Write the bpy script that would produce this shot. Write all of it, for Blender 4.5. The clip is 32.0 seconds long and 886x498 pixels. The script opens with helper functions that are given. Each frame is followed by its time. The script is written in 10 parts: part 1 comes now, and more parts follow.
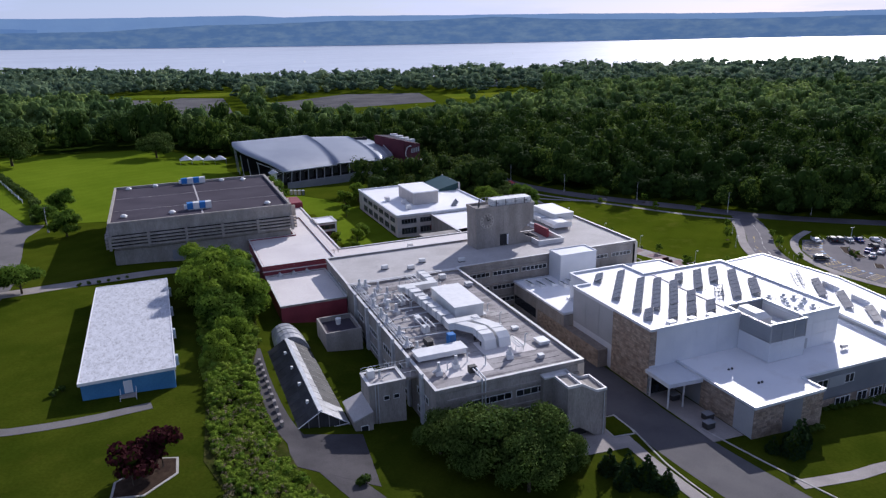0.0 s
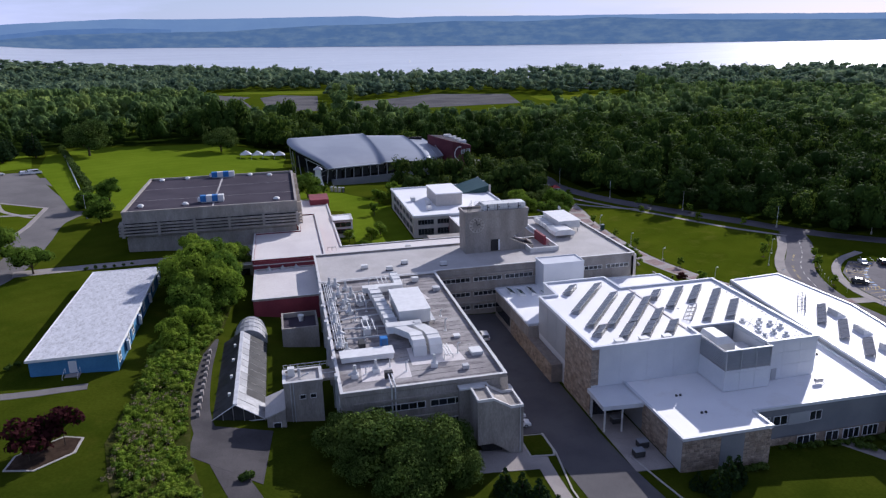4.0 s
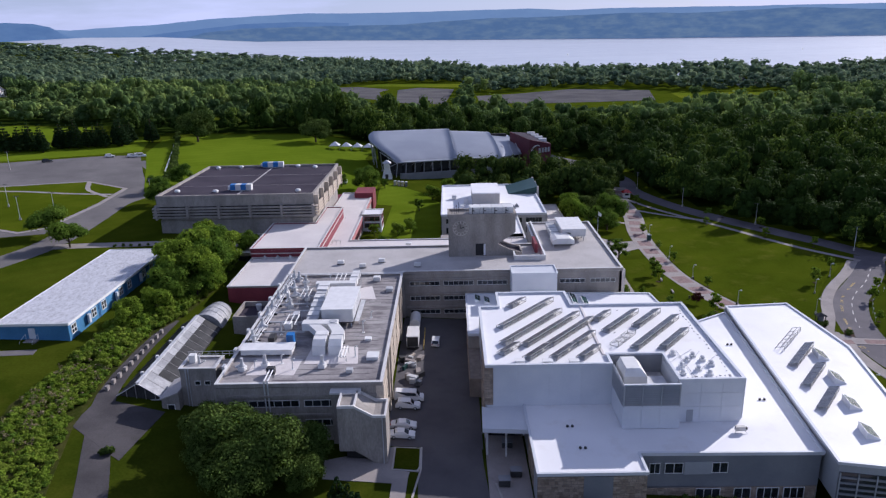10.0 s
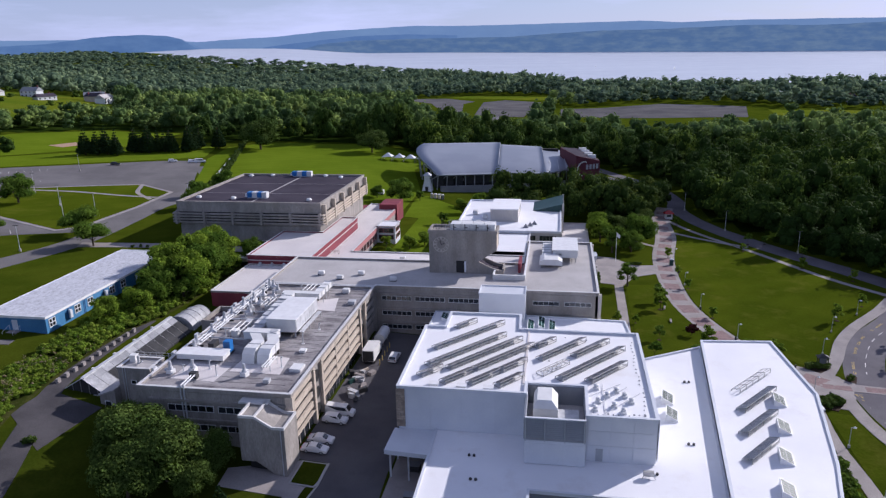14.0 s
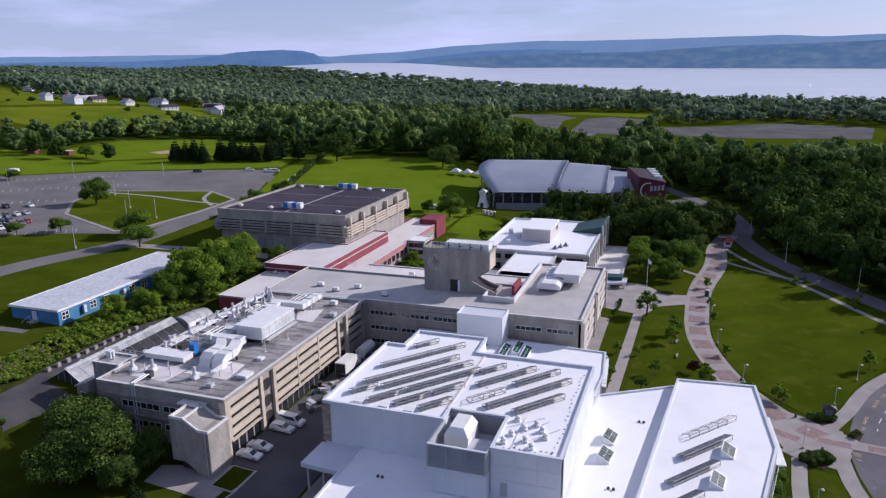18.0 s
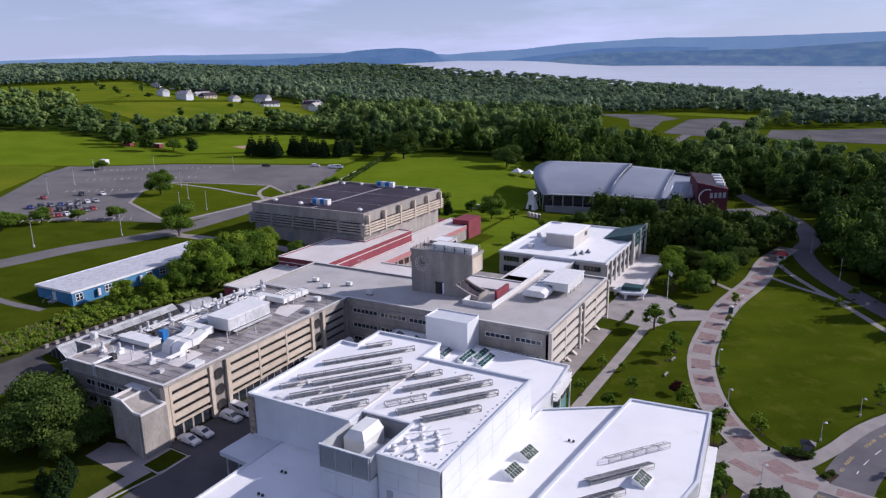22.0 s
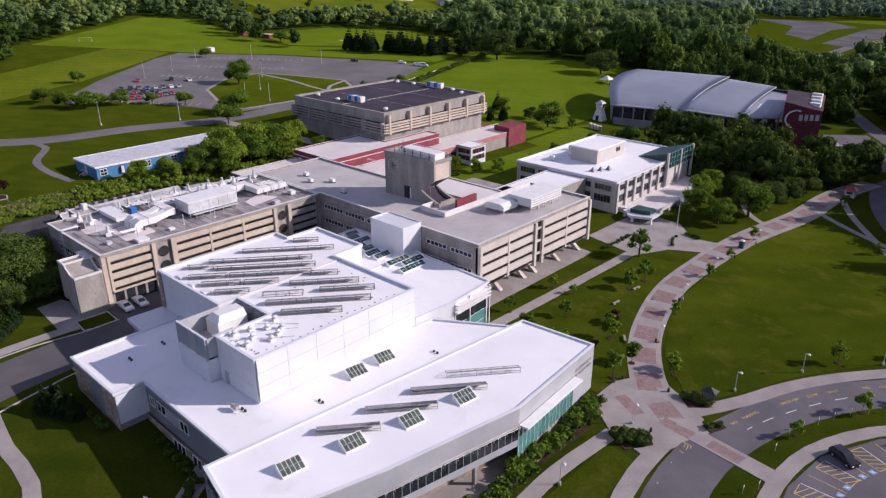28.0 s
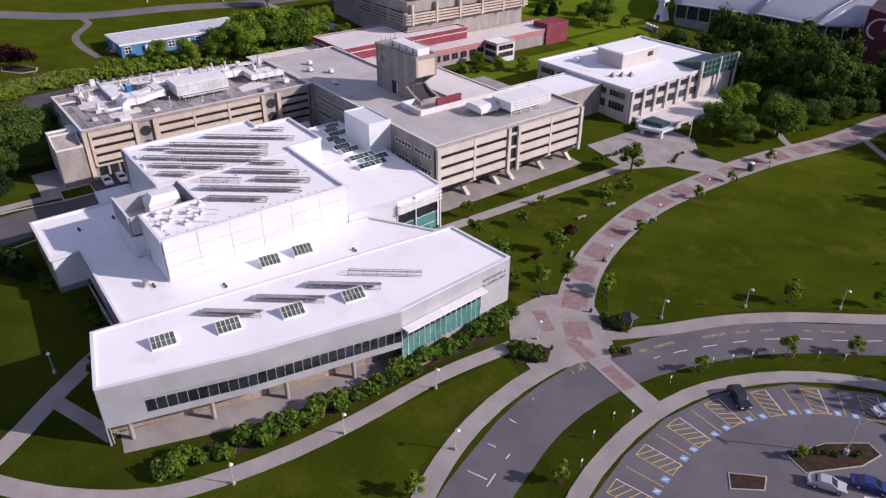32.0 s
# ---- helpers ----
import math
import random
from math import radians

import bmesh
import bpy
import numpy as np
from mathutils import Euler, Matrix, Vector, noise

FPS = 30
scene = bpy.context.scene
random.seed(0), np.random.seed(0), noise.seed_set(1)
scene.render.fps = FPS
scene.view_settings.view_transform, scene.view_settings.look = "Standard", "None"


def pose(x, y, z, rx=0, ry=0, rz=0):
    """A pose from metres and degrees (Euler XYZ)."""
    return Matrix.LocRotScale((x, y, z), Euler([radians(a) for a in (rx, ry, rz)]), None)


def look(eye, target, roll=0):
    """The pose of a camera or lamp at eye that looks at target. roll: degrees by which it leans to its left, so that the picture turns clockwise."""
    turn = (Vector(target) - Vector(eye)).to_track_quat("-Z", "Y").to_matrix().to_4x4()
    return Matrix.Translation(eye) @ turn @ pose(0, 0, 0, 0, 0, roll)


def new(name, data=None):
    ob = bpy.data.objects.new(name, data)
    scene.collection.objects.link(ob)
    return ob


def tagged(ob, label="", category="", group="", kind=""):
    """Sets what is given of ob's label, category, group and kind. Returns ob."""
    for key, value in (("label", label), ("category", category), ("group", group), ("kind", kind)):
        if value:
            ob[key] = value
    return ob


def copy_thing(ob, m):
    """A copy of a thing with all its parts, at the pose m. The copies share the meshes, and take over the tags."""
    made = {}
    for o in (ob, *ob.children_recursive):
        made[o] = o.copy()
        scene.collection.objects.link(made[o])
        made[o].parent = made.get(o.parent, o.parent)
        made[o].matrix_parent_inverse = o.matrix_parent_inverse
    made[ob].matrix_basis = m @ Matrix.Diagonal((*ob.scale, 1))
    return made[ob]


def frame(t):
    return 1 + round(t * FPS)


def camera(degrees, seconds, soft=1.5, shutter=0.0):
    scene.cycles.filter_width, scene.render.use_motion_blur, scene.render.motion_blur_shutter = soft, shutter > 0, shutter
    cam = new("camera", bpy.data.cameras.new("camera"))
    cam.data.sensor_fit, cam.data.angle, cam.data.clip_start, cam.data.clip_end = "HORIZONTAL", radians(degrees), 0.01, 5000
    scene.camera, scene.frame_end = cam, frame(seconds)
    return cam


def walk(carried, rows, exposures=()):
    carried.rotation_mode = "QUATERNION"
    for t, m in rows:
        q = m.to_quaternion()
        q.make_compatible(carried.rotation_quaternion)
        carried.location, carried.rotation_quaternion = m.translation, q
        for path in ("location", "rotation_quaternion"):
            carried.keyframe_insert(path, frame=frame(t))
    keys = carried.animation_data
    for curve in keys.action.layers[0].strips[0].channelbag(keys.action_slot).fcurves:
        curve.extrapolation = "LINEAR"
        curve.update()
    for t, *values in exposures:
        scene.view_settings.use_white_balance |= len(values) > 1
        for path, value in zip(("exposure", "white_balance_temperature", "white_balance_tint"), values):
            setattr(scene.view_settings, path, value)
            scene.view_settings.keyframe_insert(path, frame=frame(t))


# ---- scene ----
cam = camera(64.4, 32.0, soft=1.3)
PATH = [
    (0, (0.995, -3.073, 68.334), (1.704, -1.296, 67.751), -1.4),
    (0.5, (4.819, -4.293, 68.2), (5.496, -2.504, 67.618), -1.4),
    (1, (8.642, -5.429, 68.054), (9.287, -3.627, 67.474), -1.4),
    (1.5, (12.545, -6.489, 68.05), (13.168, -4.679, 67.471), -1.3),
    (2, (16.408, -7.432, 68.001), (17.002, -5.611, 67.424), -1.3),
    (2.5, (20.301, -8.356, 67.954), (20.856, -6.524, 67.377), -1.3),
    (3, (24.227, -9.187, 67.884), (24.738, -7.341, 67.308), -1.3),
    (3.5, (27.968, -9.981, 67.837), (28.436, -8.124, 67.261), -1.2),
    (4, (31.726, -10.662, 67.771), (32.152, -8.794, 67.195), -1.2),
    (4.5, (35.487, -11.237, 67.688), (35.871, -9.361, 67.112), -1.2),
    (5, (39.241, -11.747, 67.608), (39.587, -9.864, 67.032), -1.2),
    (5.5, (42.98, -12.231, 67.553), (43.294, -10.342, 66.977), -1.2),
    (6, (46.706, -12.698, 67.526), (46.995, -10.804, 66.95), -1.1),
    (6.5, (50.643, -13.027, 67.599), (50.9, -11.13, 67.022), -1.1),
    (7, (54.578, -13.226, 67.719), (54.803, -11.325, 67.141), -1.1),
    (7.5, (58.586, -13.316, 67.828), (58.77, -11.411, 67.249), -1.1),
    (8, (62.636, -13.372, 67.925), (62.768, -11.462, 67.345), -1.2),
    (8.5, (66.734, -13.317, 68.067), (66.82, -11.406, 67.486), -1.2),
    (9, (70.741, -13.217, 68.155), (70.789, -11.304, 67.573), -1.2),
    (9.5, (74.758, -13.187, 68.22), (74.763, -11.274, 67.636), -1.3),
    (10, (78.784, -13.075, 68.288), (78.759, -11.163, 67.703), -1.3),
    (10.5, (82.706, -12.887, 68.374), (82.656, -10.975, 67.788), -1.2),
    (11, (86.646, -12.595, 68.455), (86.566, -10.685, 67.869), -1.2),
    (11.5, (90.635, -12.105, 68.315), (90.52, -10.196, 67.731), -1.2),
    (12, (94.586, -11.515, 68.178), (94.433, -9.608, 67.595), -1.2),
    (12.5, (98.591, -10.87, 68.017), (98.398, -8.966, 67.436), -1.2),
    (13, (102.528, -10.13, 67.891), (102.297, -8.229, 67.312), -1.1),
    (13.5, (106.548, -9.265, 68.189), (106.275, -7.368, 67.618), -1.1),
    (14, (110.539, -8.415, 68.333), (110.223, -6.518, 67.784), -1.1),
    (14.5, (114.594, -7.549, 68.438), (114.227, -5.657, 67.904), -1.2),
    (15, (118.728, -6.571, 68.634), (118.31, -4.686, 68.113), -1.3),
    (15.5, (122.461, -5.61, 68.639), (122.005, -3.73, 68.13), -1.2),
    (16, (126.216, -4.587, 68.656), (125.725, -2.714, 68.153), -1.1),
    (16.5, (130.021, -3.485, 68.683), (129.495, -1.622, 68.18), -1.0),
    (17, (133.837, -2.299, 68.703), (133.275, -0.448, 68.197), -1.0),
    (17.5, (137.626, -1.026, 68.702), (137.023, 0.813, 68.195), -0.9),
    (18, (141.346, 0.326, 68.673), (140.702, 2.151, 68.167), -0.9),
    (18.5, (144.983, 1.738, 68.637), (144.302, 3.549, 68.132), -0.8),
    (19, (148.628, 3.294, 68.611), (147.91, 5.091, 68.107), -0.8),
    (19.5, (152.473, 5.032, 68.583), (151.72, 6.815, 68.08), -0.8),
    (20, (156.295, 6.841, 68.566), (155.506, 8.608, 68.064), -0.8),
    (20.5, (160.048, 8.678, 68.55), (159.225, 10.43, 68.048), -0.9),
    (21, (163.773, 10.642, 68.529), (162.916, 12.377, 68.028), -0.9),
    (21.5, (167.319, 12.599, 68.826), (166.424, 14.314, 68.322), -0.9),
    (22, (170.851, 14.652, 69.046), (169.913, 16.343, 68.539), -0.9),
    (22.5, (174.303, 16.775, 69.284), (173.324, 18.442, 68.775), -0.8),
    (23, (177.752, 18.954, 69.51), (176.733, 20.597, 68.998), -0.8),
    (23.5, (181.354, 21.203, 69.531), (180.302, 22.824, 69.016), -0.8),
    (24, (184.872, 23.516, 69.629), (183.792, 25.114, 69.1), -0.7),
    (24.5, (188.43, 25.791, 69.658), (187.326, 27.368, 69.116), -0.7),
    (25, (191.892, 28.172, 69.701), (190.762, 29.722, 69.134), -0.7),
    (25.5, (195.111, 30.645, 69.611), (193.955, 32.165, 69.017), -0.6),
    (26, (198.245, 33.179, 69.453), (197.064, 34.668, 68.827), -0.5),
    (26.5, (201.303, 35.765, 69.274), (200.098, 37.219, 68.614), -0.4),
    (27, (204.319, 38.398, 69.101), (203.093, 39.818, 68.406), -0.3),
    (27.5, (207.327, 41.075, 68.963), (206.084, 42.462, 68.235), -0.2),
    (28, (210.326, 43.789, 68.9), (209.072, 45.149, 68.138), -0.1),
    (28.5, (213.404, 46.742, 68.985), (212.137, 48.068, 68.188), -0.1),
    (29, (216.415, 49.813, 69.057), (215.133, 51.102, 68.223), -0.2),
    (29.5, (219.163, 52.733, 69.11), (217.869, 53.987, 68.244), -0.2),
    (30, (222.049, 55.869, 69.178), (220.743, 57.087, 68.276), -0.2),
    (30.5, (224.581, 58.912, 69.313), (223.265, 60.094, 68.381), -0.1),
    (31, (227.076, 62.02, 69.397), (225.751, 63.157, 68.422), 0.1),
    (31.5, (229.484, 65.273, 69.6), (228.149, 66.359, 68.58), 0.2),
    (32, (231.82, 68.649, 69.874), (230.46, 69.695, 68.848), 0.3),
]
walk(cam, [(t, look(eye, target, roll)) for t, eye, target, roll in PATH],
     exposures=[(0, 0.04, 5880, 16), (13, 0.0, 5920, 18), (22, 0.0, 6020, 19), (28, 0.03, 6350, 24), (32, 0.05, 6400, 26)])

# ---- world and light ----
world = bpy.data.worlds.new("sky")
scene.world = world
world.use_nodes = True
wt = world.node_tree
wn, wl = wt.nodes, wt.links
SUN_EL, SUN_AZ = 27.0, 47.0   # degrees; azimuth clockwise from +y
sky = wn.new("ShaderNodeTexSky")
sky.sky_type, sky.sun_disc = "NISHITA", False
sky.sun_elevation, sky.sun_rotation = radians(SUN_EL), radians(SUN_AZ)
sky.air_density, sky.dust_density, sky.ozone_density = 1.0, 0.6, 2.5
# thin broken cloud, spread over the whole sky
tc, mp, cl, ramp, mix = [wn.new("ShaderNode" + k) for k in ("TexCoord", "Mapping", "TexNoise", "ValToRGB", "MixRGB")]
mp.inputs["Scale"].default_value = (1.0, 1.0, 7.0)
cl.inputs["Scale"].default_value, cl.inputs["Detail"].default_value, cl.inputs["Roughness"].default_value = 2.6, 7.0, 0.6
ramp.color_ramp.elements[0].position, ramp.color_ramp.elements[1].position = 0.46, 0.68
ramp.color_ramp.elements[0].color = (0.12, 0.12, 0.12, 1)
ramp.color_ramp.elements[1].color = (0.8, 0.8, 0.8, 1)
mix.inputs[2].default_value = (10.2, 10.9, 15.2, 1)
wl.new(tc.outputs["Generated"], mp.inputs[0])
wl.new(mp.outputs[0], cl.inputs["Vector"])
wl.new(cl.outputs["Fac"], ramp.inputs[0])
wl.new(ramp.outputs[0], mix.inputs[0])
# brighter haze low over the horizon, all the way round
sep, low, haze = [wn.new("ShaderNode" + k) for k in ("SeparateXYZ", "MapRange", "MixRGB")]
low.inputs[1].default_value, low.inputs[2].default_value, low.inputs[3].default_value, low.inputs[4].default_value = 0.0, 0.25, 0.5, 0.0
haze.inputs[2].default_value = (9.7, 11.4, 17.6, 1)
wl.new(tc.outputs["Generated"], sep.inputs[0])
wl.new(sep.outputs[2], low.inputs[0])
wl.new(low.outputs[0], haze.inputs[0])
wl.new(sky.outputs[0], haze.inputs[1])
wl.new(haze.outputs[0], mix.inputs[1])
wl.new(mix.outputs[0], wn["Background"].inputs[0])
wn["Background"].inputs[1].default_value = 0.064
sun = new("sun", bpy.data.lights.new("sun", "SUN"))
sun.data.energy, sun.data.angle, sun.data.color = 4.8, radians(0.6), (1.0, 0.93, 0.84)
az, el = radians(SUN_AZ), radians(SUN_EL)
sun.matrix_world = look((0, 0, 0), (-math.sin(az) * math.cos(el), -math.cos(az) * math.cos(el), -math.sin(el)))

# ---- materials ----


def pmat(name, a, b, scale=0.5, rough=0.8, fine=6.0, bump=0.15, metal=0.0, c=None, stain=0.0, stretch=(1, 1, 1), island=0.0, obrand=0.0, spec=0.4, grain=0.4):
    """Two tones mixed by a broad noise, fine grain on top, an optional stain tone, and relief."""
    m = bpy.data.materials.new(name)
    m.use_nodes = True
    t = m.node_tree
    N, L = t.nodes, t.links
    p = N["Principled BSDF"]
    geo, mapping = N.new("ShaderNodeNewGeometry"), N.new("ShaderNodeMapping")
    mapping.inputs["Scale"].default_value = stretch
    L.new(geo.outputs["Position"], mapping.inputs[0])
    n1, n2 = N.new("ShaderNodeTexNoise"), N.new("ShaderNodeTexNoise")
    n1.inputs["Scale"].default_value, n1.inputs["Detail"].default_value = scale, 5
    n2.inputs["Scale"].default_value, n2.inputs["Detail"].default_value = fine, 4
    L.new(mapping.outputs[0], n1.inputs["Vector"])
    L.new(mapping.outputs[0], n2.inputs["Vector"])
    r1 = N.new("ShaderNodeValToRGB")
    r1.color_ramp.elements[0].position, r1.color_ramp.elements[1].position = 0.36, 0.64
    r1.color_ramp.elements[0].color, r1.color_ramp.elements[1].color = (*a, 1), (*b, 1)
    L.new(n1.outputs["Fac"], r1.inputs[0])
    col = r1.outputs[0]
    g = N.new("ShaderNodeMixRGB")
    g.blend_type = "OVERLAY"
    g.inputs[0].default_value = grain
    L.new(col, g.inputs[1])
    L.new(n2.outputs["Fac"], g.inputs[2])
    col = g.outputs[0]
    if c:
        n3, r3, s = N.new("ShaderNodeTexNoise"), N.new("ShaderNodeValToRGB"), N.new("ShaderNodeMixRGB")
        n3.inputs["Scale"].default_value, n3.inputs["Detail"].default_value, n3.inputs["Roughness"].default_value = scale * 2.3, 8, 0.65
        L.new(mapping.outputs[0], n3.inputs["Vector"])
        r3.color_ramp.elements[0].position, r3.color_ramp.elements[1].position = 0.62 - 0.2 * stain, 0.8 - 0.2 * stain
        r3.color_ramp.elements[0].color, r3.color_ramp.elements[1].color = (0, 0, 0, 1), (stain, stain, stain, 1)
        L.new(n3.outputs["Fac"], r3.inputs[0])
        L.new(r3.outputs[0], s.inputs[0])
        L.new(col, s.inputs[1])
        s.inputs[2].default_value = (*c, 1)
        col = s.outputs[0]
    for amount, out in ((island, geo.outputs["Random Per Island"]), (obrand, None)):
        if amount:
            if out is None:
                out = N.new("ShaderNodeObjectInfo").outputs["Random"]
            h, mr = N.new("ShaderNodeHueSaturation"), N.new("ShaderNodeMapRange")
            mr.inputs[3].default_value, mr.inputs[4].default_value = 1 - amount, 1 + amount
            L.new(out, mr.inputs[0])
            L.new(mr.outputs[0], h.inputs["Value"])
            L.new(col, h.inputs["Color"])
            col = h.outputs[0]
    L.new(col, p.inputs["Base Color"])
    p.inputs["Roughness"].default_value, p.inputs["Metallic"].default_value = rough, metal
    p.inputs["Specular IOR Level"].default_value = spec
    if bump:
        bp = N.new("ShaderNodeBump")
        bp.inputs["Strength"].default_value, bp.inputs["Distance"].default_value = bump, 0.05
        L.new(n2.outputs["Fac"], bp.inputs["Height"])
        L.new(bp.outputs[0], p.inputs["Normal"])
    return m


def leafmat(name, a, b, spread=0.26, through_=0.34):
    m = pmat(name, a, b, scale=0.13, rough=0.8, fine=1.2, bump=0.0, island=spread, spec=0.03)
    t = m.node_tree
    N, L = t.nodes, t.links
    p, out = N["Principled BSDF"], N["Material Output"]
    tr, mx = N.new("ShaderNodeBsdfTranslucent"), N.new("ShaderNodeMixShader")
    L.new(p.inputs["Base Color"].links[0].from_socket, tr.inputs[0])
    mx.inputs[0].default_value = through_
    L.new(p.outputs[0], mx.inputs[1])
    L.new(tr.outputs[0], mx.inputs[2])
    L.new(mx.outputs[0], out.inputs[0])
    return m


def woodmat(name, dark, mid, light, through_=0.34):
    """Canopy leaves whose green goes by the tree."""
    m = leafmat(name, mid, mid, 0.24, through_)
    N, L = m.node_tree.nodes, m.node_tree.links
    tone, ramp_ = N.new("ShaderNodeAttribute"), N.new("ShaderNodeValToRGB")
    tone.attribute_name = "tone"
    el_ = ramp_.color_ramp.elements
    el_[0].position, el_[0].color = 0.05, (*dark, 1)
    el_[1].position, el_[1].color = 0.95, (*light, 1)
    el_.new(0.5).color = (*mid, 1)
    L.new(tone.outputs["Fac"], ramp_.inputs[0])
    L.new(ramp_.outputs[0], N["Mix (Legacy)"].inputs[1])
    return m


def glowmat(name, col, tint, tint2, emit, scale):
    """Far distance: a matt surface with the air's haze painted as emission, patched by woods and fields."""
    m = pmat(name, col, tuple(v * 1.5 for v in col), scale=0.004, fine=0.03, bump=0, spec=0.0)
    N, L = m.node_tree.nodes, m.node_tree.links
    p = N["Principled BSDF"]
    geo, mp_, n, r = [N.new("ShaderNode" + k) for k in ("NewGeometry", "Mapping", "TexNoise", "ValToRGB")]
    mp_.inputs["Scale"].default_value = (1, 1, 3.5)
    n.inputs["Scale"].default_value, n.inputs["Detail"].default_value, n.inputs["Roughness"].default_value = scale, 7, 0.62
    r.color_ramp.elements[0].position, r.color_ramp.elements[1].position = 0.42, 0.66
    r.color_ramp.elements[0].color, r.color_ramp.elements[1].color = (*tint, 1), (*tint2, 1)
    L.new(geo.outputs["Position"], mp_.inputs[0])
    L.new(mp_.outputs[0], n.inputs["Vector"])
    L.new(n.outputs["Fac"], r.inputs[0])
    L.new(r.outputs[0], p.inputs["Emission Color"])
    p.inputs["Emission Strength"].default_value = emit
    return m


def grassmat(name, a, b, sheen, **kw):
    """Short grass: matt, with the soft bright sheen of blades seen at a low angle."""
    m = pmat(name, a, b, rough=0.95, spec=0.0, **kw)
    p = m.node_tree.nodes["Principled BSDF"]
    p.inputs["Sheen Weight"].default_value, p.inputs["Sheen Roughness"].default_value = sheen, 0.45
    p.inputs["Sheen Tint"].default_value = (0.45, 0.62, 0.02, 1)
    # faint mowing stripes
    N, L = m.node_tree.nodes, m.node_tree.links
    base = p.inputs["Base Color"].links[0].from_socket
    geo, turn, wave, span, hsv = [N.new("ShaderNode" + k) for k in ("NewGeometry", "Mapping", "TexWave", "MapRange", "HueSaturation")]
    turn.inputs["Rotation"].default_value = (0, 0, 0.9)
    wave.inputs["Scale"].default_value, wave.inputs["Distortion"].default_value, wave.inputs["Detail"].default_value, wave.inputs["Detail Scale"].default_value = 0.045, 5.0, 3.0, 0.8
    span.inputs[3].default_value, span.inputs[4].default_value = 0.95, 1.05
    L.new(geo.outputs["Position"], turn.inputs[0])
    L.new(turn.outputs[0], wave.inputs["Vector"])
    L.new(wave.outputs["Fac"], span.inputs[0])
    L.new(span.outputs[0], hsv.inputs["Value"])
    L.new(base, hsv.inputs["Color"])
    L.new(hsv.outputs[0], p.inputs["Base Color"])
    return m


LAWN = grassmat("mown_grass", (0.021, 0.033, 0.0034), (0.038, 0.049, 0.0052), 0.13, scale=0.09, fine=2.2, bump=0.5, c=(0.088, 0.080, 0.0128), stain=0.3)
LUSH = grassmat("lush_grass", (0.058, 0.094, 0.0070), (0.083, 0.122, 0.0098), 0.22, scale=0.05, fine=1.6, bump=0.4, c=(0.112, 0.130, 0.0112), stain=0.3)
LAWN_E = grassmat("sunny_lawn", (0.025, 0.038, 0.0036), (0.044, 0.058, 0.0052), 0.17, scale=0.06, fine=2.0, bump=0.5, c=(0.115, 0.10, 0.022), stain=0.42)
SCRUB = pmat("scrub_floor", (0.030, 0.040, 0.008), (0.055, 0.058, 0.016), scale=0.3, rough=1.0, fine=3.0, bump=0.8, c=(0.12, 0.10, 0.05), stain=0.5, spec=0.0)
MEADOW = grassmat("meadow_grass", (0.12, 0.135, 0.012), (0.07, 0.105, 0.009), 0.1, scale=0.02, fine=0.8, bump=0.4, c=(0.17, 0.155, 0.035), stain=0.35)
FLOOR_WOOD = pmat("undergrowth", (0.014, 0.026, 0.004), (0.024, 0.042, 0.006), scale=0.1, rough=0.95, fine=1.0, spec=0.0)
ASPHALT = pmat("asphalt", (0.085, 0.08, 0.088), (0.11, 0.105, 0.11), scale=0.12, rough=0.9, fine=9, bump=0.2, c=(0.06, 0.058, 0.062), stain=0.4, spec=0.25)
DRIVE = pmat("stained_drive", (0.055, 0.052, 0.056), (0.088, 0.082, 0.086), scale=0.15, rough=0.95, fine=6, bump=0.2, c=(0.055, 0.052, 0.05), stain=0.5, spec=0.15)
ASPHALT_L = pmat("greyed_asphalt", (0.115, 0.107, 0.122), (0.145, 0.135, 0.15), scale=0.12, rough=0.9, fine=9, bump=0.2, c=(0.085, 0.08, 0.09), stain=0.4, spec=0.2)
ASPHALT_OLD = pmat("worn_asphalt", (0.135, 0.128, 0.13), (0.18, 0.17, 0.17), scale=0.06, rough=0.95, fine=6, bump=0.2, c=(0.105, 0.10, 0.10), stain=0.45, spec=0.1)
PAVE = pmat("pale_concrete_paving", (0.27, 0.245, 0.238), (0.335, 0.305, 0.292), scale=0.25, rough=0.9, fine=8, c=(0.24, 0.22, 0.21), stain=0.35, spec=0.2)
KERB = pmat("kerb_concrete", (0.36, 0.34, 0.32), (0.44, 0.42, 0.39), scale=0.5, rough=0.9)
PAVER = pmat("red_brick_paver", (0.225, 0.155, 0.150), (0.28, 0.195, 0.188), scale=1.2, rough=0.9, fine=9, obrand=0.08, c=(0.22, 0.15, 0.14), stain=0.3, spec=0.2)
MULCH = pmat("dark_mulch", (0.035, 0.022, 0.016), (0.06, 0.04, 0.028), scale=1.0, rough=1.0, fine=9, bump=0.6, spec=0.1)
GRAVEL = pmat("gravel", (0.10, 0.098, 0.104), (0.145, 0.14, 0.142), scale=0.03, spec=0.0, rough=1.0, fine=6, bump=0.5, c=(0.16, 0.15, 0.12), stain=0.4)
ROOF_W = pmat("white_roof_membrane", (0.80, 0.80, 0.82), (0.87, 0.87, 0.88), scale=0.07, rough=0.6, fine=4, bump=0.08, c=(0.60, 0.55, 0.51), stain=0.32, grain=0.12)
ROOF_P = pmat("pale_pinkish_roof_membrane", (0.62, 0.58, 0.57), (0.70, 0.66, 0.64), scale=0.08, rough=0.75, fine=4, bump=0.08, c=(0.50, 0.46, 0.45), stain=0.4)
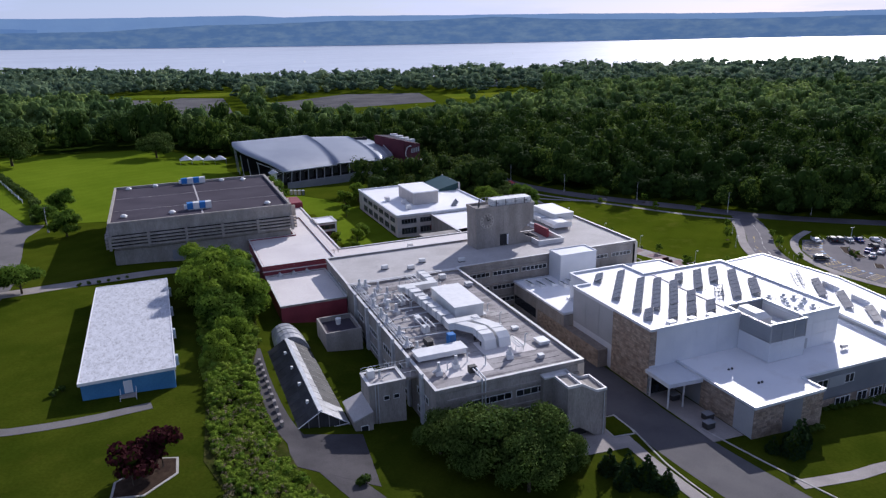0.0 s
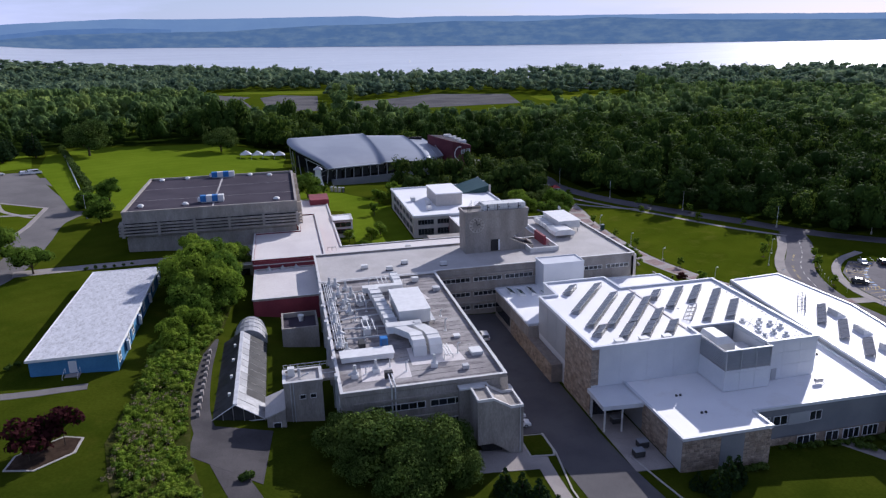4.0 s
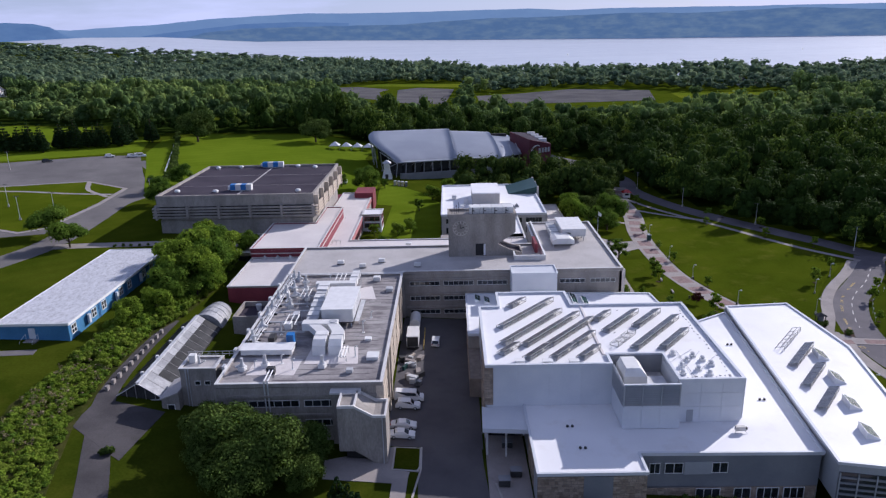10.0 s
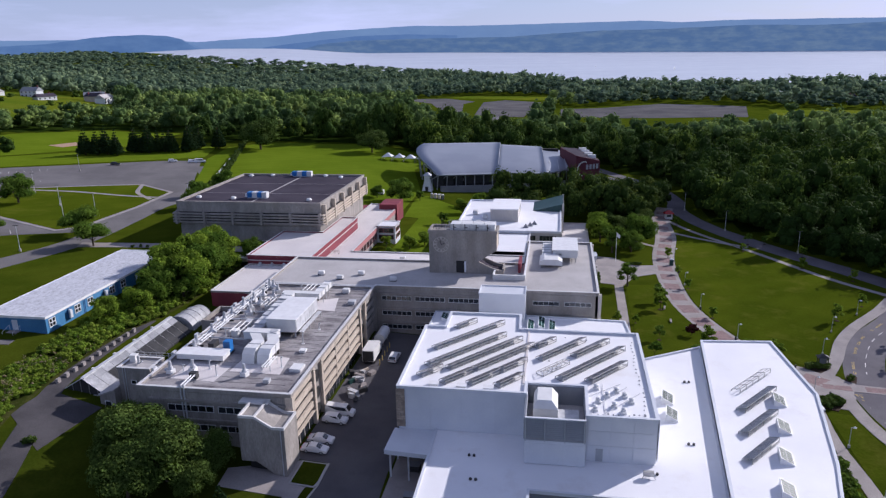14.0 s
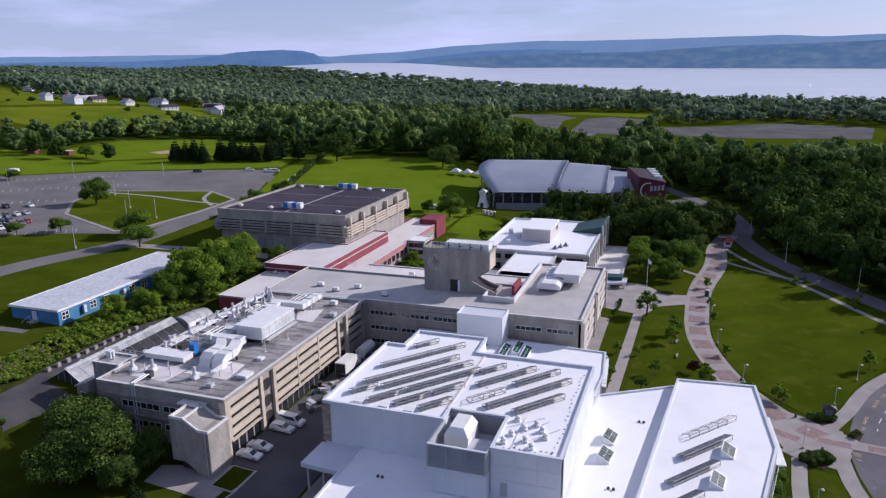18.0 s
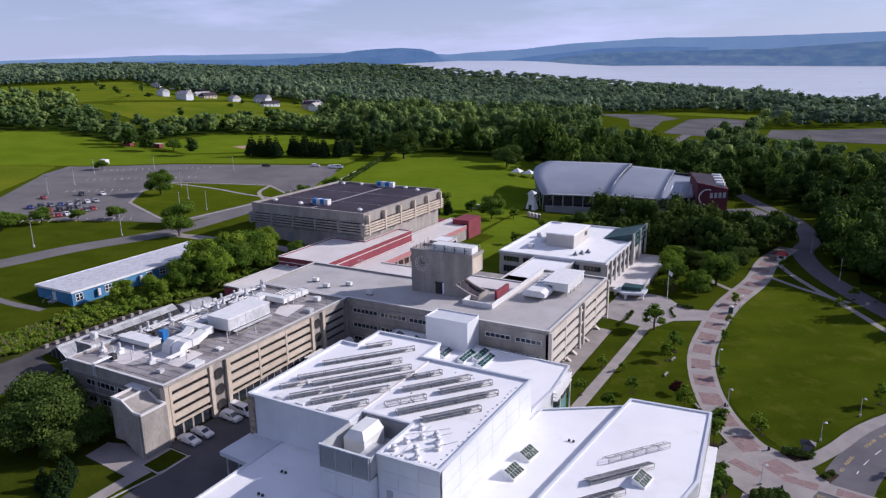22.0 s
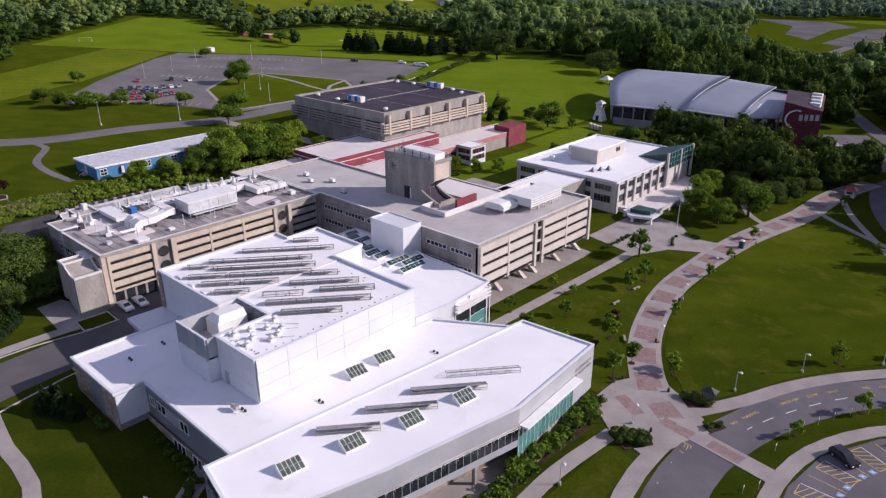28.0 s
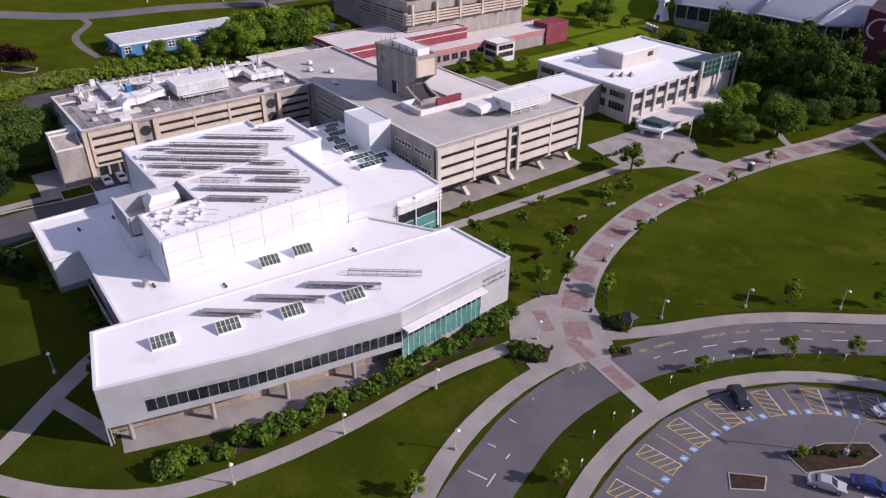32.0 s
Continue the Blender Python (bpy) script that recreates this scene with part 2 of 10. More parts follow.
ROOF_G = pmat("grey_roof_membrane", (0.40, 0.38, 0.37), (0.48, 0.46, 0.45), scale=0.12, rough=0.85, fine=5, bump=0.1, c=(0.30, 0.28, 0.27), stain=0.4)
ROOF_L = pmat("weathered_lab_roof", (0.27, 0.25, 0.25), (0.38, 0.36, 0.355), scale=0.10, rough=0.85, fine=5, bump=0.1, c=(0.11, 0.098, 0.105), stain=0.8, stretch=(0.7, 1.3, 1))
ROOF_D = pmat("dark_grey_roof_felt", (0.046, 0.039, 0.054), (0.064, 0.055, 0.072), scale=0.09, rough=0.95, fine=4, bump=0.15, c=(0.10, 0.092, 0.10), stain=0.3, spec=0.12)
ROOF_B = pmat("stained_white_roof", (0.50, 0.51, 0.55), (0.60, 0.61, 0.65), scale=0.9, rough=0.8, fine=5, bump=0.1, c=(0.20, 0.20, 0.21), stain=0.62, stretch=(1.0, 0.45, 1))
CONC = pmat("board_marked_concrete", (0.26, 0.24, 0.22), (0.36, 0.33, 0.305), scale=0.35, rough=0.9, fine=5, bump=0.25, c=(0.17, 0.155, 0.145), stain=0.45, stretch=(1, 1, 0.35))
CONC_W = pmat("warm_precast_concrete", (0.48, 0.41, 0.335), (0.57, 0.49, 0.405), scale=0.4, rough=0.88, fine=6, bump=0.15, c=(0.36, 0.31, 0.255), stain=0.35, stretch=(1, 1, 0.4), obrand=0.04)
COPING = pmat("pale_metal_coping", (0.60, 0.59, 0.58), (0.68, 0.67, 0.66), scale=0.6, rough=0.5, fine=6, bump=0.02, grain=0.08)
HALL_W = pmat("pale_precast_concrete", (0.52, 0.475, 0.43), (0.60, 0.55, 0.50), scale=0.4, rough=0.88, fine=6, bump=0.15, c=(0.42, 0.38, 0.34), stain=0.35, stretch=(1, 1, 0.4), obrand=0.04, grain=0.25)
PRECAST = pmat("pale_precast_panel", (0.47, 0.445, 0.42), (0.55, 0.525, 0.50), scale=0.4, rough=0.85, fine=6, bump=0.12, c=(0.38, 0.355, 0.33), stain=0.3, stretch=(1, 1, 0.4), grain=0.2)
STONE = pmat("rubble_stone", (0.26, 0.20, 0.155), (0.37, 0.30, 0.24), scale=0.8, rough=0.9, fine=5, bump=0.5, obrand=0.28)
STONE_I = pmat("rubble_stone_far", (0.26, 0.20, 0.155), (0.37, 0.30, 0.24), scale=0.8, rough=0.9, fine=5, bump=0.5, island=0.28)
MORTAR = pmat("mortar", (0.20, 0.17, 0.145), (0.26, 0.22, 0.19), scale=1.0, rough=1.0)
PANEL_W = pmat("white_metal_panel", (0.61, 0.635, 0.68), (0.68, 0.70, 0.735), scale=0.2, rough=0.42, fine=3, bump=0.02, obrand=0.025, grain=0.08)
PANEL_G = pmat("grey_metal_panel", (0.36, 0.375, 0.40), (0.42, 0.435, 0.455), scale=0.2, rough=0.4, fine=3, bump=0.02, obrand=0.03, grain=0.08)
PANEL_D = pmat("slate_grey_panel", (0.20, 0.21, 0.235), (0.25, 0.26, 0.28), scale=0.2, rough=0.5, fine=3, bump=0.02, obrand=0.03, grain=0.08)
RED = pmat("crimson_cladding", (0.19, 0.030, 0.046), (0.245, 0.043, 0.060), scale=0.3, rough=0.7, fine=4, c=(0.11, 0.02, 0.026), stain=0.3, grain=0.2)
REDBAND = pmat("rose_band", (0.42, 0.16, 0.17), (0.47, 0.19, 0.20), scale=0.5, rough=0.7, grain=0.15)
BLUE = pmat("blue_siding", (0.05, 0.185, 0.36), (0.07, 0.225, 0.42), scale=0.3, rough=0.6, fine=4, bump=0.05, c=(0.042, 0.145, 0.29), stain=0.3, grain=0.2)
BLUE_D = pmat("deep_blue_siding", (0.03, 0.10, 0.26), (0.045, 0.13, 0.30), scale=0.3, rough=0.6, grain=0.08)
GREEN_M = pmat("dark_green_metal", (0.013, 0.052, 0.052), (0.02, 0.07, 0.068), scale=0.3, rough=0.4, grain=0.08)
TRIM = pmat("white_trim", (0.72, 0.72, 0.72), (0.8, 0.8, 0.8), scale=0.8, rough=0.5, grain=0.08)
GALV = pmat("galvanised_steel", (0.48, 0.49, 0.51), (0.60, 0.61, 0.63), scale=0.9, rough=0.62, fine=5, bump=0.05, metal=0.25, obrand=0.08, grain=0.08)
UNIT_W = pmat("white_unit_casing", (0.68, 0.68, 0.67), (0.76, 0.76, 0.75), scale=0.5, rough=0.5, fine=5, bump=0.03, c=(0.55, 0.53, 0.50), stain=0.25, obrand=0.05, grain=0.08)
UNIT_B = pmat("blue_unit_casing", (0.02, 0.16, 0.46), (0.03, 0.20, 0.52), scale=0.5, rough=0.5, grain=0.08)
STAGE_RED = pmat("dark_crimson_cladding", (0.085, 0.012, 0.024), (0.11, 0.017, 0.03), scale=0.3, rough=0.7, grain=0.2)
DARK = pmat("dark_metal", (0.03, 0.03, 0.032), (0.05, 0.05, 0.052), scale=0.6, rough=0.6)
# near-black that paints the shade in openings, recesses and behind beams
VOID = pmat("recess_shade", (0.022, 0.022, 0.024), (0.03, 0.03, 0.032), scale=0.6, rough=0.9)
RACK = pmat("aluminium_rack", (0.40, 0.39, 0.38), (0.50, 0.49, 0.48), scale=1.2, rough=0.45, metal=0.5, obrand=0.08, grain=0.08)
PVPANEL = pmat("solar_glass", (0.060, 0.060, 0.078), (0.085, 0.085, 0.105), scale=0.6, rough=0.22, metal=0.0, spec=0.8, grain=0.08)
RACK_D = pmat("weathered_rack", (0.25, 0.245, 0.245), (0.34, 0.335, 0.33), scale=1.2, rough=0.6, metal=0.2, obrand=0.1, grain=0.1)
PVBACK = pmat("solar_back_sheet", (0.19, 0.185, 0.19), (0.25, 0.24, 0.24), scale=0.6, rough=0.6)
GLASS = pmat("dark_window_glass", (0.018, 0.022, 0.028), (0.03, 0.036, 0.045), scale=0.5, rough=0.06, fine=1, bump=0, spec=0.8, obrand=0.3, grain=0.08)
SKYPANE = pmat("grey_green_roof_glass", (0.06, 0.085, 0.065), (0.10, 0.125, 0.10), scale=0.8, rough=0.25, fine=1, bump=0, spec=0.4, obrand=0.25, grain=0.05)
LANTERN = pmat("dark_green_glass", (0.012, 0.055, 0.050), (0.02, 0.075, 0.066), scale=0.4, rough=0.12, fine=1, bump=0, spec=0.6, obrand=0.2, grain=0.05)
TEAL = pmat("teal_glass", (0.06, 0.20, 0.19), (0.09, 0.27, 0.25), scale=0.4, rough=0.1, fine=1, bump=0, spec=0.8, obrand=0.15, grain=0.08)
# darker, duller copy of the window glass, painting the shade in deep slots
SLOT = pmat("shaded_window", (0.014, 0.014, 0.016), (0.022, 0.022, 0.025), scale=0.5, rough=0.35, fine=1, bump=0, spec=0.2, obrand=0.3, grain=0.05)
GH_GLASS = pmat("greenhouse_glazing", (0.028, 0.028, 0.030), (0.055, 0.055, 0.057), scale=0.3, rough=0.5, fine=2, bump=0.02, spec=0.12, obrand=0.2)
GH_PALE = pmat("clouded_glazing", (0.28, 0.285, 0.30), (0.40, 0.405, 0.42), scale=0.5, rough=0.4, fine=3, bump=0.02, obrand=0.2)
SHELLM = pmat("pale_shell_roof", (0.29, 0.315, 0.375), (0.35, 0.375, 0.43), scale=0.05, rough=0.5, fine=2, bump=0.02, metal=0.35, grain=0.08)
PAINT_W = pmat("white_road_paint", (0.62, 0.60, 0.58), (0.72, 0.70, 0.68), scale=1.5, rough=0.8, c=(0.3, 0.29, 0.28), stain=0.35)
PAINT_Y = pmat("yellow_road_paint", (0.50, 0.36, 0.10), (0.58, 0.43, 0.14), scale=1.5, rough=0.8, c=(0.25, 0.2, 0.1), stain=0.4)
PAINT_B = pmat("blue_road_paint", (0.16, 0.30, 0.52), (0.22, 0.36, 0.58), scale=1.5, rough=0.8)
BARK = pmat("bark", (0.06, 0.045, 0.035), (0.10, 0.08, 0.06), scale=2.0, rough=1.0, fine=8, bump=0.6, spec=0.1)
SAIL = leafmat("white_sailcloth", (0.8, 0.8, 0.8), (0.85, 0.85, 0.85), 0.05)
SAIL.node_tree.nodes["Mix Shader"].inputs[0].default_value = 0.6
LEAF = leafmat("broadleaf_foliage", (0.082, 0.152, 0.020), (0.138, 0.216, 0.028))
LEAF_Y = leafmat("light_foliage", (0.130, 0.212, 0.022), (0.205, 0.292, 0.032))
BRAMBLE = leafmat("bright_scrub_foliage", (0.138, 0.20, 0.024), (0.215, 0.285, 0.038), 0.34)
LEAF_D = leafmat("deep_foliage", (0.056, 0.096, 0.021), (0.100, 0.146, 0.032), 0.42, 0.22)
LEAF_P = leafmat("conifer_foliage", (0.016, 0.036, 0.013), (0.026, 0.050, 0.018))
LEAF_R = leafmat("purple_foliage", (0.042, 0.012, 0.015), (0.062, 0.017, 0.020))
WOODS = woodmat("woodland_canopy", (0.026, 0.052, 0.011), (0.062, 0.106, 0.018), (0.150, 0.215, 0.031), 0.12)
# the farther canopies carry distance haze in their lighter, bluer greens
WOODS_M = woodmat("hazed_middle_canopy", (0.064, 0.113, 0.040), (0.128, 0.200, 0.062), (0.25, 0.33, 0.090))
WOODS_F = woodmat("hazed_far_canopy", (0.085, 0.138, 0.092), (0.142, 0.208, 0.122), (0.23, 0.30, 0.16))
WOODS_D = woodmat("tree_row_canopy", (0.030, 0.056, 0.012), (0.058, 0.094, 0.017), (0.11, 0.15, 0.026), 0.2)
# dark greens that paint the shade inside crowns and shrubs
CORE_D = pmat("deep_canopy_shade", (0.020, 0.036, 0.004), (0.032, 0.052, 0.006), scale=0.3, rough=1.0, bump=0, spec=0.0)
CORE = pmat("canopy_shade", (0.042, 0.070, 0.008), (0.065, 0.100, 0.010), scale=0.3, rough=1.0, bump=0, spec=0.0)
# pale base colour stands in for the sky reflected on ripples
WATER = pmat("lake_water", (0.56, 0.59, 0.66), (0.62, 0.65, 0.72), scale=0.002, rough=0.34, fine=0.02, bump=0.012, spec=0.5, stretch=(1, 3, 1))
# blue emission tints paint the haze over the hills
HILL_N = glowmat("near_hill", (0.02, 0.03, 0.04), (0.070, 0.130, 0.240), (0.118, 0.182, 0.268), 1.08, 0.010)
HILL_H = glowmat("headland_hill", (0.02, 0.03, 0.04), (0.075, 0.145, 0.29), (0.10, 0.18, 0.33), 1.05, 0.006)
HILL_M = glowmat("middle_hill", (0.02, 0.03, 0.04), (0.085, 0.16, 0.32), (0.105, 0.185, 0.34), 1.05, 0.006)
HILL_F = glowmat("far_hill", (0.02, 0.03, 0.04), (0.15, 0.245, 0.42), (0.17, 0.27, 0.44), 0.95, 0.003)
TYRE = pmat("tyre_rubber", (0.015, 0.015, 0.016), (0.025, 0.025, 0.026), scale=3, rough=0.9)
CARPAINT = {n: pmat("car_paint_" + n, c, tuple(v * 1.08 for v in c), scale=0.3, rough=0.25, bump=0, fine=1, spec=0.6, grain=0.05) for n, c in dict(
    white=(0.72, 0.72, 0.72), black=(0.018, 0.02, 0.024), silver=(0.38, 0.39, 0.41), red=(0.30, 0.02, 0.02), navy=(0.02, 0.035, 0.16), grey=(0.13, 0.135, 0.145)).items()}

# ---- builders ----


class Mb:
    """Collects faces of one part, then links them as one mesh."""

    def __init__(self):
        self.v, self.f = [], []

    def add(self, vs, fs):
        k = len(self.v)
        self.v += [tuple(p) for p in vs]
        self.f += [tuple(i + k for i in f) for f in fs]
        return self

    def box(self, x0, x1, y0, y1, z0, z1):
        return self.add([(x, y, z) for z in (z0, z1) for y in (y0, y1) for x in (x0, x1)], BOXF)

    def obox(self, c, u, lu, lw, z0, z1):
        """A box round c, along the plan direction u."""
        w = (-u[1], u[0])
        pts = [(c[0] + u[0] * a + w[0] * b, c[1] + u[1] * a + w[1] * b) for b in (-lw / 2, lw / 2) for a in (-lu / 2, lu / 2)]
        return self.add([(*p, z) for z in (z0, z1) for p in pts], BOXF)

    def prism(self, poly, z0, z1):
        n = len(poly)
        zt = z1 if callable(z1) else (lambda x, y: z1)
        zb = z0 if callable(z0) else (lambda x, y: z0)
        vs = [(x, y, zb(x, y)) for x, y in poly] + [(x, y, zt(x, y)) for x, y in poly]
        return self.add(vs, [tuple(range(n - 1, -1, -1)), tuple(range(n, 2 * n))] + [(i, (i + 1) % n, n + (i + 1) % n, n + i) for i in range(n)])

    def bar(self, p, q, r, n=6):
        p, q = Vector(p), Vector(q)
        d = (q - p).normalized()
        s = d.cross(Vector((0, 0, 1)) if abs(d.z) < 0.9 else Vector((1, 0, 0))).normalized()
        t = d.cross(s)
        ring = [s * math.cos(2 * math.pi * i / n) * r + t * math.sin(2 * math.pi * i / n) * r for i in range(n)]
        return self.add([p + o for o in ring] + [q + o for o in ring], [tuple(range(n - 1, -1, -1)), tuple(range(n, 2 * n))] + [(i, (i + 1) % n, n + (i + 1) % n, n + i) for i in range(n)])

    def cone(self, x, y, z0, z1, r0, r1, n=12):
        ring = [(math.cos(2 * math.pi * i / n), math.sin(2 * math.pi * i / n)) for i in range(n)]
        return self.add([(x + r0 * c, y + r0 * s, z0) for c, s in ring] + [(x + r1 * c, y + r1 * s, z1) for c, s in ring],
                        [tuple(range(n - 1, -1, -1)), tuple(range(n, 2 * n))] + [(i, (i + 1) % n, n + (i + 1) % n, n + i) for i in range(n)])

    def ring(self, poly, w, z0, z1):
        """An upstand of width w inside the edge of a convex or rectangular poly (counter-clockwise)."""
        n = len(poly)
        inner = inset(poly, w)
        vs = [(x, y, z) for z in (z0, z1) for x, y in poly] + [(x, y, z) for z in (z0, z1) for x, y in inner]
        fs = []
        for i in range(n):
            j = (i + 1) % n
            fs += [(i, j, n + j, n + i), (2 * n + j, 2 * n + i, 3 * n + i, 3 * n + j), (n + i, n + j, 3 * n + j, 3 * n + i), (j, i, 2 * n + i, 2 * n + j)]
        return self.add(vs, fs)

    def out(self, name, material, parent=None, label=""):
        me = bpy.data.meshes.new(name)
        me.from_pydata(self.v, [], self.f)
        me.materials.append(material)
        return link(name, me, parent, label)


BOXF = [(0, 2, 3, 1), (4, 5, 7, 6), (0, 1, 5, 4), (2, 6, 7, 3), (0, 4, 6, 2), (1, 3, 7, 5)]


def link(name, me, parent=None, label=""):
    ob = new(name, me)
    if parent:
        ob.parent = parent
    return tagged(ob, label)


def inset(poly, w):
    out, n = [], len(poly)
    for i in range(n):
        a, b, c = Vector(poly[i - 1]), Vector(poly[i]), Vector(poly[(i + 1) % n])
        d1, d2 = (b - a).normalized(), (c - b).normalized()
        n1, n2 = Vector((-d1.y, d1.x)), Vector((-d2.y, d2.x))
        k = 1 + n1.dot(n2)
        out.append(tuple(b + (n1 + n2) * (w / max(k, 0.2))))
    return out


def thing(name, label, category, group="", kind="", at=(0, 0, 0)):
    ob = tagged(new(name), label, category, group, kind)
    ob.location = at
    ob.empty_display_size = 0.1
    return ob


def B(name, x0, x1, y0, y1, z0, z1, m, parent, label=""):
    return Mb().box(x0, x1, y0, y1, z0, z1).out(name, m, parent, label)


def big_mesh(name, v, loops, sizes, material, parent=None):
    """A mesh from arrays; loops are vertex indices, sizes the corners of each face."""
    me = bpy.data.meshes.new(name)
    v, loops, sizes = np.asarray(v, np.float32), np.asarray(loops, np.int32), np.asarray(sizes, np.int32)
    me.vertices.add(len(v))
    me.vertices.foreach_set("co", v.ravel())
    me.loops.add(len(loops))
    me.loops.foreach_set("vertex_index", loops)
    me.polygons.add(len(sizes))
    starts = np.zeros(len(sizes), np.int32)
    starts[1:] = np.cumsum(sizes)[:-1]
    me.polygons.foreach_set("loop_start", starts)
    me.update(calc_edges=True)
    me.materials.append(material)
    return link(name, me, parent)


# ---- terrain ----
XS = [-3000, -470, -235, -193, -98, -16, 0, 30, 67, 141, 173, 210, 600, 3000]
ZS = [62, 40, 20, 16.3, 13, 8.7, 8.3, 3.4, 0, -4, -5.2, -4.4, -6, -6]
SHORE_A = [-95, -54, -22, -10, -2, 5, 12, 20, 27, 33, 35.5, 37]
SHORE_D = [1500, 1430, 1300, 1250, 1350, 1620, 2150, 2850, 3250, 3750, 4300, 6000]
FAR_A = [-100, -30, -10, 0, 9.7, 15, 100]       # far shore of the lake, by bearing
FAR_D = [4000, 4000, 4320, 4420, 4480, 4500, 4500]
ARM_A = [-15, 0, 9.7, 15, 17.6, 19.8, 22, 27, 30.8, 34.6, 38, 42]   # the long arm of the lake stands higher in the distance
ARM_E = [0, 11, 23, 25.7, 38, 54.6, 65, 71, 61, 45.5, 20, 0]
HUB = (100.0, 50.0)


def bearing(x, y):
    """Distance from the hub, and degrees to the left of +y."""
    return np.hypot(x - HUB[0], y - HUB[1]), np.degrees(np.arctan2(-(x - HUB[0]), y - HUB[1]))


def far_rise(r, th):
    """The far lake and shores lie a little higher."""
    return 32.0 * np.clip((r - 1300) / 3400, 0, None) + np.interp(th, ARM_A, ARM_E) * np.clip((r - 2600) / 2000, 0, 1)


def ground_z(x, y):
    x, y = np.asarray(x, float), np.asarray(y, float)
    z = sum(np.interp(x + d, XS, ZS) for d in (-8, -4, 0, 4, 8)) / 5
    r, th = bearing(x, y)
    k = np.clip((r - 450) / 700, 0, 1) * np.clip((52 - th) / 26, 0, 1)
    z = z * (1 - k) + -6 * k
    shore = np.interp(th, SHORE_A, SHORE_D)
    return z + far_rise(r, th) - 14 * np.clip((r - shore + 20) / 40, 0, 1)


def gz(x, y):
    return float(ground_z(x, y))


def spaced(lo, hi, step, far, grow):
    a = list(np.arange(lo, hi + 0.1, step))
    s = step
    while a[-1] < far:
        s *= grow
        a.append(a[-1] + s)
    s = step
    while a[0] > -far:
        s *= grow
        a.insert(0, a[0] - s)
    return np.array(a)


gx, gy = spaced(-260, 280, 5, 5200, 1.13), spaced(40, 460, 6, 5200, 1.13)
X, Y = np.meshgrid(gx, gy)
Z = ground_z(X, Y)
nx = len(gx)
quads = [(j * nx + i, j * nx + i + 1, j * nx + nx + i + 1, j * nx + nx + i) for j in range(len(gy) - 1) for i in range(nx - 1)]
g = big_mesh("ground", np.stack([X, Y, Z], -1).reshape(-1, 3), np.array(quads).ravel(), [4] * len(quads), LAWN)
g.data.polygons.foreach_set("use_smooth", [True] * len(quads))
tagged(g, "green mown lawn sloping down to the lake", "ground", kind="structure")


def drape(name, poly, m, lift, kind="structure", label="", category="", step=6.0, parent=None):
    """A flat covering laid on the terrain inside a plan outline, with a cut edge down to the soil."""
    bm = bmesh.new()
    f = bm.faces.new([bm.verts.new((x, y, 0)) for x, y in poly])
    xs, ys = [p[0] for p in poly], [p[1] for p in poly]
    for a, lo, hi in ((0, min(xs), max(xs)), (1, min(ys), max(ys))):
        k = math.ceil(lo / step) * step
        while k < hi:
            co, no = [0, 0, 0], [0, 0, 0]
            co[a], no[a] = k, 1
            bmesh.ops.bisect_plane(bm, geom=bm.verts[:] + bm.edges[:] + bm.faces[:], plane_co=co, plane_no=no, dist=1e-4)
            k += step
    edge = [e for e in bm.edges if e.is_boundary]
    r = bmesh.ops.extrude_edge_only(bm, edges=edge)
    low = {v for v in r["geom"] if isinstance(v, bmesh.types.BMVert)}
    for v in bm.verts:
        v.co.z = gz(v.co.x, v.co.y) + (lift if v not in low else -0.3)
    bmesh.ops.recalc_face_normals(bm, faces=bm.faces[:])
    me = bpy.data.meshes.new(name)
    bm.to_mesh(me)
    bm.free()
    me.materials.append(m)
    ob = link(name, me, parent, label)
    return tagged(ob, label, category, kind=kind) if not parent else ob


def curve(pts, step=4.0):
    """A smooth line through plan points."""
    P = [Vector(p) for p in pts]
    P = [P[0] * 2 - P[1]] + P + [P[-1] * 2 - P[-2]]
    out = []
    for i in range(1, len(P) - 2):
        k = max(1, int((P[i + 1] - P[i]).length / step))
        for j in range(k):
            t = j / k
            a, b, c, d = P[i - 1], P[i], P[i + 1], P[i + 2]
            out.append(0.5 * (2 * b + (c - a) * t + (2 * a - 5 * b + 4 * c - d) * t * t + (3 * b - a - 3 * c + d) * t ** 3))
    out.append(P[-2])
    return out


def sides(line, w):
    L, R = [], []
    for i, p in enumerate(line):
        d = (line[min(i + 1, len(line) - 1)] - line[max(i - 1, 0)]).normalized()
        n = Vector((-d.y, d.x))
        ww = w(i / (len(line) - 1)) if callable(w) else w
        L.append(p + n * ww / 2)
        R.append(p - n * ww / 2)
    return L, R


def ribbon(name, pts, w, m, lift, parent=None, label="", category="", kind="structure", step=4.0, drop=0.3):
    line = curve(pts, step)
    L, R = sides(line, w)
    mb = Mb()
    n = len(line)
    top = [(p.x, p.y, gz(p.x, p.y) + lift) for p in L] + [(p.x, p.y, gz(p.x, p.y) + lift) for p in R]
    low = [(x, y, z - lift - drop) for x, y, z in top]
    fs = []
    for i in range(n - 1):
        fs += [(n + i, n + i + 1, i + 1, i), (i, i + 1, 2 * n + i + 1, 2 * n + i), (3 * n + i, 3 * n + i + 1, n + i + 1, n + i)]
    fs += [(0, 2 * n, 3 * n, n), (n - 1, 2 * n - 1, 4 * n - 1, 3 * n - 1)]
    mb.add(top + low, fs)
    ob = mb.out(name, m, parent, label)
    return ob if parent else tagged(ob, label, category, kind=kind)


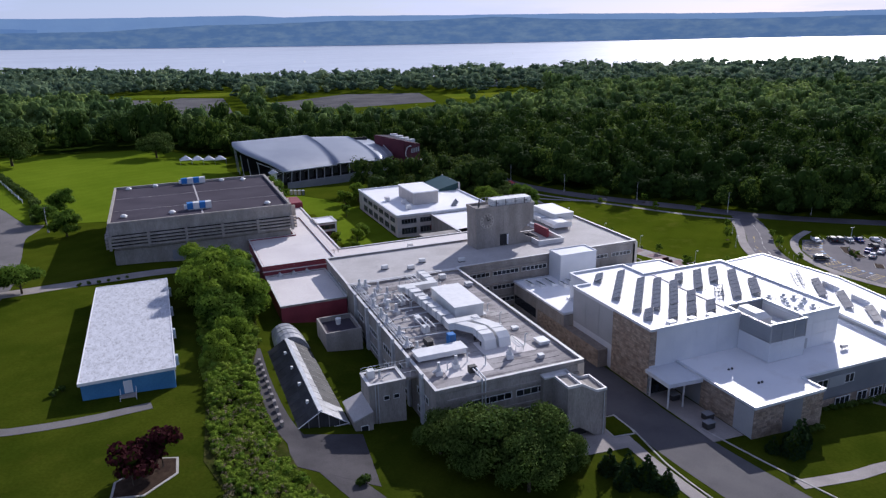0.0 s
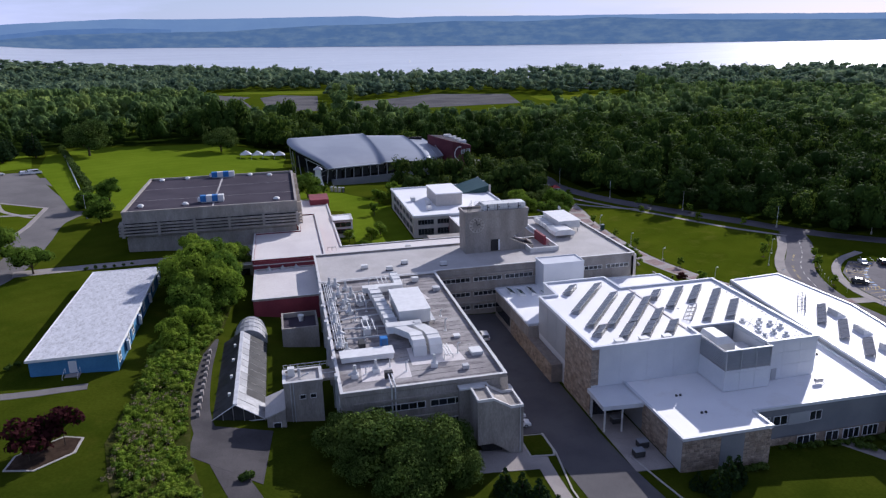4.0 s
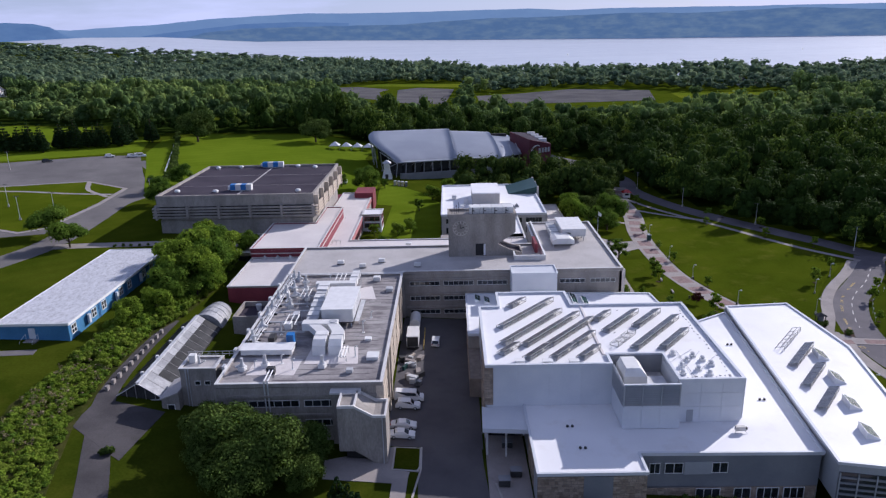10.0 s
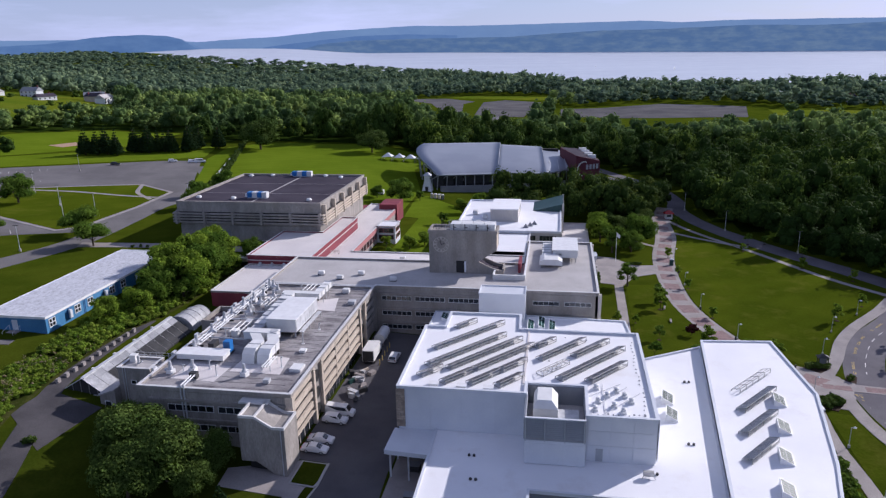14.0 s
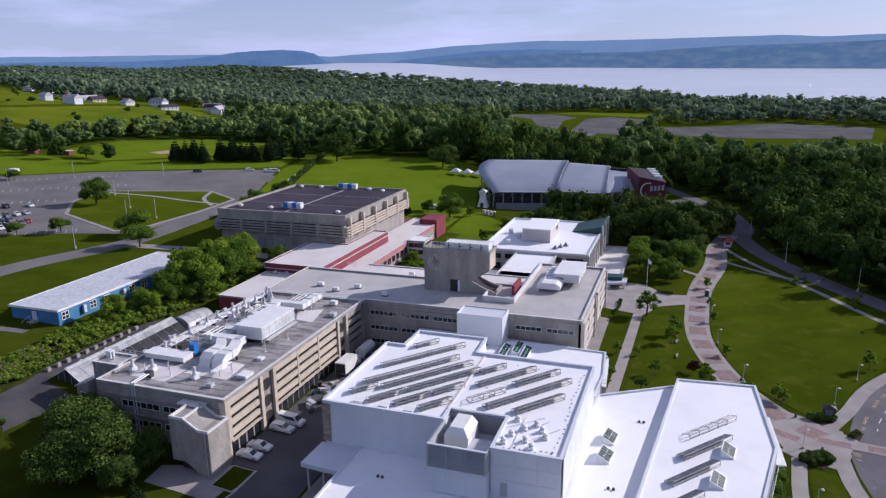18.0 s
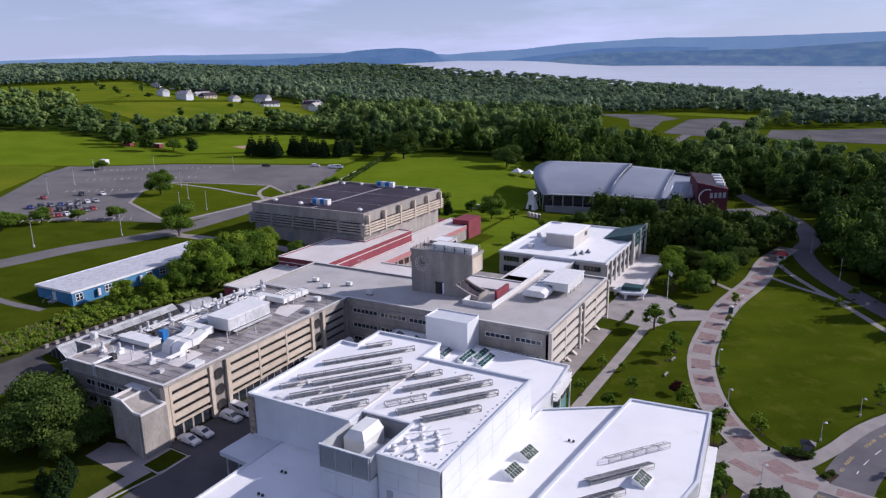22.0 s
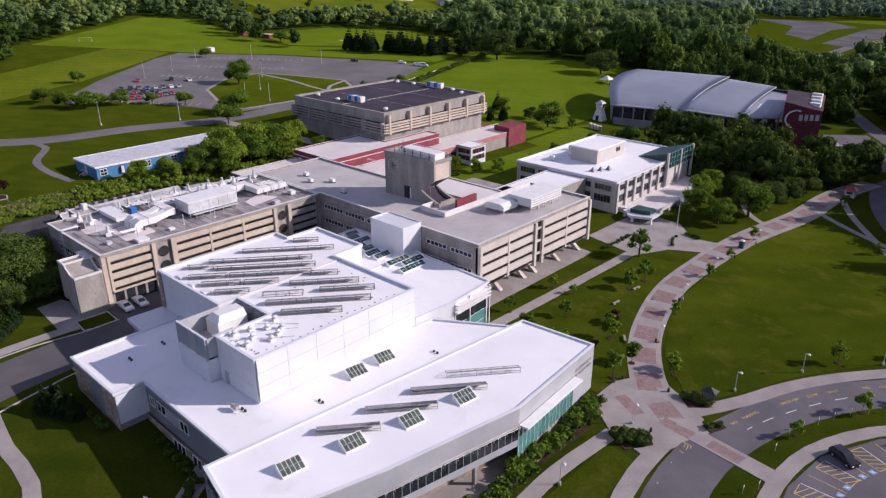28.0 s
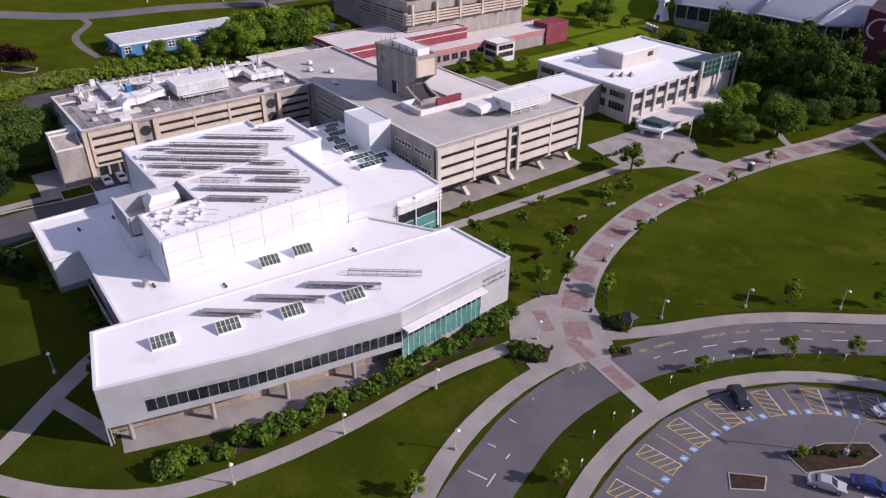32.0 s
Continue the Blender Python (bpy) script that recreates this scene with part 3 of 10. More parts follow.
# lake and far shore
lk = Mb()
th = np.arange(-100, 37.1, 1.0)
share = [0, 0.2, 0.4, 0.55, 0.7, 0.85, 1.0]
for u in share:
    for a in th:
        r = 700 + (float(np.interp(a, FAR_A, FAR_D)) + 15 - 700) * u
        lk.v.append((HUB[0] - r * math.sin(radians(a)), HUB[1] + r * math.cos(radians(a)), -8.0 + float(far_rise(r, a))))
nt = len(th)
lk.f = [(q * nt + i, q * nt + nt + i, q * nt + nt + 1 + i, q * nt + 1 + i) for q in range(len(share) - 1) for i in range(nt - 1)]
lake = tagged(lk.out("lake", WATER), "calm lake coloured pale like the reflected sky", "lake", kind="structure")
lake.data.polygons.foreach_set("use_smooth", [True] * len(lake.data.polygons))


def ridge(name, A, rise, dist, depth, m, seed, label, rough=1.0):
    """A line of hills: bearings A and the degrees by which the crest stands over the eye's level, at dist from the hub."""
    vs, rows = [], 6
    angles = np.arange(A[0], A[-1] + 0.01, 0.2)
    for a in angles:
        crest = float(np.interp(a, A, rise)) + rough * (0.05 * noise.noise((a * 0.25, seed, 0)) + 0.03 * noise.noise((a * 0.9, seed, 3)) + 0.014 * noise.noise((a * 4.2, seed, 5)))
        near = float(np.interp(a, FAR_A, FAR_D)) if dist is None else dist
        foot = -8.0 + float(far_rise(near, a)) - 14
        for k in range(rows):
            u = k / (rows - 1)
            d = near + depth * u
            top = 68.5 + d * math.tan(radians(crest))
            vs.append((HUB[0] - d * math.sin(radians(a)), HUB[1] + d * math.cos(radians(a)), foot + (max(top, foot + 1) - foot) * math.sin(u * math.pi / 2)))
    n = len(angles)
    fs = [(i * rows + k, i * rows + rows + k, i * rows + rows + k + 1, i * rows + k + 1) for i in range(n - 1) for k in range(rows - 1)]
    ob = Mb().add(vs, fs).out(name, m)
    ob.data.polygons.foreach_set("use_smooth", [True] * len(ob.data.polygons))
    return tagged(ob, label, "hills", kind="structure")


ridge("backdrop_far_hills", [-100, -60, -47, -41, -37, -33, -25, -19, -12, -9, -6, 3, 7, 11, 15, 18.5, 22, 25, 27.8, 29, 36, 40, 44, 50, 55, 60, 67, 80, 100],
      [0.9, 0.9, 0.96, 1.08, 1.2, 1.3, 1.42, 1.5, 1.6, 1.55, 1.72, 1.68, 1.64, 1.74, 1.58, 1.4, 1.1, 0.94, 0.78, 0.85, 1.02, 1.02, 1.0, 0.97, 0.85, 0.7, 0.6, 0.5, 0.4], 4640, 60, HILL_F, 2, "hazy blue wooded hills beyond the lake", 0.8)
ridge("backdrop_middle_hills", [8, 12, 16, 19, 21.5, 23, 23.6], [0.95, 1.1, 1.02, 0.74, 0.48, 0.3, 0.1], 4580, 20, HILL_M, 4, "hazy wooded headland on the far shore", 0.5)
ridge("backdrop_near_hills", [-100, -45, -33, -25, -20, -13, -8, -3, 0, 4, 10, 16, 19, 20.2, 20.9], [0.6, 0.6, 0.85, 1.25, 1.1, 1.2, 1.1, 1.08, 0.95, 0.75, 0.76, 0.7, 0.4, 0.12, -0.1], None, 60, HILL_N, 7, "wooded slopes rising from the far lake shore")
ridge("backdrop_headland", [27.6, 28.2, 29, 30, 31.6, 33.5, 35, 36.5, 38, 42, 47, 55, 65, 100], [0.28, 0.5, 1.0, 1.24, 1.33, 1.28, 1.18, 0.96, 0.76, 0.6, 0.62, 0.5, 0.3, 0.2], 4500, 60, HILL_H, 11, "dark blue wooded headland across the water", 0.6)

# ---- ground surfaces ----
drape("service_yard", [(66.6, 93.6), (83.6, 93.6), (83.6, 151.5), (66.6, 151.5)], ASPHALT, 0.03, label="dark asphalt service yard between two buildings", category="yard")
ribbon("service_road", [(78, 96), (78.2, 84), (79.5, 70), (83, 50), (92, 20), (110, -30)], lambda t: 10.5 + 6 * t, ASPHALT, 0.035, label="dark asphalt service road", category="road")
ribbon("kerb_west", [(72.9, 93.5), (73.0, 87), (72.0, 80), (71.6, 72), (74, 52), (82, 22)], 0.3, KERB, 0.14, label="pale concrete kerb beside the service road", category="kerb")
ribbon("kerb_east", [(85.2, 84), (87.5, 72), (91.5, 56), (101, 24)], 0.3, KERB, 0.14, label="pale concrete kerb beside the service road", category="kerb")
drape("pavement_stair", [(57.5, 83.2), (70.8, 83.0), (71.2, 86.3), (68.2, 86.6), (68.2, 93.4), (57.0, 88.2)], PAVE, 0.08, label="pale concrete pad at the stair tower", category="pavement")
ribbon("pavement_west", [(69.8, 84.5), (69.7, 74), (71.4, 58), (78, 32), (86, 8)], 2.4, PAVE, 0.09, label="pale concrete footpath along the service road", category="pavement")
drape("pavement_canopy", [(84.0, 79.5), (90.8, 79.5), (90.8, 99.5), (84.0, 99.5)], PAVE, 0.1, label="pale concrete court under an entrance canopy", category="pavement")
ribbon("pavement_south", [(87.8, 64.8), (99, 63.5), (110, 63.3), (121, 58), (133, 45), (150, 30)], 2.4, PAVE, 0.07, label="curving pale concrete footpath", category="pavement")
ribbon("pavement_entry", [(122, 86.5), (126, 81), (133, 71.5), (141, 62), (152, 46)], 3.2, PAVE, 0.08, label="pale concrete path to a side entrance", category="pavement")
ribbon("pavement_branch", [(134.5, 70.5), (141, 73.2), (147, 75.5)], 2.2, PAVE, 0.085, label="short pale concrete path", category="pavement")

ribbon("road_loop", [(214, 66), (199, 86), (187.5, 105), (182.6, 117), (179.6, 127), (178.8, 138.5), (180.5, 149.5), (184, 160), (190.5, 172.2), (200.5, 184), (209, 196), (215, 207)], 8.6, ASPHALT_L, 0.03, label="curving asphalt drop-off road with painted dashes", category="road")
ribbon("road_outer", [(330, 130), (290, 152), (254, 175), (222, 203), (206, 228), (187, 259), (172, 290), (165, 318), (167, 340), (160, 375), (139, 412), (100, 485), (62, 570), (50, 650), (46, 735)], 8.0, ASPHALT_L, 0.035, label="asphalt campus road along the wood", category="road")
ribbon("pavement_outer", [(210, 203), (197, 221), (181, 252), (164, 281), (156, 300)], 2.0, PAVE, 0.06, label="narrow pale path beside the campus road", category="pavement")
drape("car_park", [(194.9, 121.3), (192.4, 131), (191.3, 141.2), (192.8, 152.0), (198.7, 163.2), (208.3, 171.8), (236, 160), (275, 145), (262, 92), (214, 90), (202, 105)], ASPHALT_L, 0.03, label="asphalt car park with marked bays", category="car park")
ribbon("pavement_ring", [(206, 103), (197.5, 113), (193.2, 121), (190.8, 130), (189.7, 140.2), (191.3, 152.2), (197.4, 164.4), (207, 173.6), (219, 179)], 2.6, PAVE, 0.13, label="curved pale concrete footway round the car park", category="pavement")
ribbon("pavement_loop_north", [(172.5, 150), (177.5, 159), (182.5, 170), (189.5, 180.5), (199.5, 192), (207.5, 203)], 3.0, PAVE, 0.12, label="pale concrete footway along the drop-off road", category="pavement")
ribbon("pavement_loop_south", [(172.6, 140), (172.8, 129), (175, 118), (180, 106.5), (190, 92), (204, 75)], 3.0, PAVE, 0.12, label="pale concrete footway along the drop-off road", category="pavement")
ribbon("pavement_promenade", [(160, 322), (154.5, 296), (153, 268), (148, 238), (146.6, 212), (147.6, 190), (153.5, 168.5), (161.5, 154), (169, 146.5), (176, 143.6)], lambda t: 7.2 + 0.6 * math.sin(6 * t), PAVE, 0.1, label="wide curving concrete promenade with brick bands", category="pavement")
ribbon("pavement_crossing", [(171, 144.5), (180, 143.2), (190.5, 141.4)], 3.6, PAVE, 0.115, label="raised pale crossing over the drop-off road", category="pavement")
drape("pavement_plaza", [(157.5, 140.5), (164.5, 135.0), (172.2, 133.0), (174.6, 139), (174.8, 149), (168.5, 153), (161.5, 156.5), (157.5, 148.5)], PAVE, 0.108, label="pale concrete meeting place of paths", category="pavement")
ribbon("pavement_straight", [(128.4, 146), (129.4, 177), (130.2, 206)], 2.6, PAVE, 0.08, label="straight pale concrete path", category="pavement")
drape("pavement_library", [(116, 206), (131.5, 204), (136, 214), (144, 219.5), (146, 229), (137, 226.5), (130, 234), (116.5, 234)], PAVE, 0.09, label="pale concrete forecourt of the library", category="pavement")
ribbon("pavement_north", [(149, 252), (141, 258), (134, 270)], 2.0, PAVE, 0.07, label="narrow pale path", category="pavement")
ribbon("pavement_green", [(152, 279), (166, 268), (181, 258)], 2.0, PAVE, 0.07, label="narrow pale path across the green", category="pavement")
ribbon("pavement_arc", [(140, 56), (152, 66), (160.2, 77), (163.4, 90), (164.2, 104), (163.6, 120), (165, 135)], 2.7, PAVE, 0.09, label="long curved pale concrete footpath", category="pavement")
drape("mulch_bed", [(155.6, 78), (160, 88), (161.2, 104), (160.8, 117), (161.6, 132), (160, 139), (156.8, 141.5), (158.6, 117.5), (155.6, 103)], MULCH, 0.05, label="dark mulch bed along a facade", category="planting bed")
drape("mulch_bed_plaza", [(164.6, 134.2), (168.8, 132.4), (171.6, 136.6), (169.6, 139.4), (166.6, 137.2)], MULCH, 0.14, label="dark mulch bed in the paving", category="planting bed")
drape("mulch_bed_kiosk", [(168.2, 153.0), (171.2, 150.4), (174.4, 153.4), (171.4, 156.6)], MULCH, 0.12, label="dark mulch bed beside a sign", category="planting bed")
drape("mulch_bed_small", [(175.2, 147.2), (177.2, 146.0), (178.6, 149.4), (176.8, 150.4)], MULCH, 0.13, label="small dark mulch bed by the kerb", category="planting bed")
for k, pts in enumerate([[(206.2, 148.6), (209.5, 147.6), (213.6, 155), (214.2, 159), (212, 160), (208.2, 155)], [(203.0, 139.5), (204.8, 137.2), (207.8, 140.6), (206.6, 143)]]):
    drape("kerb_island", pts, KERB, 0.13, label="kerbed island in the car park", category="island")
    drape("mulch_island", inset(pts, 0.18), MULCH, 0.17, label="mulched bed of a car park island", category="planting bed")
drape("pavement_undercroft", [(110, 152.5), (122.6, 152.5), (122.8, 197), (110, 197)], PAVE, 0.06, label="pale paving under the raised range", category="pavement")
# grass island in the yard, kerbed
drape("kerb_lawn", [(68.2, 86.6), (72.6, 86.4), (73.0, 88), (72.9, 93.3), (68.2, 93.3)], KERB, 0.13, label="kerb round a small lawn", category="kerb")
drape("small_lawn", inset([(68.2, 86.6), (72.6, 86.4), (73.0, 88), (72.9, 93.3), (68.2, 93.3)], 0.3), LAWN, 0.17, label="small kerbed lawn", category="lawn")

# west side
ribbon("road_west", [(-80, 90), (-57, 123), (-51, 157), (-43, 187), (-44, 218), (-46, 243), (-43, 264), (-52, 300), (-72, 330)], 9.0, ASPHALT_OLD, 0.03, label="worn grey asphalt road by a lawn", category="road")
drape("car_park_west", [(-117, 158), (-88, 178), (-68, 191), (-50, 200), (-46, 240), (-48, 275), (-60, 300), (-80, 345), (-98, 338), (-163, 297), (-202, 257), (-192, 236), (-146, 184)], ASPHALT_OLD, 0.04, label="large worn grey car park", category="car park")
drape("lawn_island", [(-95, 212), (-58, 199), (-52, 206), (-51, 240), (-53, 268), (-74, 279), (-117, 257), (-112, 232)], PAVE, 0.14, label="kerb of a grassy island", category="kerb")
drape("island_lawn", inset([(-95, 212), (-58, 199), (-52, 206), (-51, 240), (-53, 268), (-74, 279), (-117, 257), (-112, 232)], 1.6), LAWN_E, 0.18, label="grassy island in a car park", category="lawn")
ribbon("pavement_island", [(-113, 254), (-88, 256), (-70, 255), (-54, 256)], 1.8, PAVE, 0.22, label="pale path over a grass island", category="pavement")
ribbon("pavement_island_north", [(-73, 277), (-66, 262), (-54, 252)], 1.8, PAVE, 0.225, label="pale path over a grass island", category="pavement")
ribbon("pavement_blue", [(-56, 122), (-46, 124), (-32, 116), (-18, 115), (-6, 116.5)], 2.4, ASPHALT_OLD, 0.06, label="grey path to a blue building", category="pavement")
ribbon("pavement_gym", [(-40, 187), (-24, 191), (-8, 194), (3, 196), (14, 199)], 5.0, PAVE, 0.06, label="pale paved walk to the gym", category="pavement")
ribbon("drive_greenhouse", [(30, 60), (24.5, 76), (19, 90), (14.6, 103), (13.6, 120), (14.2, 138)], lambda t: 5.4 - 3.4 * t, DRIVE, 0.04, label="worn grey drive beside a greenhouse", category="road")
drape("greenhouse_yard", [(13.5, 92), (25, 84), (26.5, 99.5), (14, 101.5)], DRIVE, 0.05, label="worn grey yard before a greenhouse", category="yard")
for nm, poly, m, lb in [("field_far", [(345, 852), (452, 834), (417, 772), (335, 782)], MEADOW, "yellowish far field"),
                        ("gravel_lot_far", [(-125, 985), (-50, 1010), (0, 940), (-8, 880), (10, 735), (-20, 770), (-50, 885)], GRAVEL, "far grey gravel lot among trees"),
                        ("gravel_lot_inner", [(12, 930), (36, 995), (86, 965), (74, 735), (24, 728)], GRAVEL, "far grey gravel lot beyond a strip of scrub"),
                        ("gravel_lot_lake", [(112, 850), (170, 888), (240, 940), (332, 898), (302, 762), (205, 752), (112, 760)], GRAVEL, "far grey gravel lot among trees"),
                        ("field_lake", [(-50, 1022), (105, 1004), (122, 1085), (-30, 1100)], MEADOW, "rough green field behind a gravel lot"),
                        ("ball_field", [(-235, 335), (-190, 330), (-140, 388), (-150, 450), (-205, 450), (-240, 400)], LUSH, "green mown sports field"),
                        ("field_hill", [(-300, 400), (-280, 560), (-380, 720), (-700, 760), (-1050, 960), (-1000, 620), (-600, 480)], MEADOW, "yellow-green hillside meadow"),
                        ("field_slope", [(-120, 120), (-150, 178), (-206, 252), (-232, 228), (-190, 150)], MEADOW, "dry grassy bank beside a car park")]:
    drape(nm, poly, m, 0.12 if abs(poly[0][0]) < 350 else 0.6, label=lb, category="field", step=40 if "far" in nm or "hill" in nm or "lake" in nm else 8)
drape("meadow_hill", [(-66, 318), (-44, 262), (-16, 260), (46, 262), (45, 322), (32, 372), (34, 402), (26, 424), (-12, 438), (-72, 424), (-88, 395), (-80, 352)], LUSH, 0.1, label="bright green mown hill lawn", category="lawn")
drape("court_lawn", [(54, 198), (74.8, 205), (74.8, 276), (66, 296), (50, 312), (46.5, 300), (48.4, 268), (54.6, 268)], LUSH, 0.1, label="bright green court lawn", category="lawn")
drape("field_west", [(-335, 300), (-262, 196), (-204, 258), (-165, 300), (-100, 343), (-84, 356), (-100, 412), (-128, 380), (-190, 326), (-240, 322), (-310, 330)], LUSH, 0.09, label="green mown bank beside a car park", category="lawn")
drape("lawn_green", [(151.5, 282), (166, 270), (182, 258), (197, 228), (208, 209), (199, 196), (189, 184.5), (181.5, 173), (176.5, 162), (171, 152), (160, 164), (154.5, 176), (151, 192), (150, 212), (151.5, 238), (156, 262)], LAWN_E, 0.05, label="wide sunny mown green between paths", category="lawn")
drape("lawn_walk", [(131, 148), (157, 143), (158, 152), (150.5, 168), (144.5, 188), (143.4, 208), (132.2, 205)], LAWN_E, 0.05, label="mown lawn with young trees beside a promenade", category="lawn")
drape("lawn_front", [(166, 132), (165.4, 104), (164.6, 90), (161.5, 77), (176, 62), (205, 62), (190, 84), (178, 104), (172.4, 118), (171, 131)], LAWN_E, 0.05, label="patchy mown lawn beside a drop-off road", category="lawn")
drape("scrub_bank", [(9, 70), (20, 70), (14, 92), (12.3, 110), (12.2, 128), (15.5, 142), (17, 160), (16, 193), (6, 193), (4, 154), (3.4, 136), (3.2, 122), (2.2, 109), (1.0, 96), (4, 84)], SCRUB, 0.06, label="rough scrubby bank under a thicket", category="ground")
drape("bed_edging", [(-11.6, 90.4), (-7.2, 89.6), (-2.6, 93.8), (-2.4, 98.2), (-5.4, 99.0), (-11.2, 94.4)], KERB, 0.1, label="pale stone edging of a bed", category="kerb")
drape("mulch_bed_purple", inset([(-11.6, 90.4), (-7.2, 89.6), (-2.6, 93.8), (-2.4, 98.2), (-5.4, 99.0), (-11.2, 94.4)], 0.35), MULCH, 0.14, label="dark mulch bed under purple trees", category="planting bed")
drape("stage_yard", [(132.5, 352), (150, 338), (162, 342), (158, 372), (140, 398), (126, 384)], ASPHALT_L, 0.05, label="paved yard behind the stage house", category="yard")
drape("field_infield", [(-192, 372), (-180, 368), (-174, 382), (-186, 388)], pmat("infield_soil", (0.38, 0.24, 0.15), (0.44, 0.29, 0.19), scale=0.3), 0.2, label="bare brown infield soil", category="field")

# brick bands in the promenade, slab by slab
prom = curve([(160, 322), (154.5, 296), (153, 268), (148, 238), (146.6, 212), (147.6, 190), (153.5, 168.5), (161.5, 154), (169, 146.5), (176, 143.6)], 0.5)


def flat_piece(name, x, y, u, lu, lw, lift, m, parent, mesh=None):
    z = gz(x, y) + lift
    if mesh is None:
        mesh = bpy.data.meshes.new(name)
        mesh.from_pydata([(a, b, c) for c in (-0.05, 0) for b in (-lw / 2, lw / 2) for a in (-lu / 2, lu / 2)], [], BOXF)
        mesh.materials.append(m)
    e = 1.5
    nx_, ny_ = (gz(x + e, y) - gz(x - e, y)) / (2 * e), (gz(x, y + e) - gz(x, y - e)) / (2 * e)
    k = Vector((-nx_, -ny_, 1)).normalized()
    i = Vector((u[0], u[1], nx_ * u[0] + ny_ * u[1])).normalized()
    j = k.cross(i)
    ob = link(name, mesh, parent)
    ob.matrix_basis = Matrix((i, j, k)).transposed().to_4x4()
    ob.location = (x, y, z)
    return ob


bands = thing("brick_bands", "red brick bands set in the pale promenade", "paving", kind="structure")
dist, acc = 0.0, []
for i in range(1, len(prom)):
    dist += (prom[i] - prom[i - 1]).length
    acc.append((dist, prom[i], (prom[i] - prom[i - 1]).normalized()))
paver_mesh, want = None, 12.0
while want < dist - 2:
    _, c, d = min(acc, key=lambda a: abs(a[0] - want))
    n_ = Vector((-d.y, d.x))
    for a in range(5):
        for b in range(4):
            p = c + d * ((a - 2) * 1.16) + n_ * ((b - 1.5) * 1.16)
            ob = flat_piece("paver", p.x, p.y, d, 1.13, 1.13, 0.125, PAVER, bands, paver_mesh)
            paver_mesh = ob.data
    want += 9.5
for cx, cy, ux, uy in [(163.2, 143.9, 0.9, -0.45), (172.4, 143.6, 0.99, -0.1), (181.0, 142.9, 0.99, -0.15)]:
    for a in range(5):
        for b in range(2):
            flat_piece("paver", cx + ux * (a - 2) * 1.16 - uy * (b - 0.5) * 1.16, cy + uy * (a - 2) * 1.16 + ux * (b - 0.5) * 1.16, (ux, uy), 1.13, 1.13, 0.135, PAVER, bands, paver_mesh)

# painted marks
marks = thing("road_marks", "worn white and yellow painted road marks", "road marking", kind="structure")
loop = curve([(187.5, 105), (182.6, 117), (179.6, 127), (178.8, 138.5), (180.5, 149.5), (184, 160), (190.5, 172.2), (200.5, 184), (209, 196)], 0.5)
for i in range(6, len(loop) - 4, 11):
    if 70 < i < 88:
        continue
    p, d = loop[i], (loop[i + 1] - loop[i]).normalized()
    flat_piece("dash", p.x - d.y * -0.4, p.y + d.x * -0.4, d, 2.6, 0.16, 0.05, PAINT_W, marks)
for i in range(8, 71, 11):
    p, d = loop[i], (loop[i + 1] - loop[i]).normalized()
    n_ = Vector((-d.y, d.x))
    q = p - d * 1.2 + n_ * 1.6
    flat_piece("bay_tick", q.x, q.y, n_, 3.0, 0.14, 0.051, PAINT_W, marks)
p, d = loop[71], (loop[72] - loop[71]).normalized()
n_ = Vector((-d.y, d.x))
for k in range(7):
    q = p + n_ * (0.2 + k * 0.55) - d * (0.9 - 0.12 * k)
    flat_piece("hatch", q.x, q.y, (d + n_ * 0.35).normalized(), 2.9 - 0.3 * k, 0.12, 0.05, PAINT_Y, marks)
for off, ln in ((0.5, 4.4), (-2.3, 3.2)):
    q = p + n_ * 1.9 + d * off
    flat_piece("hatch_edge", q.x, q.y, (n_ - d * (0.0 if off > 0 else -0.25)).normalized(), ln, 0.12, 0.052, PAINT_Y, marks)
for word, i in (("NO", 92), ("PARKING", 98), ("DROP-OFF", 116), ("ZONE", 128), ("ONLY", 136), ("NO", 150), ("PARKING", 156)):
    p, d = loop[min(i, len(loop) - 2)], (loop[min(i + 1, len(loop) - 1)] - loop[min(i, len(loop) - 2)]).normalized()
    fc = bpy.data.curves.new("lettering", "FONT")
    fc.body, fc.size = word, 0.95
    tmp = bpy.data.objects.new("lettering_curve", fc)
    me = bpy.data.meshes.new_from_object(tmp)
    bpy.data.objects.remove(tmp)
    me.materials.clear()
    me.materials.append(PAINT_Y)
    n_ = Vector((-d.y, d.x))
    q = p + n_ * 1.7
    flat_piece("lettering", q.x, q.y, d, 1, 1, 0.05, PAINT_Y, marks, me)
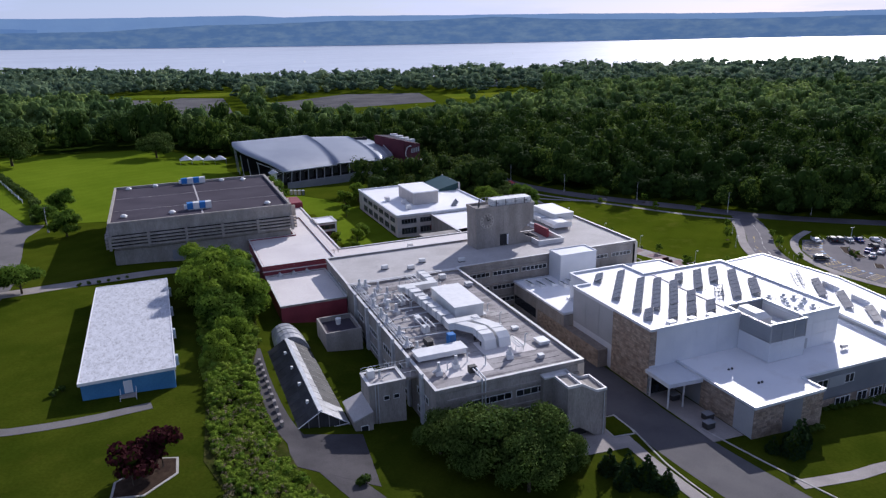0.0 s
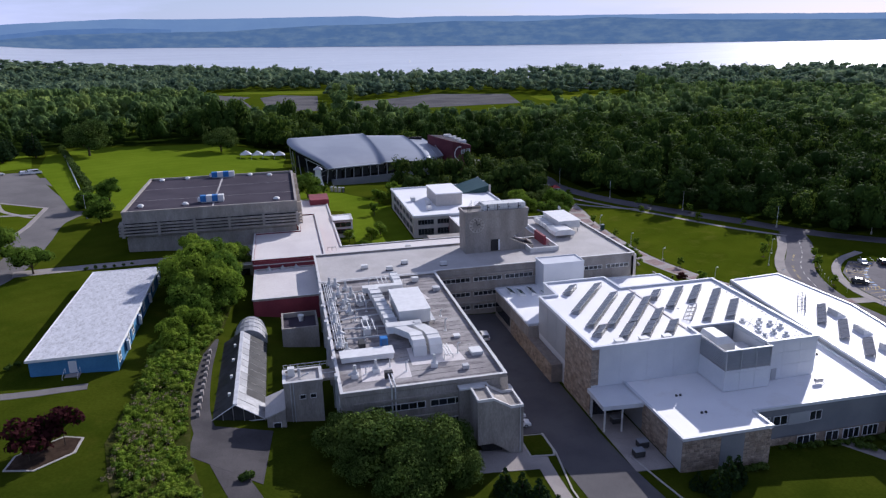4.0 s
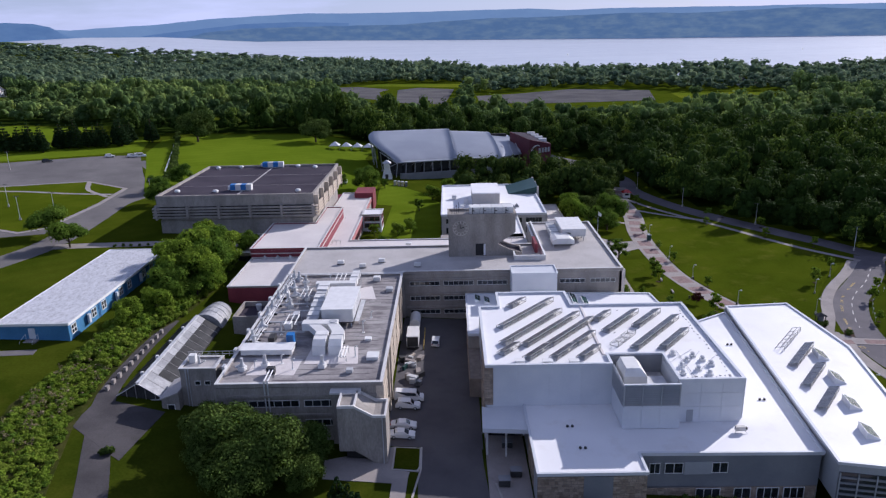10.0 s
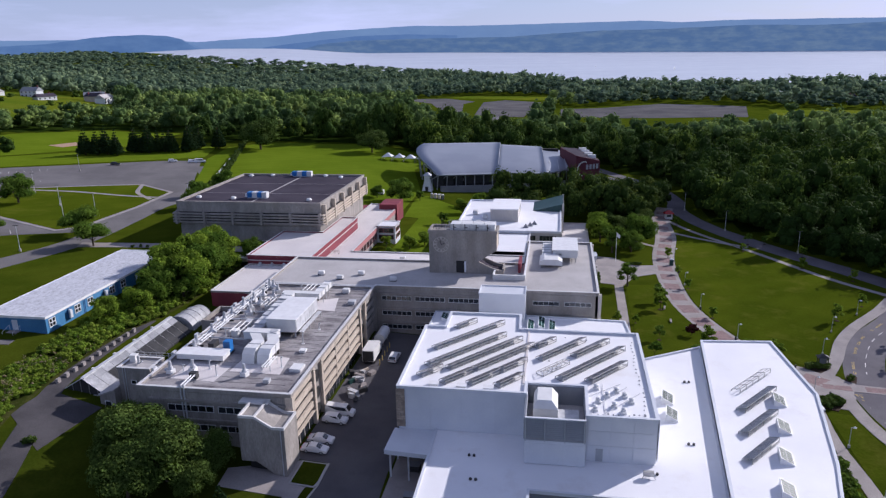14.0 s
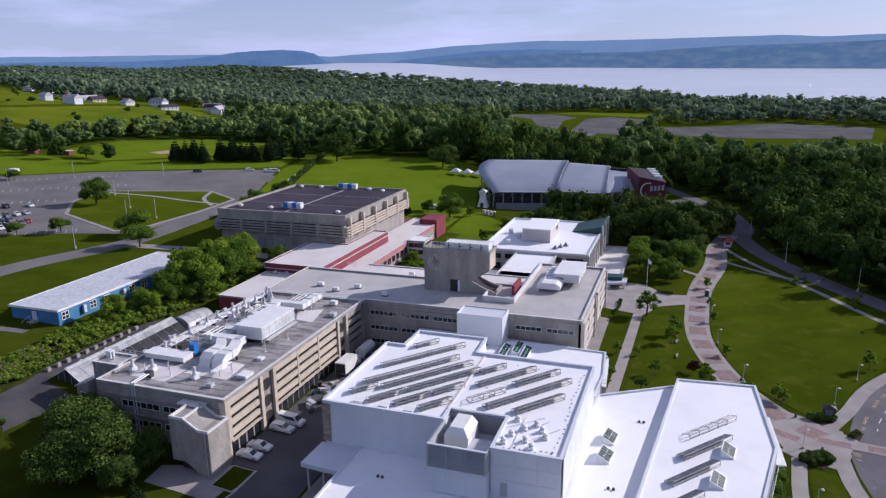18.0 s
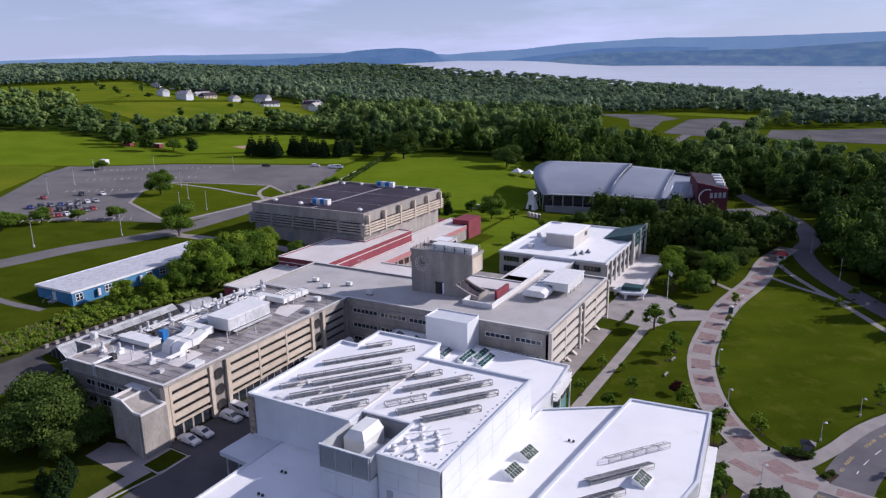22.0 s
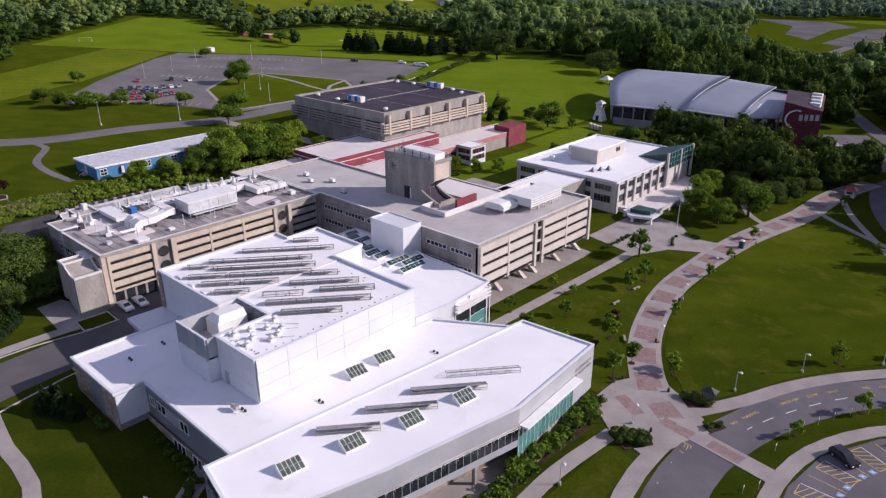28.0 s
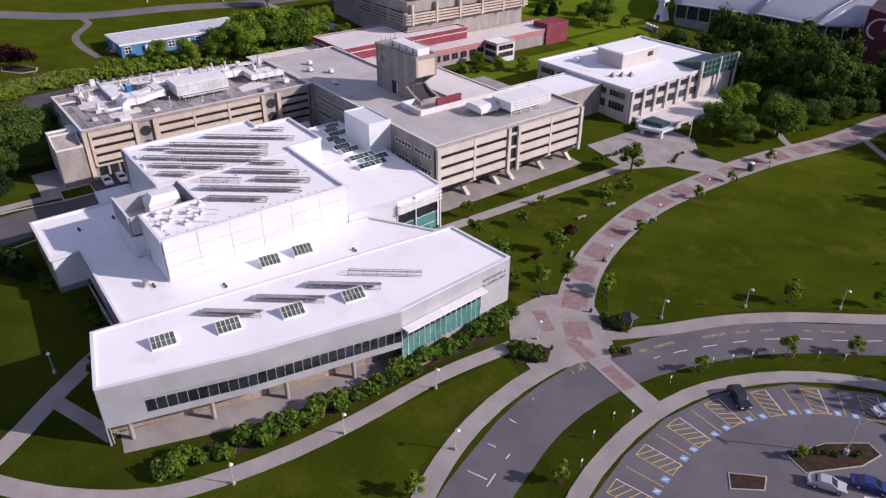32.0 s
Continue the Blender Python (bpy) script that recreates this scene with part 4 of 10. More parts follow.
# accessible bays round the inner edge of the car park
edge = curve([(195.8, 121.3), (193.4, 131), (192.3, 141.2), (193.8, 152.0), (199.7, 163.0), (208.6, 171.0)], 0.25)
run, i0 = 0.0, 0
stop = []
for i in range(1, len(edge)):
    run += (edge[i] - edge[i - 1]).length
    if run >= 2.75 * (len(stop) + 1):
        stop.append(i)
for k, i in enumerate(stop):
    p, d = edge[i], (edge[min(i + 1, len(edge) - 1)] - edge[i - 1]).normalized()
    n_ = Vector((d.y, -d.x))
    q = p + n_ * 2.9
    flat_piece("bay_line", q.x, q.y, n_, 5.6, 0.12, 0.045, PAINT_Y if k % 3 != 1 else PAINT_W, marks)
    mid = p + d * 1.35
    if k % 3 == 0:
        for s in range(5):
            q = mid + n_ * (0.9 + s * 1.1)
            flat_piece("hatch", q.x, q.y, (d + n_ * 0.5).normalized(), 2.7, 0.14, 0.046, PAINT_Y, marks)
        for e in (0.15, 5.6):
            q = mid + n_ * e
            flat_piece("bay_end", q.x, q.y, d, 2.6, 0.12, 0.047, PAINT_Y, marks)
    else:
        q = mid + n_ * 5.3
        flat_piece("bay_sign", q.x, q.y, d, 1.0, 1.0, 0.047, PAINT_B, marks)
        flat_piece("sign_stroke", q.x, q.y, (d + n_).normalized(), 0.8, 0.16, 0.052, PAINT_W, marks)
        flat_piece("sign_stroke", q.x, q.y, (d - n_).normalized(), 0.5, 0.16, 0.053, PAINT_W, marks)
for r in range(3):
    for k in range(9):
        flat_piece("bay_line", 214 + r * 14 + k * 2.6, 172 - r * 0 - k * 1.35 - r * 16, (0.45, 0.9), 5.2, 0.12, 0.045, PAINT_W, marks)
for r in range(5):
    for k in range(18):
        flat_piece("bay_line", -178 + r * 17 + k * 2.4 + r * 2, 262 - r * 20 + k * 2.2 - 4 * r if r < 2 else 262 - r * 20 + k * 2.2 - 4 * r, (0.67, -0.74), 5.2, 0.14, 0.055, PAINT_W, marks) if not (-119 < -178 + r * 19 + k * 2.4 < -48 and 195 < 262 - r * 24 + k * 2.2 < 282) else None

# ---- buildings ----


def flat_roof(parent, poly, z, m, coping=COPING, w=0.45, up=0.55, name="roof"):
    r = Mb().prism(inset(poly, w * 0.6), z - up - 0.35, z - up).out(name, m, parent)
    Mb().ring(poly, w, z - up - 0.2, z - 0.08).out("parapet", CONC if coping is COPING else coping, parent)
    Mb().ring(inset(poly, -0.06), w + 0.12, z - 0.08, z).out("coping", coping, parent)
    return r


def rect(x0, x1, y0, y1):
    return [(x0, y0), (x1, y0), (x1, y1), (x0, y1)]


def window(parent, face, at, lo, hi, z0, z1, panes=1, glass=GLASS, frame=TRIM, depth=0.12, bars=0.08, rows=1):
    """A window with frame bars on a wall; face is the axis and sign of its outward normal, at the wall's place, lo..hi along the wall."""
    ax, s = face
    w = thing_part("window", parent)
    mb = Mb()

    def slab(a0, a1, c0, c1, d0, d1, b):
        lo_, hi_ = sorted((at + s * d0, at + s * d1))
        if ax == "x":
            b.box(lo_, hi_, a0, a1, c0, c1)
        else:
            b.box(a0, a1, lo_, hi_, c0, c1)
    step = (hi - lo) / panes
    zs = (z1 - z0) / rows
    for i in range(panes):
        for r in range(rows):
            g_ = Mb()
            slab(lo + i * step + bars / 2, lo + (i + 1) * step - bars / 2, z0 + r * zs + bars / 2, z0 + (r + 1) * zs - bars / 2, 0.012, 0.03, g_)
            g_.out("pane", glass, w)
    for i in range(panes + 1):
        slab(lo + i * step - bars / 2, lo + i * step + bars / 2, z0, z1, 0.0, depth, mb)
    for r in range(rows + 1):
        slab(lo - bars / 2, hi + bars / 2, z0 + r * zs - bars / 2, z0 + r * zs + bars / 2, 0.0, depth * 0.9, mb)
    mb.out("frame", frame, w)
    return w


def thing_part(name, parent):
    ob = new(name)
    ob.parent = parent
    ob.empty_display_size = 0.1
    return ob


def spandrel_bay(parent, x, y0, y1, z_top, z_bot, n, first=0.55, m=CONC_W, gap_h=0.54):
    """Deep warm concrete bands with dark slots between, facing +x."""
    B("pier", x - 0.6, x + 0.38, y0 - 0.28, y0 + 0.28, z_bot, z_top, m, parent)
    h = (z_top - z_bot) / n
    for k in range(n):
        zb = z_bot + k * h
        gap = first if k < n - 1 else 0.0
        mb = Mb()
        ya, yb = y0 + 0.3, y1 - 0.3
        prof = [(x - 0.09, zb + gap_h), (x + 0.05, zb + gap_h), (x + 0.3, zb + gap_h + 0.27), (x + 0.3, zb + h - gap * 0.1), (x - 0.09, zb + h - gap * 0.1)]
        nn = len(prof)
        mb.add([(px, ya, pz) for px, pz in prof] + [(px, yb, pz) for px, pz in prof], [tuple(range(nn - 1, -1, -1)), tuple(range(nn, 2 * nn))] + [(i, (i + 1) % nn, nn + (i + 1) % nn, nn + i) for i in range(nn)])
        mb.out("spandrel", m, parent)
        # pane colour holds the shade under the band above
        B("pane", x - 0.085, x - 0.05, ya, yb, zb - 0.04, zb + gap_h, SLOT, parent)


# lab wing
lab = thing("lab_wing", "long concrete laboratory wing with horizontal precast bands", "building")
Mb().prism(rect(38.0, 66.0, 94.5, 151.0), -1.5, 11.2).out("wall", CONC, lab)
flat_roof(lab, rect(37.9, 66.6, 94.4, 151.2), 12.1, ROOF_L)
for y0, y1 in [(96.0, 105.6), (111.0, 119.8), (119.8, 128.6), (128.6, 137.4)]:
    spandrel_bay(lab, 66.1, y0, y1, 11.2, 3.2, 4)
    B("soffit", 65.2, 66.6, y0, y1, 2.9, 3.2, CONC_W, lab)
    for k in range(4):
        yy = y0 + (y1 - y0) * (k + 0.5) / 4
        B("ground_pane", 66.0, 66.06, yy - 0.95, yy + 0.95, 0.2, 2.7, GLASS, lab)
for y0 in (94.9, 105.9, 110.4, 137.7, 142.0):
    B("pier", 65.4, 66.75, y0 - 0.45, y0 + 0.45, -1, 11.4, CONC_W, lab)
for y0, y1 in ((106.4, 110.0), (138.2, 141.6)):
    B("recess", 66.0, 66.12, y0, y1, 0.5, 11.2, CONC, lab)
    for z in (8.9, 5.4, 2.0):
        r = Mb()
        ang = [2 * math.pi * i / 20 for i in range(20)]
        yc, rr = (y0 + y1) / 2, 1.08
        vs = [(66.2 + d, yc + rr * k * math.cos(a), z + rr * k * math.sin(a)) for d, k in ((-0.06, 0.0), (-0.06, 1.0), (0.12, 1.0), (0.12, 1.12)) for a in ang]
        r.add(vs, [(q * 20 + i, q * 20 + (i + 1) % 20, (q + 1) % 4 * 20 + (i + 1) % 20, (q + 1) % 4 * 20 + i) for q in range(4) for i in range(20)]).out("round_opening", VOID, lab)
spandrel_bay(lab, 66.1, 142.4, 150.8, 11.2, 3.2, 4, m=CONC)
for z in (8.15, 4.45):
    for x0 in (43.5, 53.0):
        window(lab, ("y", -1), 94.5, x0, x0 + 8.6, z - 0.6, z + 0.6, panes=6)
    B("ledge", 40, 65.5, 94.15, 94.5, z + 1.3, z + 1.75, CONC, lab)
for z in (8.15, 4.45):
    for y0 in (98, 108, 118, 128, 138):
        window(lab, ("x", -1), 38.0, y0, y0 + 5.5, z - 0.6, z + 0.6, panes=4)
for x in (46.4, 47.0):
    Mb().bar((x, 94.3, 0.5), (x, 94.3, 12.5), 0.14).bar((x, 94.3, 12.5), (x + 0.1, 99.5, 12.7), 0.14).out("pipe", GALV, lab)
for y in (100, 107, 116, 125, 134, 143):
    Mb().box(37.5, 38.0, y, y + 1.2, 2, 12.6).out("duct_riser", GALV, lab)

# main range with the clock tower
hall = thing("main_range", "long concrete teaching range with banded east end", "building")
Mb().prism([(38.2, 151.2), (66.8, 151.2), (66.8, 152), (120.8, 152), (120.8, 196.6), (102, 196.6), (102, 174.2), (38.2, 174.2)], lambda x, y: 1.5 if x > 100 else -1.5, 11.3).out("wall", CONC, hall)
flat_roof(hall, [(38.0, 151.3), (66.9, 151.3), (66.9, 151.9), (121.0, 151.9), (121.0, 196.8), (101.8, 196.8), (101.8, 174.4), (38.0, 174.4)], 12.2, ROOF_G)
B("undercroft_wall", 96, 114.5, 154, 194.5, -6, 1.6, CONC, hall)
for y0, y1 in [(152.6, 162.6), (162.6, 172.2), (176.0, 186.2), (186.2, 196.2)]:
    spandrel_bay(hall, 120.9, y0, y1, 11.4, 1.4, 4, 0.5, HALL_W, 0.62)
for y0 in (152.4, 172.6, 175.6, 196.4):
    B("pier", 120.2, 121.6, y0 - 0.4, y0 + 0.4, 0.6, 11.6, HALL_W, hall)
B("recess", 120.8, 120.9, 173.0, 175.2, 1.0, 11.3, VOID, hall)
for z in (3.2, 6.4, 9.6):
    B("ledge", 120.8, 121.3, 172.9, 175.3, z, z + 0.5, HALL_W, hall)
for y in (162.3, 171.6, 176.2, 186.2, 195.8):
    # splayed leg: a haunch leans in under the wall, then the foot kicks out again
    leg = Mb()
    for (xa, xb, za, wa), (xc, xd, zc, wc) in (((117.6, 121.3, 1.5, 0.95), (116.4, 117.8, -1.3, 0.5)), ((116.4, 117.8, -1.3, 0.5), (118.9, 120.2, gz(119.5, y) - 0.3, 0.55))):
        leg.add([(xa, y - wa, za), (xb, y - wa, za), (xb, y + wa, za), (xa, y + wa, za), (xc, y - wc, zc), (xd, y - wc, zc), (xd, y + wc, zc), (xc, y + wc, zc)],
                [(0, 1, 2, 3), (7, 6, 5, 4), (0, 4, 5, 1), (1, 5, 6, 2), (2, 6, 7, 3), (3, 7, 4, 0)])
    leg.out("leg", HALL_W, hall)
for z in (8.9, 5.0, 1.4):
    B("ledge", 67.2, 92.4, 151.55, 152.0, z + 0.95, z + 1.5, CONC, hall)
    for x0 in (68.2, 76.6, 85.0):
        window(hall, ("y", -1), 152.0, x0, x0 + 7.4, z - 0.55, z + 0.55, panes=6, depth=0.2)
for z in (9.0, 5.2):
    for x0 in (105.5, 113.0):
        window(hall, ("y", -1), 152.0, x0, x0 + 6.2, z - 0.5, z + 0.5, panes=5, depth=0.2)
for k in range(5):
    window(hall, ("y", 1), 174.2, 42 + k * 7, 47 + k * 7, 9.2, 10.6, panes=4)
for k in range(4):
    window(hall, ("x", -1), 38.2, 153 + k * 5, 156.6 + k * 5, 8.0, 9.6, panes=3)
    window(hall, ("x", -1), 38.2, 153 + k * 5, 156.6 + k * 5, 4.2, 5.8, panes=3)
cube = thing("lift_block", "plain white rendered block against the range", "building block")
B("wall", 93.1, 103.9, 146.0, 151.8, -2, 13.0, PANEL_W, cube)
Mb().ring(rect(93.0, 104.0, 145.9, 151.9), 0.25, 13.0, 13.25).out("coping", PANEL_W, cube)

tower = thing("clock_tower", "raw concrete clock tower with overhanging head and railed top", "tower")
Mb().prism(rect(78.0, 90.7, 165.0, 171.2), 11.2, 22.6).out("wall", CONC, tower)


def fin_wall(outline, y0, y1, name, m, parent, label=""):
    """An upright wall slab from an outline in x and z."""
    n = len(outline)
    return Mb().add([(x, y0, z) for x, z in outline] + [(x, y1, z) for x, z in outline], [tuple(range(n)), tuple(range(2 * n - 1, n - 1, -1))] + [(i, n + i, n + (i + 1) % n, (i + 1) % n) for i in range(n)]).out(name, m, parent, label)


SIDE = [(90.7, 11.2), (97.4, 11.2), (97.4, 12.6), (96.4, 12.75), (94.4, 13.3), (92.4, 14.2), (90.9, 15.0), (95.6, 18.1), (95.6, 22.6), (90.7, 22.6)]
fin_wall(SIDE, 165.0, 165.55, "side_wall", CONC, tower)
fin_wall(SIDE, 170.65, 171.2, "side_wall", CONC, tower)
# paler concrete than the tower walls, painting sun on the east face
B("head", 90.7, 95.55, 165.55, 170.65, 18.1, 22.6, CONC_W, tower, "overhanging concrete head")
trough = [(90.7, 11.3), (97.0, 11.3), (97.0, 12.3), (95.6, 12.15), (94.0, 12.5), (92.4, 13.3), (90.7, 14.7)]
fin_wall(trough, 165.55, 170.65, "scoop", ROOF_D, tower, "dark curved concrete stair hood")
B("scoop_lip", 97.0, 97.42, 165.55, 170.65, 11.3, 13.0, CONC, tower)
for k in range(9):
    B("board_mark", 78.0 + k * 2.05, 78.06 + k * 2.05, 164.96, 165.0, 11.8, 22.5, CONC, tower)
Mb().ring(rect(77.8, 95.8, 164.8, 171.4), 0.5, 22.4, 23.2).out("parapet", CONC, tower)
B("opening", 85.1, 87.7, 164.9, 165.02, 11.9, 15.1, VOID, tower, "dark doorway opening")
# white strip paints the glow at the right of the doorway
B("door_reveal", 87.2, 87.7, 164.84, 164.9, 12.0, 15.0, PANEL_W, tower)
face_ = thing_part("clock", tower)
ring_ = Mb()
ang = [2 * math.pi * i / 40 for i in range(40)]
cx, cz, cr = 81.2, 19.4, 1.95
for k in range(12):
    a = math.pi / 6 * k
    c_, s_ = math.cos(a), math.sin(a)
    w_ = 0.11 if k % 3 else 0.2
    Mb().add([(cx + c_ * r - s_ * t, 164.82 + d, cz + s_ * r + c_ * t) for d in (0, 0.16) for r, t in ((1.4, -w_), (1.88, -w_), (1.88, w_), (1.4, w_))],
             [(0, 1, 2, 3), (7, 6, 5, 4), (0, 4, 5, 1), (1, 5, 6, 2), (2, 6, 7, 3), (3, 7, 4, 0)]).out("hour_mark", HALL_W, face_)
for r0, r1, nm in ((1.95, 2.07, "ring"), (1.22, 1.3, "ring")):
    ring_ = Mb()
    vs = [(cx + r * math.cos(a), 164.84 + d, cz + r * math.sin(a)) for d in (0, 0.14) for r in (r0, r1) for a in ang]
    ring_.add(vs, [(i, (i + 1) % 40, 40 + (i + 1) % 40, 40 + i) for i in range(40)] + [(80 + i, 120 + i, 120 + (i + 1) % 40, 80 + (i + 1) % 40) for i in range(40)] + [(40 + i, 40 + (i + 1) % 40, 120 + (i + 1) % 40, 120 + i) for i in range(40)])
    ring_.out(nm, HALL_W, face_)
Mb().bar((cx, 164.75, cz), (cx + 0.9, 164.75, cz + 0.35), 0.09).out("hour_hand", DARK, face_)
Mb().bar((cx, 164.72, cz), (cx - 0.25, 164.72, cz + 1.7), 0.07).out("minute_hand", DARK, face_)
rail = thing_part("railing", tower)
for k in range(11):
    x = 82.4 + k * 1.25
    Mb().bar((x, 165.2, 23.0), (x, 165.2, 24.5), 0.05).bar((x, 171.0, 23.0), (x, 171.0, 24.5), 0.05).out("post", GALV, rail)
for z in (23.6, 24.4):
    for y in (165.2, 171.0):
        Mb().bar((82.4, y, z), (94.9, y, z), 0.05).out("rail", GALV, rail)
for k in range(4):
    x = 83.6 + k * 2.9
    u_ = thing_part("tower_unit", tower)
    B("casing", x, x + 2.8, 165.9, 169.4, 22.9, 24.7, UNIT_W, u_)
    B("skid", x + 0.2, x + 2.6, 166.2, 169.1, 22.5, 22.9, DARK, u_)
    B("bracket", x + 0.7, x + 0.95, 165.82, 165.9, 23.0, 24.6, DARK, u_)
    B("bracket", x + 0.95, x + 1.5, 165.83, 165.9, 23.7, 23.9, DARK, u_)
for k in range(4):
    Mb().bar((79 + k * 0.6, 166 + k, 22.5), (79 + k * 0.6, 166 + k, 24.2 + 0.4 * k), 0.06).out("antenna", DARK, tower)
B("red_panel", 101.0, 101.7, 166.8, 174.2, 11.6, 14.2, RED, tower, "faded red panel wall")
for x0, x1, y0, y1 in ((95.0, 103.1, 160.8, 161.1), (102.8, 103.1, 161.1, 195.2), (95.0, 95.3, 161.1, 164.9)):
    B("roof_kerb", x0, x1, y0, y1, 11.5, 12.85, COPING, tower)
    B("kerb_cap", x0 - 0.06, x1 + 0.06, y0 - 0.06, y1 + 0.06, 12.85, 12.95, TRIM, tower)

# link roof and red theatre blocks
link_b = thing("link_building", "low link building with pale pinkish flat roof", "building")
Mb().prism([(41.3, 174.3), (78, 174.3), (101.9, 174.3), (101.9, 197), (47.4, 197), (47.4, 266), (41.3, 266), (41.3, 226)], 1.5, 6.9).out("wall", CONC, link_b)
flat_roof(link_b, [(41.2, 174.5), (101.7, 174.5), (101.7, 197.1), (47.5, 197.1), (47.5, 266.2), (35.2, 266.2), (35.2, 226), (41.2, 226)], 7.5, ROOF_P, up=0.3)
B("rear_wall", 30.5, 47.3, 226, 266, 2, 6.9, RED, link_b)
B("fascia_red", 47.3, 47.62, 197.2, 266.3, 5.9, 7.3, REDBAND, link_b)
for k in range(9):
    window(link_b, ("x", 1), 47.4, 199 + k * 3.7, 201.6 + k * 3.7, 3.4, 5.5, panes=2, frame=REDBAND)
B("pavilion", 47.4, 54.0, 228, 236, 1.0, 7.4, PANEL_W, link_b, "pale corner pavilion")
flat_roof(link_b, rect(47.2, 54.2, 227.8, 236.2), 7.9, ROOF_W, up=0.2)
for z in (3.0, 5.4):
    window(link_b, ("x", 1), 54.0, 228.8, 235.2, z, z + 1.6, panes=4, frame=REDBAND)
    window(link_b, ("y", -1), 228.0, 48.0, 53.4, z, z + 1.6, panes=3, frame=REDBAND)
B("end_block", 41, 48.2, 257, 268, 1.0, 9.2, RED, link_b, "crimson end block")
red = thing("theatre_block", "crimson clad block with pale roof and rose band", "building")
Mb().prism(rect(21.9, 41.2, 176.4, 204.4), 2, 10.9).out("wall", RED, red)
B("wall", 35.3, 41.2, 204.4, 225.2, 2, 10.9, RED, red)
flat_roof(red, [(21.8, 176.3), (41.3, 176.3), (41.3, 225.3), (35.3, 225.3), (35.3, 204.4), (21.8, 204.4)], 11.5, ROOF_P, coping=RED, up=0.3)
Mb().box(21.7, 41.32, 176.2, 176.4, 9.9, 10.1).out("band", COPING, red)
Mb().box(41.2, 41.36, 176.3, 225.2, 9.9, 10.1).out("band", COPING, red)
Mb().ring([(21.72, 176.22), (41.38, 176.22), (41.38, 225.38), (35.22, 225.38), (35.22, 204.48), (21.72, 204.48)], 0.5, 11.502, 11.56).out("edge_flashing", COPING, red)
Mb().prism(rect(22.3, 38.0, 152.6, 176.3), 2, 8.3).out("low_wall", RED, red)
flat_roof(red, rect(22.2, 38.1, 152.5, 176.3), 8.9, ROOF_P, coping=COPING, up=0.25)
for k in range(3):
    h = Mb()
    x0 = 25.2 + k * 3.6
    h.add([(x0, 174.6, 8.7), (x0 + 1.6, 174.6, 8.7), (x0 + 1.6, 175.9, 8.7), (x0, 175.9, 8.7), (x0 + 0.8, 174.9, 9.7), (x0 + 0.8, 175.9, 9.7)], [(0, 1, 4), (1, 2, 5, 4), (2, 3, 5), (3, 0, 4, 5)]).out("roof_hood", GALV, red)
Mb().prism(rect(14.5, 21.9, 184, 204.4), 3, 7.6).out("annex_wall", CONC, red)
flat_roof(red, rect(14.4, 21.9, 183.9, 204.4), 8.1, ROOF_G, up=0.3)
B("annex_recess", 16.0, 20.6, 183.85, 184.0, 4.6, 7.0, GLASS, red)

# gym
gym = thing("sports_hall", "large concrete sports hall with dark roof and louvred beams", "building")
Mb().prism(rect(-14.2, 34.4, 205.2, 257.0), 2.0, 16.4).out("wall", CONC, gym)
Mb().prism(rect(-14.9, 35.2, 204.5, 257.6), 17.4, 20.2).out("upper_wall", CONC, gym)
flat_roof(gym, rect(-15.0, 35.3, 204.4, 257.7), 21.0, ROOF_D, coping=CONC, w=0.6, up=0.7)
# east beams and columns take paler concrete to paint in their sunlight
for z in (13.9, 14.85, 15.8, 16.7):
    B("beam", -16.1, 36.3, 203.3, 204.0, z, z + 0.5, CONC, gym)
    B("beam", 35.7, 36.4, 204.0, 258, z, z + 0.5, CONC_W, gym)
    B("beam", -16.1, -15.4, 204.0, 258, z, z + 0.5, CONC, gym)
for k in range(6):
    x = -15.0 + k * 10.0
    B("column", x - 0.35, x + 0.35, 203.2, 204.6, 13.4, 17.6, CONC, gym)
for k in range(6):
    y = 206.0 + k * 10.0
    B("column", 35.2, 36.6, y - 0.4, y + 0.4, 13.4, 20.2, CONC_W, gym)
    B("column", -16.2, -14.8, y - 0.4, y + 0.4, 13.4, 17.6, CONC, gym)
# near-black sheets paint the shade behind the beams
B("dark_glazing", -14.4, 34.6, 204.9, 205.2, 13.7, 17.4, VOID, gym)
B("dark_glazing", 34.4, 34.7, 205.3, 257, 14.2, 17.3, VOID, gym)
B("plinth", -14.4, 34.6, 204.9, 205.4, 7.5, 12.9, CONC, gym)
B("door", 0.6, 3.4, 204.75, 204.95, 8.3, 11.2, PANEL_D, gym, "grey double door")
for (x, y, sx, sy) in ((9.8, 214.4, 7.0, 2.2), (10.5, 256.0, 8.0, 1.8)):
    u = thing("roof_unit", "long blue and white rooftop air unit", "air unit", "gym roof units")
    for q in range(4):
        B("casing", x - sx / 2 + q * sx / 4, x - sx / 2 + (q + 1) * sx / 4 - 0.06, y - sy / 2, y + sy / 2, 20.6, 22.4, UNIT_B if q in (0, 2) else UNIT_W, u)
    B("hood", x - sx / 2 - 0.8, x - sx / 2, y - sy / 2 + 0.2, y + sy / 2 - 0.2, 20.7, 21.8, UNIT_W, u)
    B("curb", x - sx / 2 + 0.1, x + sx / 2 - 0.1, y - sy / 2 + 0.1, y + sy / 2 - 0.1, 20.2, 20.6, GALV, u)
vent = thing("roof_vent", "mushroom vent on a flat roof", "vent", "roof vents", at=(-11.0, 212.8, 20.2))
for nm, a in (("base", (0, 0, 0, 0.5, 0.7, 0.7)), ("hood", (0, 0, 0.5, 1.0, 1.05, 0.55))):
    Mb().cone(*a).out(nm, UNIT_W, vent)
